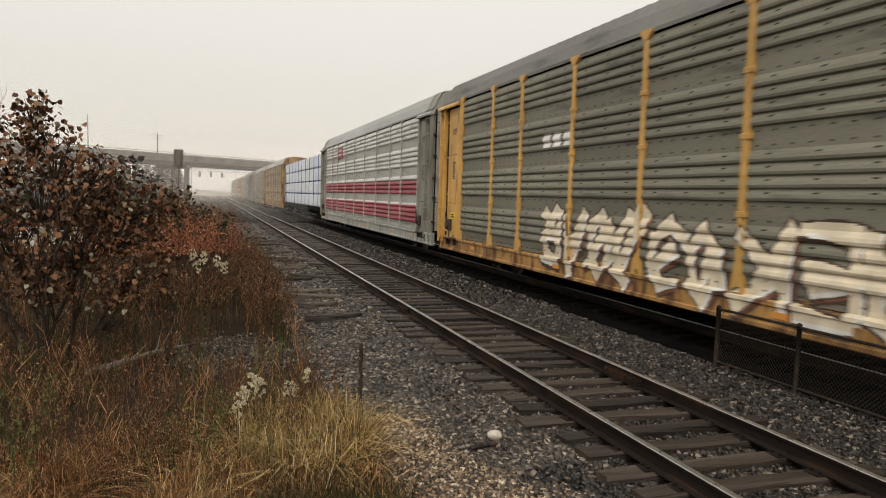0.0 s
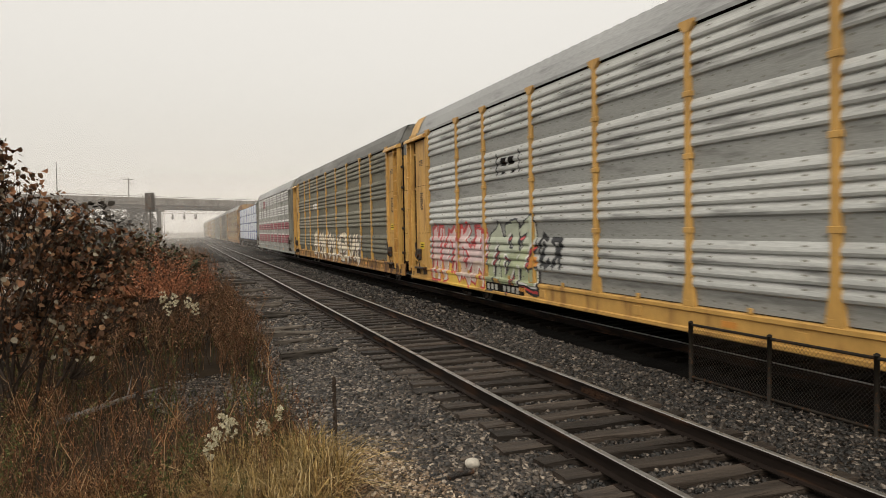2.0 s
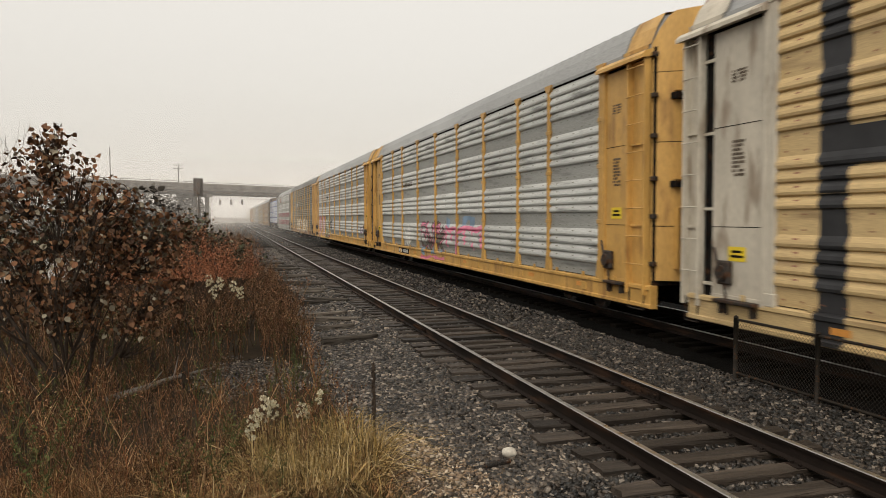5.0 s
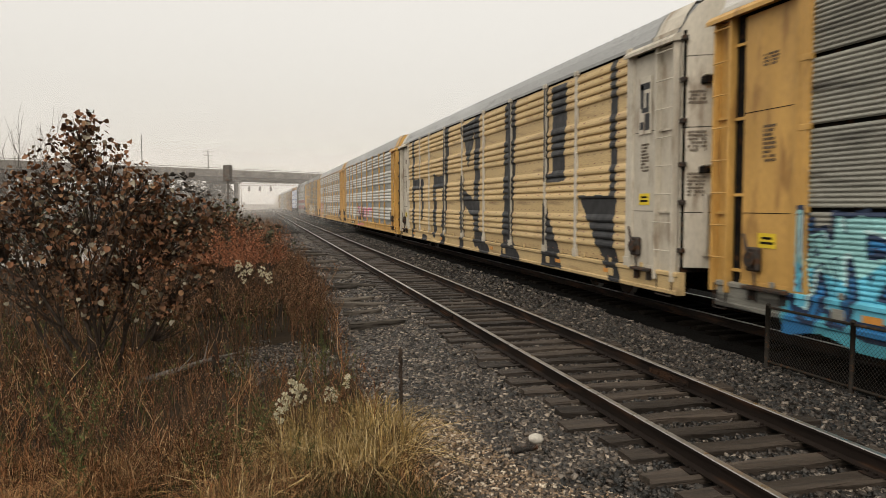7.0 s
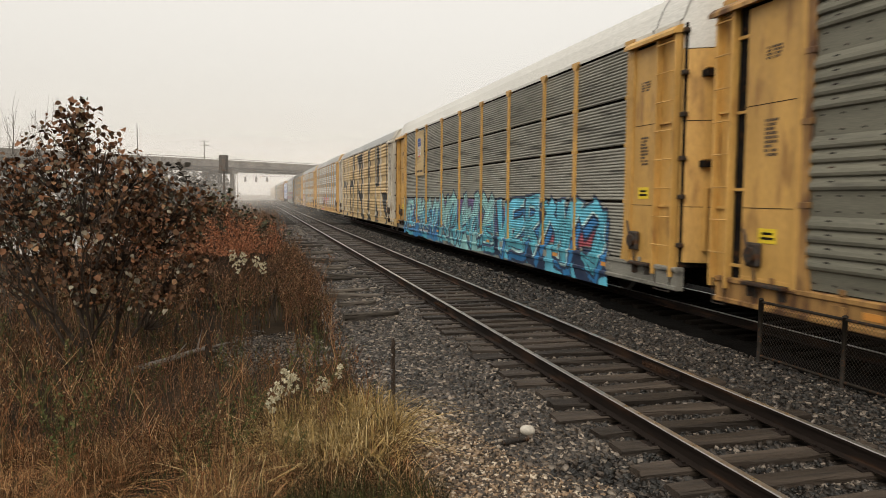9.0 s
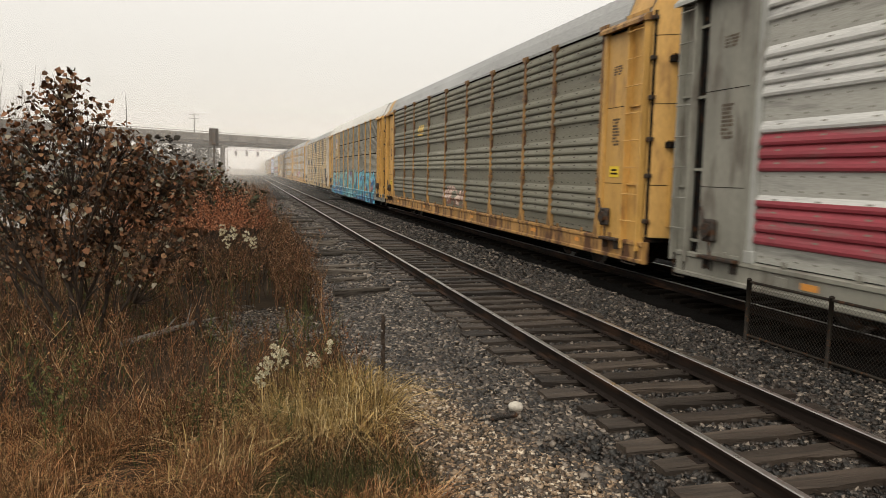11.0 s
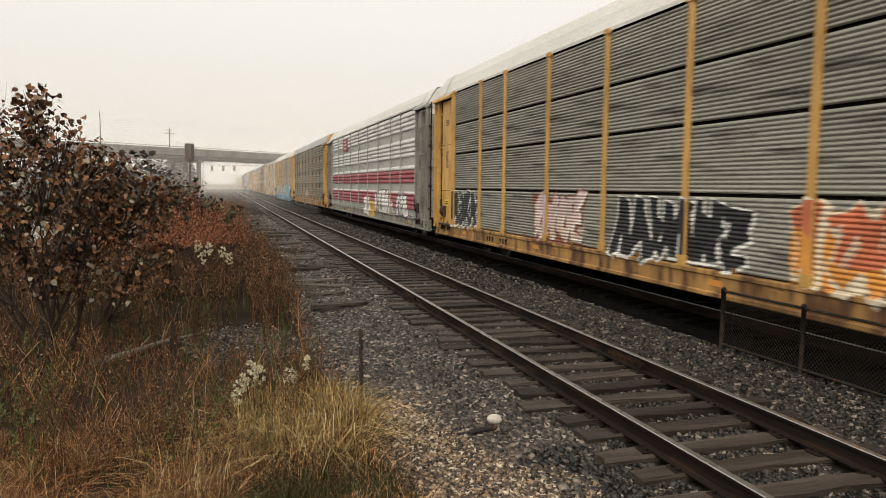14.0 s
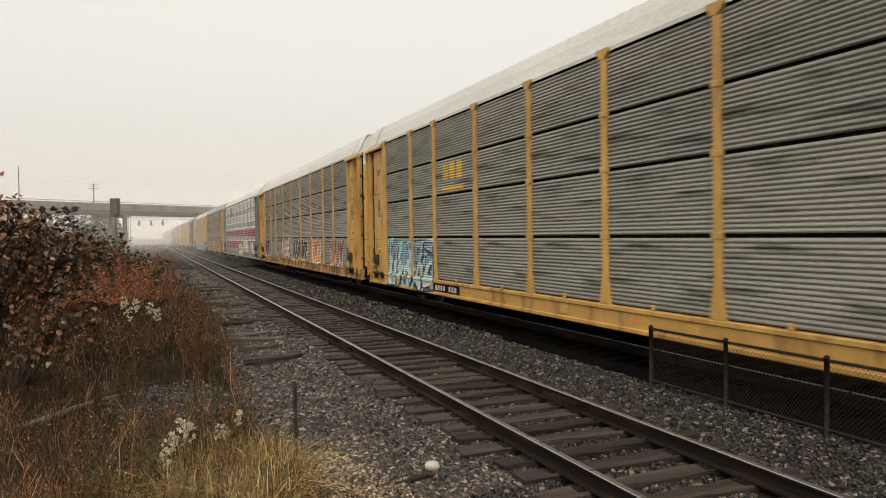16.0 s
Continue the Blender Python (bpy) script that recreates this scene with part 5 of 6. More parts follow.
spray(c, False, 7.1, 10.6, 0.40, 2.6, cloud(33, 7.2, 10.2, 0.70, 1.5, wild(30, 7.2, 10.2, 0.6, 2.5, 3, 0.15, [M_BLACK, M_REDSPRAY, M_LIME, M_PALELIME, M_WHITE], 0.05, 0.15, (0.05, -0.12)), [M_PALELIME, M_ORANGE]), "pale green graffiti with black and red outline")
spray(c, False, 10.2, 11.6, 1.1, 2.2, wild(5, 10.3, 11.4, 1.2, 2.1, 2, 0.04, [M_BLACK, M_DGREEN, M_BLACK, M_BLACK, M_BLACK], 0.015, 0.1, (0.02, -0.02), 0.1, 0.4), "small black graffiti tag")
emblem(c, False, 8.6, 3.9, [(-0.68, 0, 0.06, 0.6, 1), (0.68, 0, 0.06, 0.6, 1), (-0.25, 0.06, 0.34, 0.22, 1), (0.22, 0.06, 0.34, 0.22, 1), (-0.3, -0.24, 0.2, 0.08, 1), (0.3, -0.24, 0.2, 0.08, 1)], [M_DARK, M_DARK], "dark outlined emblem", 0.0)
marks(c, 8.3, 0.60, 2.4, M_DARK, M_BAND_LIGHT, "grey reporting marks on black")
spray(c, False, 24.6, 25.9, 1.1, 1.8, wild(8, 24.7, 25.8, 1.15, 1.7, 2, 0.016, [M_PURPLE] * 5, 0.004, 0.1, (0.0, 0.0)), "small purple graffiti tag")
couple(c, 1)

# a silver car with pink and blue tags
c = autorack("silver", "silver ribbed car carrier with yellow posts and pink graffiti", False, M_STEEL, M_BAND, M_YELLOW, M_YELLOW, M_YELLOW, M_CREAM, M_ROOF, ends=(M_YELLOW, M_YELLOW))
spray(c, False, 7.2, 8.7, 0.9, 1.9, wild(41, 7.3, 8.6, 0.95, 1.8, 2, 0.035, [M_WHITE] * 5, 0.012), "white graffiti tag")
spray(c, False, 9.9, 14.3, 0.42, 2.25, wild(47, 10.6, 14.1, 0.95, 2.1, 4, 0.05, [M_UMBER, M_PINK, M_STEEL_DULL, M_PINK, M_UMBER], 0.04, 0.1, (0.10, -0.06), 0.1, 0.45), "dark tangled letters with pink blots")
spray(c, False, 9.9, 14.4, 0.42, 2.2, ribbon(53, 10.4, 14.2, 0.62, 0.10, 0.06, [M_PINK, M_SLATE], ((0.1, -1.3), (0.3, 0.5))), "pink scribble along the sill")
spray(c, False, 14.1, 19.0, 0.42, 2.4, ribbon(49, 14.3, 18.6, 1.80, 0.10, 0.085, [M_PINK, M_SLATE], ((0.1, 0.7), (0.75, 0.45), (1.5, 0.9), (2.3, 0.6), (3.2, 0.85), (4.1, 1.0))), "pink wavy band with drips and blue patches")
emblem(c, False, 7.98, 3.75, [(-0.85 + 0.28 * q, -0.02 if q % 3 else 0.02, 0.19, 0.13 if q % 2 else 0.2, 1) for q in range(7)], [M_STENCIL, M_STENCIL], "dark lettered emblem", 0.0)
marks(c, 7.3, 0.63, 2.1, M_DARK, M_WHITE, "white reporting marks on black")
couple(c, 2)

# the tan car with tall black letters
c = autorack("tan", "tan ribbed car carrier with huge black painted letters", False, M_TAN, M_TAN, M_CREAM, M_TAN, M_CREAM, M_CREAM, M_ROOF, high=(6.18, 6.34), plain=True, dots=M_BROWN, ends=(M_CREAM, M_CREAM))
strokes = [(3.3, 0.5, 3.3, 5.5, 0.26), (3.4, 3.2, 5.4, 3.2, 0.27), (5.4, 3.2, 5.4, 1.6, 0.22), (5.7, 0.5, 6.4, 0.45, 0.22), (8.1, 0.9, 8.1, 3.3, 0.3), (8.1, 3.2, 10, 3.2, 0.28), (9.7, 0.45, 10.4, 5.5, 0.37), (12.8, 0.45, 12.8, 3.1, 0.28), (14.8, 0.9, 14.9, 5.4, 0.32), (12.8, 2.6, 14.8, 1.9, 0.32), (15, 1, 16.2, 0.4, 0.32), (18.3, 0.45, 18.65, 5.5, 0.5), (18.7, 0.8, 19.4, 0.42, 0.22), (21.7, 3, 21.7, 5.4, 0.1), (21.7, 2.95, 22.9, 2.95, 0.11), (25.7, 2.3, 25.7, 5.5, 0.15)]
polys = [[(12.7, 5.3), (14.8, 5.45), (13.75, 3.6)], [(22.05, 2.9), (22.05, 5.45), (23.1, 5.45), (22.9, 2.9)], [(21.45, 0.45), (21.55, 2.3), (22.1, 1.6), (22.9, 0.45)], [(23.85, 2.42), (25.8, 2.42), (25.8, 0.95), (25.15, 0.95)], [(25, 1.2), (25.8, 1.2), (26.2, 0.42), (25.7, 0.42)]]
spray(c, False, 2.6, 26.4, 0.42, 5.5, blocks(strokes, polys, BLACKS), "huge black block letters", 0.03)
plate(c, "lettering_board", 27.15, 4.3, 0.5, 1.2, [M_CREAM, M_BLACK], "black painted tag", [(0, 0.4, 0.4, 0.14, 1), (-0.12, 0.2, 0.14, 0.5, 1), (0.1, 0.1, 0.12, 0.3, 1), (0.02, -0.1, 0.3, 0.1, 1), (0.1, -0.35, 0.2, 0.35, 1), (-0.12, -0.42, 0.16, 0.16, 1)])
couple(c, 3)

# the grey car with the blue piece along its foot
c = autorack("greyfine", "grey corrugated car carrier with tan posts and blue graffiti", True, M_STEEL_GREY, M_STEEL_GREY, M_YELLOW, M_STEEL_GREY, M_YELLOW, M_YELLOW, M_ROOF_PALE, high=(6.32, 6.48), ends=(M_YELLOW, M_ROOF_PALE), belly=True)
first = cloud(67, 1.75, 9.7, 0.86, 1.75, wild(61, 1.9, 9.2, 0.62, 2.12, 6, 0.125, [M_NAVY, M_BLUE, M_SKYBLUE, M_AQUA, M_ICE], 0.075, 0.3, (0.14, -0.20), 0.12, 0.0, 0.07), [M_NAVY, M_TERRACOTTA])
spray(c, True, 1.6, 9.8, 0.14, 2.2, cloud(68, 1.7, 9.7, 0.10, 0.98, first, [M_BLUE, M_CYAN]), "cyan and blue graffiti letters with orange patches")
second = cloud(69, 9.5, 17.5, 0.86, 2.12, wild(64, 9.7, 17.3, 0.42, 2.36, 5, 0.165, [M_NAVY, M_CYAN, M_CYAN, M_AQUA, M_ICE], 0.085, 0.35, (0.16, -0.26), 0.25, 0.0, 0.09), [M_PURPLE, M_LILAC])
spray(c, True, 9.4, 17.6, 0.14, 2.5, cloud(70, 9.4, 17.6, 0.10, 0.98, second, [M_AQUA, M_CYAN]), "pale aqua graffiti letters on purple")
third = cloud(73, 17.4, 25.6, 0.86, 1.9, wild(77, 17.6, 25.4, 0.42, 2.25, 6, 0.165, [M_NAVY, M_BLUE, M_CYAN, M_SKYBLUE, M_ICE], 0.075, 0.35, (0.16, -0.26), 0.15, 0.0, 0.09), [M_NAVY, M_CRIMSON])
spray(c, True, 17.3, 26.0, 0.14, 2.35, cloud(74, 17.3, 25.7, 0.10, 0.98, third, [M_SKYBLUE, M_NAVY]), "bright cyan graffiti letters with red patches")
plate(c, "emblem_board", 5.55, 4.33, 1.95, 2.2, [M_TAN, M_LOGO_BLUE, M_REDSPRAY, M_STENCIL, M_WHITE], "tan board with a blue and red shield emblem",
      [(0, 0.52, 0.66, 0.34, 1), (0, 0.72, 0.5, 0.07, 1), (0, 0.12, 0.60, 0.46, 4), (0, -0.14, 0.4, 0.06, 2)] + [(-0.24 + 0.12 * q, 0.12, 0.055, 0.44, 2) for q in range(5)]
      + [(-0.12, 0.56, 0.18, 0.05, 4), (0.12, 0.56, 0.18, 0.05, 4), (0, 0.46, 0.42, 0.05, 4), (-0.35, -0.88, 0.75, 0.1, 3), (0.42, -0.88, 0.6, 0.1, 3)])
marks(c, 6.6, 0.50, 2.3, M_NAVY, M_WHITE, "white reporting marks")
couple(c, 4)

# grey car with yellow doors
c = autorack("bandgrey", "grey ribbed car carrier with yellow end panels and posts", False, M_STEEL_DULL, M_STEEL_DULL, M_YELLOW_DIRTY, M_YELLOW_DIRTY, M_YELLOW, M_YELLOW, M_ROOF, dots=M_DARK, ends=(M_YELLOW, M_YELLOW))
emblem(c, False, 8.4, 4.2, [(-0.35, 0.05, 0.3, 0.35, 1), (0.0, 0.05, 0.2, 0.35, 1), (0.35, 0.05, 0.3, 0.35, 1), (0, -0.23, 1.0, 0.08, 1)], [M_YSPRAY, M_YSPRAY], "yellow emblem", 0.0)
spray(c, False, 12.5, 16.0, 0.95, 1.8, wild(83, 12.6, 15.9, 1.0, 1.75, 4, 0.05, [M_BROWN, M_BROWN, M_PALEPINK, M_PALEPINK, M_PALEPINK], 0.03, gaps=0.3), "faded brown graffiti tag")
couple(c, 5)

# pale car with red bands
c = autorack("redband", "pale silver car carrier with dull red bands and graffiti", False, M_WHITE_STEEL, M_BAND_LIGHT, M_GREYPAINT, M_GREYDOOR, M_GREYDOOR, M_GREYDOOR, M_ROOF_PALE, high=(6.18, 6.34), red=True, plain=True, ends=(M_GREYDOOR, M_ROOF_PALE))
spray(c, False, 14.5, 16.5, 0.5, 1.65, cloud(89, 14.6, 16.3, 0.5, 1.6, wild(91, 14.9, 16.1, 0.7, 1.5, 1, 0.1, [M_WHITE] * 5, 0.02), [M_WHITE, M_WHITE]), "block of white overpaint")
spray(c, False, 16.3, 17.8, 0.5, 1.5, wild(93, 16.3, 17.7, 0.55, 1.45, 3, 0.05, [M_YSPRAY, M_YSPRAY, M_ORANGE, M_YSPRAY, M_YSPRAY], 0.02), "yellow graffiti scrawl")
spray(c, False, 17.4, 21.6, 0.70, 2.1, wild(97, 17.6, 21.2, 0.80, 2.0, 6, 0.12, [M_BLACK, M_BLACK, M_WHITE, M_WHITE, M_PALEPINK], 0.05, 0.1, (0.02, -0.02), 0.1), "white graffiti letters with black outline")
spray(c, False, 21.3, 22.1, 1.0, 1.75, wild(99, 21.4, 22.0, 1.1, 1.65, 1, 0.10, [M_PALEPINK, M_PALEPINK, M_WHITE, M_WHITE, M_WHITE], 0.03), "white graffiti blot")
spray(c, False, 22.5, 25.2, 0.66, 1.95, wild(106, 22.8, 24.9, 0.8, 1.85, 3, 0.13, [M_PURPLEDARK, M_PURPLEDARK, M_WHITE, M_WHITE, M_PALEPINK], 0.075, 0.1, (0.03, -0.03), 0.05), "white graffiti letters with a dark purple halo")
plate(c, "emblem_board", 7.9, 4.9, 1.85, 0.85, [M_RED, M_PALEPINK], "red board with pale lettering", [(-0.1, 0.22, 1.1, 0.1, 1), (-0.1, 0.0, 1.3, 0.1, 1), (-0.2, -0.22, 0.9, 0.1, 1)])
marks(c, 7.4, 0.63, 2.0, M_GREYPAINT, M_DARK, "dark reporting marks")
couple(c, 6)

# grey corrugated car with yellow posts and several tags
c = autorack("greyfine", "grey corrugated car carrier with yellow posts and several tags", True, M_STEEL_GREY, M_STEEL_GREY, M_YELLOW, M_YELLOW_DIRTY, M_YELLOW, M_YELLOW, M_ROOF_PALE, high=(6.32, 6.48), plain=True, ends=(M_YELLOW, M_ROOF_PALE))
for seed, a, b2, n, mats, ground, lab in ((103, 1.9, 4.8, 4, [M_WHITE, M_BLACK, M_BLACK, M_DGREEN, M_BLACK], [M_BLACK, M_BLACK], "black tag with white outline"),
                                          (107, 9.1, 12.0, 4, [M_BROWN, M_BROWN, M_PALEPINK, M_PINKPALE, M_WHITE], [M_BROWN, M_PALEPINK], "red-brown and pale pink tag"),
                                          (109, 13.1, 17.6, 6, [M_WHITE, M_BLACK, M_BLACK, M_BLACK, M_DGREEN], [M_BLACK, M_STEEL_GREY], "black tag with white outline"),
                                          (113, 18.3, 20.9, 4, [M_CREAMSPRAY, M_CREAMSPRAY, M_ORANGE, M_TERRACOTTA, M_CREAMSPRAY], [M_CREAMSPRAY, M_ORANGE], "orange tag with cream outline"),
                                          (127, 22.9, 25.5, 4, [M_PALEPINK, M_PALEPINK, M_BROWN, M_BROWN, M_WHITE], [M_STEEL_GREY, M_PALEPINK], "red-brown tag with pale outline")):
    inner = wild(seed, a + 0.1, b2 - 0.1, 0.84, 2.06, n, 0.115, mats, 0.035, 0.1, (0.03, -0.03), 0.06)
    spray(c, True, a - 0.1, b2 + 0.1, 0.7, 2.2, inner if n == 6 else cloud(seed, a, b2, 0.82, 2.04, inner, ground), lab)
marks(c, 6.6, 0.62, 2.0, M_YELLOW_DIRTY, M_DARK, "dark reporting marks on yellow")
couple(c, 7)

# last car in view: grey corrugated with yellow posts and emblem
c = autorack("greyfine", "grey corrugated car carrier with yellow posts and a yellow emblem", True, M_STEEL_GREY, M_STEEL_GREY, M_YELLOW, M_YELLOW, M_YELLOW, M_YELLOW, M_ROOF_PALE, high=(6.32, 6.48), ends=(M_YELLOW, M_ROOF_PALE))
spray(c, True, 2.2, 7.1, 0.40, 2.15, cloud(131, 2.3, 6.9, 0.45, 2.08, wild(137, 2.5, 6.8, 0.55, 2.06, 5, 0.12, [M_BLACK, M_NAVY, M_ICE, M_SLATE, M_WHITE], 0.045, 0.2, (0.08, -0.10)), [M_AQUA, M_WHITE]), "pale blue and white graffiti")
emblem(c, True, 8.35, 3.88, [(-0.5, 0.14, 0.38, 0.52, 1), (0.0, 0.14, 0.38, 0.52, 1), (0.5, 0.14, 0.38, 0.52, 1), (0, -0.36, 1.5, 0.14, 1)], [M_YSPRAY, M_YSPRAY], "yellow emblem underlined by a bar", 0.0)
marks(c, 7.9, 0.63, 1.9, M_DARK, M_CREAM, "cream reporting marks on black", 4)
couple(c, 8)

# ahead of them: a second banded car, a wrapped white load, and more carriers fading into the mist
c = autorack("redband", "pale silver car carrier with dull red bands", False, M_WHITE_STEEL, M_BAND_LIGHT, M_GREYPAINT, M_GREYPAINT, M_GREYDOOR, M_GREYDOOR, M_ROOF, red=True, plain=True)
plate(c, "emblem_board", 7.9, 4.9, 1.85, 0.7, [M_RED, M_PALEPINK], "red board with pale lettering", [(-0.1, 0.15, 1.1, 0.1, 1), (-0.1, -0.1, 1.3, 0.1, 1)])
couple(c, -1)


def lumber_car():
    car = tagged(new("lumber_car"), "flat car stacked with white wrapped packs", "railway car", "cars of the train")
    b = Build()
    b.box(-1.4, 1.4, -14.1, 14.1, 0.8, 1.15, 0, 0.04)
    b.box(-0.4, 0.4, -14.2, 14.2, 0.4, 0.8, 0, 0.03)
    part("deck", b, M_DARK, car)
    for y in (-13.9, 13.9):
        b = Build()
        b.box(-1.4, 1.4, y - 0.15, y + 0.15, 1.15, 5.5, 0, 0.04)
        part("bulkhead", b, M_DARK, car)
    wrap = mat("white_wrap", (0.72, 0.75, 0.80), 0.5, 0.0, 0.08, 1, 0.1, 12)
    for k in range(5):
        for j in range(4):
            b = Build()
            b.box(-1.42, 1.42, -2.68, 2.68, 0.02, 1.0, 0, 0.06)
            b.box(-1.45, 1.45, -1.4, -1.3, 0.0, 1.02, 1)
            b.box(-1.45, 1.45, 1.3, 1.4, 0.0, 1.02, 1)
            part("wrapped_pack", SHARED.setdefault("pack", b.mesh("wrapped_pack", [wrap, M_LOGO_BLUE])), None, car, "", pose(0, -11 + 5.5 * k, 1.16 + 1.06 * j))
    for sgn in (1, -1):
        t = part("truck", shared(("truck",), truck_frame_build, [M_DARK]), None, car, "black cast truck frame", pose(0, sgn * 11.0, 0))
        for y in (-0.86, 0.86):
            part("wheelset", shared(("wheelset",), wheelset_build, [M_IRON, M_BRIGHT], True), None, t, "steel wheels and axle", pose(0, y, 0.405))
    return car


couple(lumber_car(), -2)
FAR = (("tanfar", M_OCHRE, M_YELLOW_DIRTY), ("greyfar", M_STEEL_DULL, M_OCHRE), ("dull", M_STEEL_DULL, M_GREYDOOR), ("greyfar", M_STEEL_GREY, M_OCHRE))
for k in range(7):
    nm, pm, dm = FAR[k % 4]
    couple(autorack(nm + pm.name, "hazy car carrier far ahead in the train", False, pm, pm, dm, dm, dm, dm, M_ROOF, detail=False), -3 - k)


# ---- plants ----
def lie(x, y):
    return np.array([ground_height(a, b) for a, b in zip(x, y)])


def blades(name, x, y, h, width, lean, material, label, droop=0.35):
    """Grass: each blade a tapered, bent strip of its own."""
    n = len(x)
    r = RNG
    z = lie(x, y) - 0.02
    a = r.random(n) * 2 * np.pi
    d = np.stack([np.cos(a), np.sin(a), np.zeros(n)], -1)
    side = np.stack([-np.sin(a + r.normal(0, 0.6, n)), np.cos(a), np.zeros(n)], -1)
    base = np.stack([x, y, z], -1)
    ln = lean * r.random(n)
    up = np.array([0, 0, 1.0])
    turn = a + r.normal(0, 1.1, n)
    d2 = np.stack([np.cos(turn), np.sin(turn), np.zeros(n)], -1)
    m1 = base + up * (h * 0.45)[:, None] + d * (h * ln * 0.25)[:, None]
    m2 = base + up * (h * (0.8 - 0.12 * ln))[:, None] + d * (h * ln * 0.55)[:, None]
    tip = base + up * (h * (1.0 - droop * ln))[:, None] + d * (h * ln * 0.7)[:, None] + d2 * (h * ln * 0.4)[:, None]
    w = side * (width * (0.6 + 0.8 * r.random(n)))[:, None]
    v = np.stack([base - w, base + w, m1 - w * 0.8, m1 + w * 0.8, m2 - w * 0.5, m2 + w * 0.5, tip - w * 0.12, tip + w * 0.12], 1)
    f = np.array([[0, 1, 3, 2], [2, 3, 5, 4], [4, 5, 7, 6]])[None] + (np.arange(n) * 8)[:, None, None]
    tagged(new(name, mesh_np(name, v, f.reshape(-1, 4), [material])), label, "grass", kind="stuff")


def scatter(n, x0, x1, y0, y1, keep=None, clump=0.0, seed=0):
    x, y = x0 + (x1 - x0) * RNG.random(n), y0 + (y1 - y0) * RNG.random(n)
    k = np.ones(n, bool)
    if keep is not None:
        k &= np.array([keep(a, b) for a, b in zip(x, y)])
    if clump:
        k &= np.array([noise.noise(Vector((a * 1.6, b * 1.6, seed))) for a, b in zip(x, y)]) > clump - 0.5
    return x[k], y[k]


def verge(y):
    """The ragged edge of the plants towards the track."""
    return 1.30 + 0.14 * noise.noise(Vector((y * 0.7, 0, 2))) + max(0.0, y - 30) * 0.012


def front(x, y):
    return ((x - 0.72) / 0.75) ** 2 + ((y - 5.35) / 0.5) ** 2 > 0.85 + 0.7 * noise.noise(Vector((x * 4, y * 4, 6))) and x < verge(y) - 0.02 and y < 7.5 + 0.6 * noise.noise(Vector((x * 0.8, 1, 1)))


x, y = scatter(135000, -5.5, 1.4, 3.4, 8.2, front, 0.36, 3)
blades("dry_grass", x, y, (0.10 + 0.26 * RNG.random(len(x))) * np.array([1.0 + 0.75 * noise.noise(Vector((a * 0.9, b * 0.9, 7))) for a, b in zip(x, y)]), 0.0036, 2.3, M_GRASS,
       "russet and tan dry grass, knee high", 0.2)
x, y = scatter(6500, 0.05, 1.5, 6.1, 7.9, lambda a, b: ((a - 0.75) / 0.68) ** 2 + ((b - 7.0) / 0.85) ** 2 < 1, 0.3, 9)
blades("straw_grass", x, y, 0.26 + 0.40 * RNG.random(len(x)), 0.0042, 2.0, M_STRAW, "pale straw-coloured grass tussock beside the gravel")
# Pale straw blades strewn in to imitate highlights on the grass.
x, y = scatter(8000, -5.5, 1.4, 3.4, 8.0, front, 0.55, 29)
blades("bleached_grass", x, y, 0.14 + 0.3 * RNG.random(len(x)), 0.0040, 2.0, M_STRAW, "bleached straw blades among the russet grass")
x, y = scatter(5000, -5.5, 1.5, 3.4, 12, lambda a, b: a < verge(b), 0.55, 15)
x, y = np.r_[x, 0.05 + 1.3 * RNG.random(900)], np.r_[y, 4.9 + 0.9 * RNG.random(900)]
blades("green_grass", x, y, 0.1 + 0.22 * RNG.random(len(x)), 0.005, 0.8, M_GREENWEED, "sparse green grass among the dry stems")


def weed_template(seed, leaves=16, branch=6, leaf=0.05):
    """A dead stem with side twigs, withered leaves and seed heads, one metre tall."""
    r = random.Random(seed)
    b = Build()
    bend = [(r.uniform(-0.04, 0.04) * k, r.uniform(-0.04, 0.04) * k, k / 4) for k in range(5)]
    b.tube(bend, [0.006, 0.005, 0.004, 0.003, 0.0015], 3, 0, False)

    def scrap(p, size):
        a = r.uniform(0, 6.28)
        t = r.uniform(-0.8, 0.8)
        d = Vector((math.cos(a), math.sin(a), t)).normalized()
        s = d.cross(Vector((r.uniform(-1, 1), r.uniform(-1, 1), 1))).normalized() * size * 0.3
        e = Vector(p) + d * size
        m = Vector(p) + d * size * 0.5
        b.face([Vector(p), m + s, e, m - s])

    for k in range(branch):
        h = r.uniform(0.35, 0.95)
        i = min(3, int(h * 4))
        p = Vector(bend[i]).lerp(Vector(bend[i + 1]), h * 4 - i)
        a, l = r.uniform(0, 6.28), r.uniform(0.08, 0.24) * (1.25 - h * 0.5)
        q = p + Vector((math.cos(a) * l * 0.6, math.sin(a) * l * 0.6, l))
        b.tube([p, q], [0.003, 0.0015], 3, 0, False)
        for _ in range(3):
            scrap(p.lerp(q, r.uniform(0.4, 1.0)), leaf * r.uniform(0.5, 1.0))
    for k in range(leaves):
        h = r.uniform(0.08, 1.0)
        i = min(3, int(h * 4))
        scrap(Vector(bend[i]).lerp(Vector(bend[i + 1]), h * 4 - i), leaf * r.uniform(0.5, 1.2))
    return b


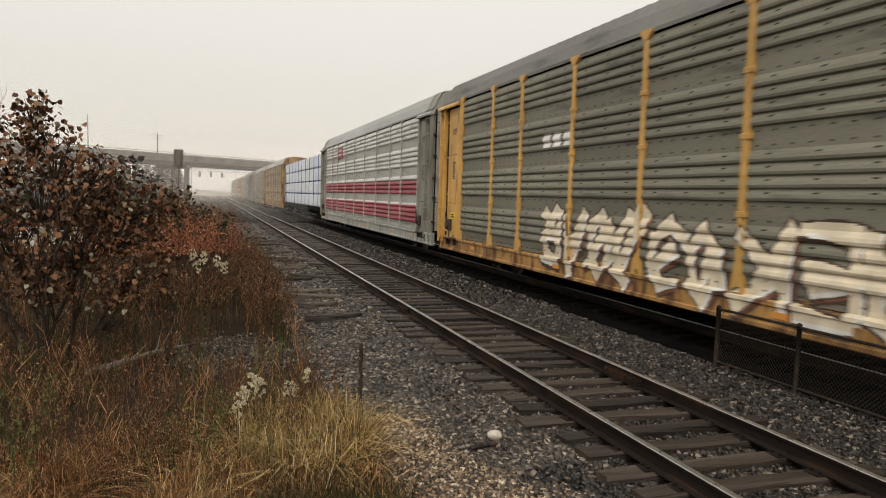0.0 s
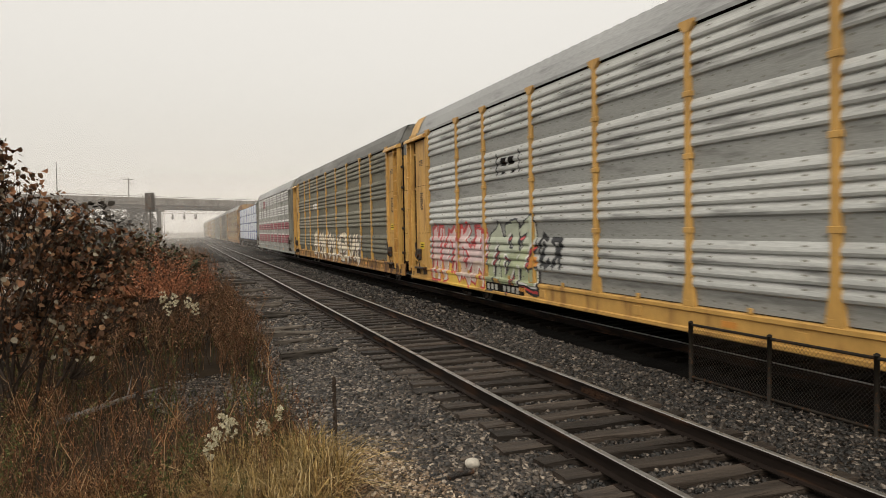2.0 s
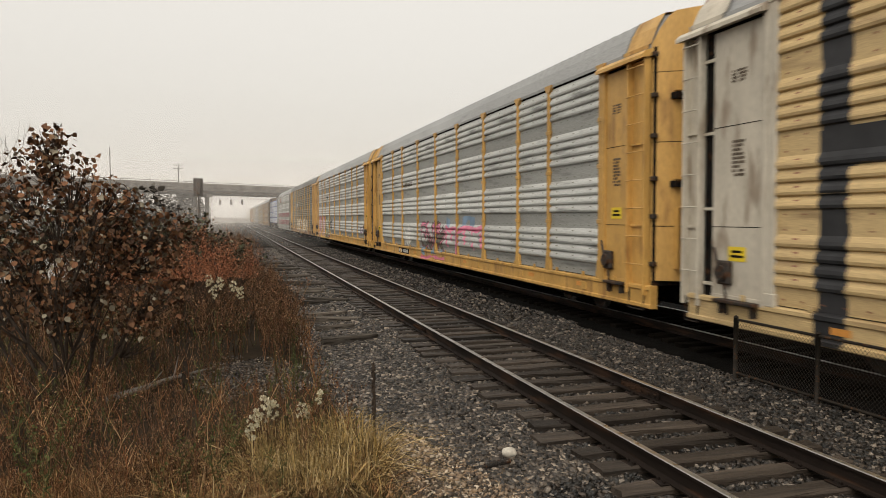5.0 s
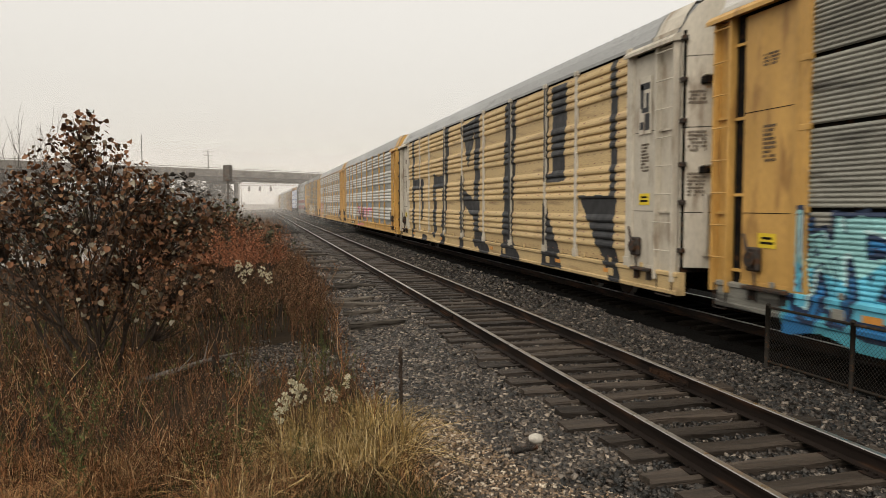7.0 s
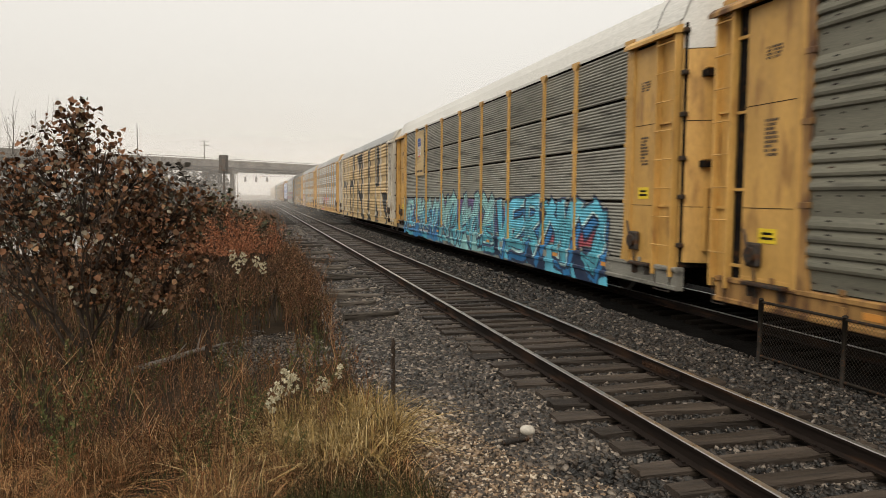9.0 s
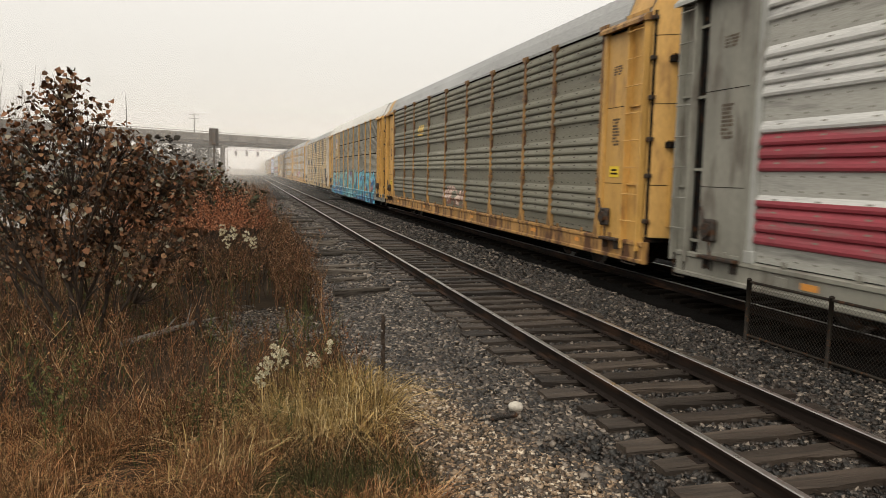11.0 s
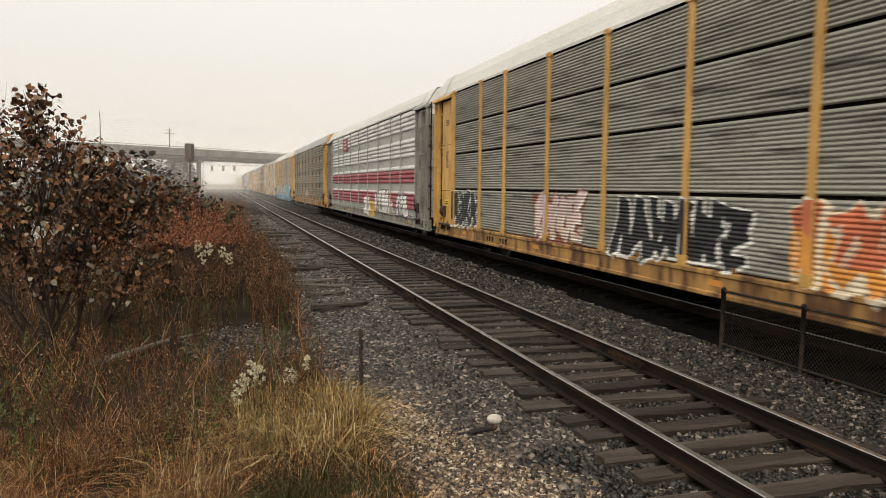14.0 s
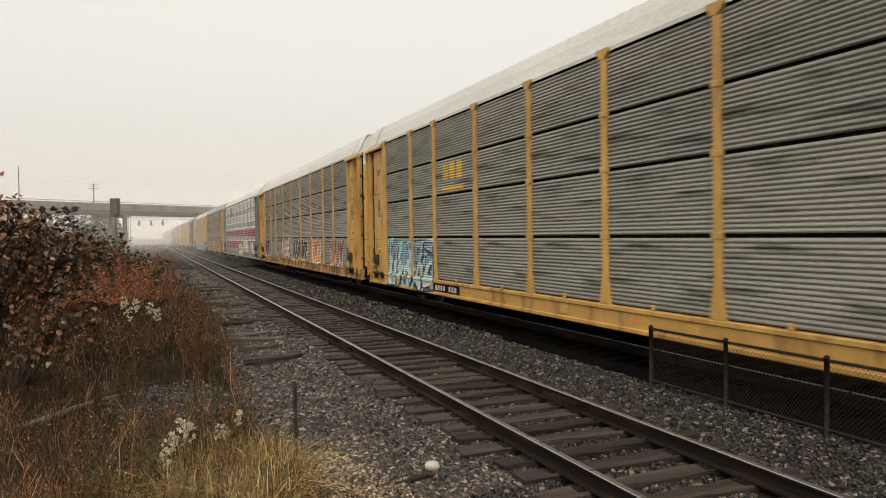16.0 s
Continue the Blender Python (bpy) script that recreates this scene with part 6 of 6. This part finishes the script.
def weeds(name, x, y, lo, hi, material, label, leaves=16, branch=6, leaf=0.05, wide=1.0):
    """Many dead stems, each joined from stem, twigs and leaves."""
    vs, fs, off = [], [], 0
    r = RNG
    temps = []
    for k in range(6):
        b = weed_template(k * 13 + leaves, leaves, branch, leaf)
        temps.append((np.array(b.v), np.array([f for f in b.f if len(f) == 4])))
    z = lie(x, y) - 0.03
    for i in range(len(x)):
        v, f = temps[i % 6]
        a, s = r.random() * 6.283, lo + (hi - lo) * r.random()
        tx, ty = r.normal(0, 0.10, 2)
        c, q = math.cos(a), math.sin(a)
        w = v * s
        px, py = (w[:, 0] * c - w[:, 1] * q) * wide + w[:, 2] * tx, (w[:, 0] * q + w[:, 1] * c) * wide + w[:, 2] * ty
        vs.append(np.stack([px + x[i], py + y[i], w[:, 2] + z[i]], -1))
        fs.append(f + off)
        off += len(v)
    tagged(new(name, mesh_np(name, np.concatenate(vs), np.concatenate(fs), [material])), label, "weeds", kind="stuff")


def open_patch(a, b):
    return ((a - 0.3) / 1.0) ** 2 + ((b - 11.9) / 1.6) ** 2 > 1 + 1.3 * noise.noise(Vector((a * 1.7, b * 1.7, 1))) - 0.2


def thin(a, b):
    """Where the weeds stand thinner and lower, before the bare patch."""
    return a > -0.8 and 9.3 < b < 11.4 and noise.noise(Vector((a * 9, b * 9, 2))) < 0.05


x, y = scatter(5600, -5.5, 1.3, 3.6, 8.2, front, 0.40, 19)
weeds("seeding_grass", x, y, 0.16, 0.42, M_TWIGGY, "fine russet seed stems among the grass", 9, 7, 0.036)
x, y = scatter(750, -0.15, 1.5, 4.7, 6.1, lambda a, b: ((a - 0.72) / 0.75) ** 2 + ((b - 5.4) / 0.6) ** 2 < 1 + 0.5 * noise.noise(Vector((a * 4, b * 4, 6))), 0.0)
weeds("low_dark_weeds", x, y, 0.16, 0.40, M_DARKWEED, "low dark olive-brown weeds at the edge of the grass", 14, 12, 0.030)
x, y = scatter(3600, -6, 1.4, 6.6, 12.5, lambda a, b: a < verge(b) - 0.1 and open_patch(a, b) and not thin(a, b), 0.35, 21)
weeds("dead_weeds", x, y, 0.3, 0.72, M_WEED, "dark brown dead weeds with withered leaves", 12, 8, 0.040)
x, y = scatter(420, -6, 1.4, 6.3, 12.5, lambda a, b: a < verge(b) - 0.1 and open_patch(a, b) and not thin(a, b), 0.3, 27)
weeds("pale_dead_weeds", x, y, 0.5, 1.05, M_TWIGGY, "thin tan dead stems", 6, 9, 0.03)
x, y = scatter(1500, -5, 1.8, 12.5, 24, lambda a, b: a < verge(b) and open_patch(a, b), 0.3, 23)
weeds("dead_weeds_beyond", x, y, 0.7, 1.3, M_WEED, "tall brown dead weeds along the ballast edge", 14, 11, 0.045)
x, y = scatter(1700, -9, 2.0, 24, 75, lambda a, b: a < verge(b) + 0.1, 0.2, 25)
weeds("far_weeds", x, y, 0.8, 1.5, M_WEED, "brown weeds fading along the track", 10, 5, 0.06, 1.0)
x, y = scatter(620, 0.4, 1.4, 12.6, 26, lambda a, b: verge(b) - 0.75 < a < verge(b) + 0.05, 0.0)
weeds("edge_weeds", x, y, 0.55, 1.0, M_WEED, "dense dark weeds at the edge of the ballast", 12, 12, 0.040)
x, y = scatter(800, -5.5, 1.2, 5.6, 16, open_patch, 0.55, 33)
weeds("green_weeds", x, y, 0.5, 0.95, M_GREENWEED, "dull green weeds among dead stems", 26, 8, 0.045)
x, y = scatter(150, -4.5, -1.2, 6.8, 10, None, 0.55, 35)
weeds("russet_weeds", x, y, 0.6, 0.95, M_TWIGGY, "russet weeds in front of the shrub", 24, 8, 0.04)


def flower_plume(x, y, z_top, seed, size=1.0):
    """A cream seed plume on a leafy stem."""
    r = random.Random(seed)
    top = tagged(new("seed_plume"), "fluffy cream seed heads on a dry stem", "plant", "seed plumes")
    gz = ground_height(x, y)
    h = z_top - gz
    top.matrix_basis = pose(x, y, gz)
    b = Build()
    b.tube([(0, 0, 0), (r.uniform(-0.03, 0.03), 0, h * 0.5), (0, 0, h * 0.95)], [0.006, 0.005, 0.002], 4)
    part("stem", b, M_WEED, top)
    b = Build()
    for k in range(int(30 * size)):
        a, t = r.uniform(0, 6.28), r.random()
        rad = 0.02 + 0.085 * size * math.sin(t * 2.6 + 0.3)
        p = Vector((math.cos(a) * rad * r.uniform(0.2, 1), math.sin(a) * rad * r.uniform(0.2, 1), h - 0.30 * size * t))
        for _ in range(16):
            d = Vector((r.gauss(0, 1), r.gauss(0, 1), r.gauss(0.4, 1))).normalized()
            s = d.cross(Vector((r.gauss(0, 1), r.gauss(0, 1), 1))).normalized() * 0.0055
            e = p + d * r.uniform(0.014, 0.03)
            b.face([p - s, p + s, e + s, e - s])
    part("seed_head", b, M_PLUME, top, "cream fluffy seed head")["kind"] = "stuff"


for k, (px, py, pz, ps) in enumerate(((0.27, 7.17, 0.48, 0.78), (0.17, 7.1, 0.38, 0.6), (0.36, 7.3, 0.4, 0.6), (0.13, 7.04, 0.25, 0.48), (0.84, 7.53, 0.43, 0.48), (0.64, 7.42, 0.33, 0.48), (0.72, 7.55, 0.25, 0.36))):
    flower_plume(px, py, pz, k, ps)
for k, (px, py, pz) in enumerate(((-0.42, 13.4, 1.22), (-0.22, 13.5, 1.16), (-0.32, 13.2, 1.05), (0.12, 13.3, 1.0), (0.0, 13.8, 1.08))):
    flower_plume(px, py, pz, 20 + k, 0.75)


def leaf_cloud(points, size, seed, droop=0.5, fold=0.3):
    """Leaves: each a small folded rhombus-like blade hung at a point."""
    r = np.random.default_rng(seed)
    n = len(points)
    p = np.asarray(points)
    a = r.random(n) * 6.283
    down = -droop + 0.5 * r.normal(0, 1, n)
    d = np.stack([np.cos(a), np.sin(a), down], -1)
    d /= np.linalg.norm(d, axis=1)[:, None]
    s = np.cross(d, np.stack([r.normal(0, 0.5, n), r.normal(0, 0.5, n), np.ones(n)], -1))
    s /= np.linalg.norm(s, axis=1)[:, None]
    u = np.cross(s, d)
    L = (size * (0.55 + 0.7 * r.random(n)))[:, None]
    W = L * (0.36 + 0.14 * r.random(n))[:, None]
    F = L * fold * r.random(n)[:, None]
    v = np.stack([p, p + d * L * 0.3 + s * W + u * F, p + d * L * 0.72 + s * W * 0.75 + u * F * 0.8, p + d * L - u * F * 0.3,
                  p + d * L * 0.72 - s * W * 0.75 + u * F * 0.8, p + d * L * 0.3 - s * W + u * F], 1)
    f = np.array([[0, 1, 2, 3], [0, 3, 4, 5]])[None] + (np.arange(n) * 6)[:, None, None]
    return v.reshape(-1, 3), f.reshape(-1, 4)


def shrub(name, x, y, stems, leaf_mat, label, leaf, per, seed, spread, category="shrub", bark=None, hang=0.5, low=0.15, clumps=()):
    """A many-stemmed shrub: tapered stems that fork into twigs with leaves along them. stems: (dx, dy, height)."""
    r = random.Random(seed)
    gz = ground_height(x, y)
    top = tagged(new(name), label, category)
    top.matrix_basis = pose(x, y, gz)
    wood, pts = Build(), []

    def grow(p, d, length, rad, depth):
        q, path, radii = p.copy(), [p.copy()], [rad]
        n = 4
        for k in range(n):
            d = (d + Vector((r.gauss(0, 0.14), r.gauss(0, 0.14), r.gauss(0.04, 0.08)))).normalized()
            q = q + d * length / n
            path.append(q.copy())
            radii.append(rad * (1 - 0.6 * (k + 1) / n))
            if depth > 0 and (k > 0 or depth < 2):
                for _ in range(2 if depth > 1 else 1):
                    side = Vector((r.gauss(0, 1), r.gauss(0, 1), r.uniform(0.1, 0.9))).normalized()
                    grow(q, (d * 0.75 + side * spread).normalized(), length * r.uniform(0.38, 0.6), rad * 0.45, depth - 1)
            if depth <= 1:
                for _ in range(per):
                    pts.append(q + Vector((r.gauss(0, 0.05), r.gauss(0, 0.05), r.gauss(0, 0.05))) - d * length / n * r.random())
        wood.tube(path, radii, 5 if depth > 1 else 3, 0, False)

    for dx, dy, h in stems:
        d = Vector((dx, dy, h))
        grow(Vector((dx * 0.08, dy * 0.08, -0.05)), d.normalized(), d.length * 0.86, 0.022 + 0.006 * h, 2)
    for cx, cy, cz, cr in clumps:
        for _ in range(int(60 * cr / 0.5)):
            a, el, q = r.uniform(0, 6.28), r.uniform(-1, 1), cr * r.random() ** 0.45
            e = math.sqrt(1 - el * el)
            p = Vector((cx + q * e * math.cos(a), cy + q * e * math.sin(a) * 1.2, cz + q * el))
            root = Vector((cx * 0.75, cy * 0.75, cz - cr * 0.9))
            wood.tube([root, root.lerp(p, 0.55) + Vector((0, 0, -0.04)), p], [0.007, 0.005, 0.002], 3, 0, False)
            for _ in range(r.choice((2, 4, 7))):
                pts.append(p + Vector((r.gauss(0, 0.07), r.gauss(0, 0.07), r.gauss(0, 0.07))))
    part("trunk", wood, bark or M_BARK, top)
    v, f = leaf_cloud([tuple(p) for p in pts if p.z > low], leaf, seed, hang)
    part("crown", mesh_np("crown", v, f, [leaf_mat]), None, top, "")
    return top


shrub("brown_leaved_shrub", -2.2, 10.4, [(0.0, 0, 2.5), (-0.4, 0.3, 2.2), (0.3, -0.1, 2.1), (0.75, 0.3, 1.7), (-0.9, 0.0, 1.9), (0.95, -0.2, 1.1), (-1.2, 0.4, 1.7), (0.1, -0.5, 1.7), (0.1, 0.3, 2.2), (-0.2, -0.3, 2.0)],
      M_LEAF, "tall shrub with withered dark brown leaves", 0.078, 1, 5, 0.45, hang=0.9, bark=M_BARK, low=1.0,
      clumps=((-0.08, 0, 3.52, 0.24), (-0.1, 0, 3.3, 0.34), (0.22, 0, 3.0, 0.42), (1.38, 0, 2.42, 0.30), (1.2, 0, 2.1, 0.30), (0.75, 0, 2.85, 0.28), (-0.4, 0, 2.95, 0.45), (0.0, 0, 2.6, 0.55), (0.5, 0, 2.55, 0.4), (-0.9, 0, 2.6, 0.45), (0.9, 0, 2.5, 0.34), (1.05, 0.1, 2.1, 0.38),
              (-0.45, 0, 2.1, 0.55), (0.5, 0, 1.9, 0.5), (-1.35, 0, 2.25, 0.5), (1.25, 0, 1.5, 0.36), (0.1, 0, 1.4, 0.3), (0.95, 0, 1.0, 0.35), (-1.8, 0, 2.3, 0.4), (-2.1, 0, 2.7, 0.35)))
shrub("brown_leaved_shrub", -5.0, 11.2, [(0.2, 0, 2.2), (-0.8, 0.3, 2.1), (-1.4, 0.0, 1.8)],
      M_LEAF, "smaller shrub with withered dark brown leaves", 0.11, 1, 6, 0.6, hang=0.9, bark=M_BARK)
for k, (px, py, ph) in enumerate(((-1.5, 17.0, 1.65), (-0.9, 17.4, 1.8), (-0.25, 17.0, 1.45), (-1.9, 16.2, 1.35), (-0.6, 16.2, 1.3))):
    shrub("red_shrub", px, py, [(0.1, 0, ph), (-0.5, 0.3, ph * 0.9), (0.5, -0.1, ph * 0.9), (0.2, 0.6, ph * 0.8), (-0.3, -0.5, ph * 0.75), (0.7, -0.5, ph * 0.6)],
          M_REDLEAF, "orange-red autumn shrub in dead weeds", 0.03, 11, 30 + k, 0.8, low=1.2)
shrub("green_shrub", -1.8, 21.5, [(0.05, 0, 2.0), (-0.3, 0.3, 1.9), (0.25, -0.1, 2.1), (0.3, 0.3, 1.7)], M_GREENLEAF, "narrow dull green shrub", 0.10, 2, 41, 0.7)
for k, (px, py, ph) in enumerate(((-0.9, 23.5, 2.05), (-0.45, 24, 1.85), (-1.6, 26, 2.1), (-2.9, 24, 2.4), (-4.2, 23, 2.5), (-5.8, 22, 2.4))):
    shrub("grey_green_shrub", px, py, [(0.05, 0, ph), (-0.5, 0.3, ph * 0.9), (0.5, -0.1, ph * 0.85), (0.6, 0.4, ph * 0.7), (-0.7, -0.3, ph * 0.7)], M_GREENLEAF if k % 2 else M_LEAF,
          "half-bare grey-green shrub beside the line", 0.11, 2, 50 + k, 0.75)
shrub("bare_tree", -11.3, 40, [(0.0, 0, 5.7), (-0.9, 0.3, 5.1), (0.8, -0.1, 5.3), (0.3, 0.2, 5.0), (-0.4, 0.1, 5.2)], M_FARTREE, "thin bare tree in mist", 0.05, 1, 71, 0.35, "tree", M_PALEBARK)
shrub("bare_tree", -14.5, 42, [(0.0, 0, 5.4), (-0.7, 0.3, 5.0), (0.8, -0.1, 4.6)], M_FARTREE, "thin bare tree in mist", 0.05, 1, 72, 0.35, "tree", M_PALEBARK)


def stub(name, x, y, h, rad, label, seed):
    r = random.Random(seed)
    b = Build()
    b.tube([(0, 0, -0.1), (0.01, 0, h * 0.4), (0.02, 0.01, h * 0.8), (0.03, 0.01, h)], [rad * 1.3, rad, rad * 0.9, rad * 0.35], 8)
    b.tube([(0.01, 0, h * 0.5), (0.12, 0.02, h * 0.62)], [rad * 0.5, rad * 0.2], 6)
    ob = new(name, b.mesh(name, [M_BARK]))
    ob.matrix_basis = pose(x, y, ground_height(x, y), 0, 4, r.uniform(0, 90))
    tagged(ob, label, "stump")


stub("dead_stump", -0.72, 10.9, 0.75, 0.05, "thin dark broken stump", 1)
stub("dead_stump", -1.15, 11.2, 0.6, 0.045, "thin dark broken stump", 2)


def mullein(x, y, h):
    r = random.Random(4)
    b = Build()
    b.tube([(0, 0, -0.05), (0.01, 0, h * 0.5), (0, 0, h)], [0.013, 0.016, 0.006], 6)
    for k in range(150):
        t = r.uniform(0.35, 0.98)
        a = r.uniform(0, 6.28)
        p = Vector((math.cos(a) * 0.014, math.sin(a) * 0.014, h * t))
        b.box(p.x - 0.009, p.x + 0.009, p.y - 0.009, p.y + 0.009, p.z - 0.011, p.z + 0.011, 0, 0.003)
    ob = new("dead_stalk", b.mesh("dead_stalk", [M_BARK]))
    ob.matrix_basis = pose(x, y, ground_height(x, y))
    tagged(ob, "dark upright dead seed stalk at the gravel edge", "plant")


mullein(1.46, 7.75, 0.95)


def fallen_branch():
    b = Build()
    b.tube([(-0.5, -0.3, 0.05), (-0.1, 0.0, 0.10), (0.25, 0.25, 0.16), (0.75, 0.5, 0.22)], [0.045, 0.04, 0.03, 0.012], 7)
    b.tube([(0.0, 0.1, 0.11), (0.2, 0.0, 0.35)], [0.018, 0.006], 5)
    b.tube([(0.3, 0.28, 0.17), (0.35, 0.55, 0.42)], [0.014, 0.005], 5)
    ob = new("fallen_branch", b.mesh("fallen_branch", [M_PALEBARK]))
    ob.matrix_basis = pose(-1.15, 10.6, -0.22)
    tagged(ob, "grey fallen branch on bare soil", "branch")


fallen_branch()


def far_woods():
    """Low misty woods on the verge and behind the bridge."""
    r = np.random.default_rng(12)
    pts = []
    for k in range(300):
        y = r.uniform(60, 230)
        x = -4.8 - r.random() ** 1.5 * 60 - (y - 60) * 0.02
        h = r.uniform(2.5, 5.5) if y < 130 else r.uniform(4, 9)
        for q in range(90):
            t = r.random()
            rad = h * 0.4 * math.sin(math.pi * (0.15 + 0.8 * t)) * r.random() ** 0.4
            a = r.random() * 6.283
            pts.append((x + rad * math.cos(a), y + rad * math.sin(a), h * t - 0.3))
    v, f = leaf_cloud(pts, 0.55, 3, 0.2)
    tagged(new("far_woods", mesh_np("far_woods", v, f, [M_FARTREE])), "low grey-brown woods in mist beside the line", "woods", kind="stuff")


far_woods()


# ---- haze over the line, painted with upright see-through sheets ----
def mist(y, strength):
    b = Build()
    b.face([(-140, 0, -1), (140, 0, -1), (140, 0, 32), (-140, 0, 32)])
    ob = new("mist", b.mesh("mist", [M_HAZE_SHEET]))
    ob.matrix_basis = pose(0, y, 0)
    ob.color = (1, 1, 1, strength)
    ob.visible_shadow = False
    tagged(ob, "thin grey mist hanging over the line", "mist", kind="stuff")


# Distance and opacity of each added haze sheet.
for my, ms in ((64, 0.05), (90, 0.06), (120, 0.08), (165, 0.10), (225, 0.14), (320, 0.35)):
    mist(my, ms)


# how far the train has rolled at each time, from where it is at the eighth second
RUN = [(0.0, -118.95), (0.5, -111.01), (1.0, -103.47), (1.5, -96.01), (2.0, -88.85), (2.5, -81.32), (3.0, -74.08), (3.5, -66.14), (4.0, -58.86), (5.2, -40.9),
       (6.5, -21.39), (7.0, -14.24), (7.5, -6.73), (8.0, 0.5), (8.5, 7.9), (9.0, 15.26), (10.2, 33.5), (11.5, 53.19), (12.0, 60.40), (12.5, 68.08), (13.0, 75.10),
       (13.5, 82.71), (14.0, 90.19), (14.5, 97.94), (15.0, 105.31), (15.5, 113.02), (16.0, 120.0)]


def motions():
    """The train rolls away along the far track, slightly gaining speed."""
    for car, y in TRAIN:
        walk(car, [(t, pose(TRACK2, y + s, 0)) for t, s in RUN])


motions()
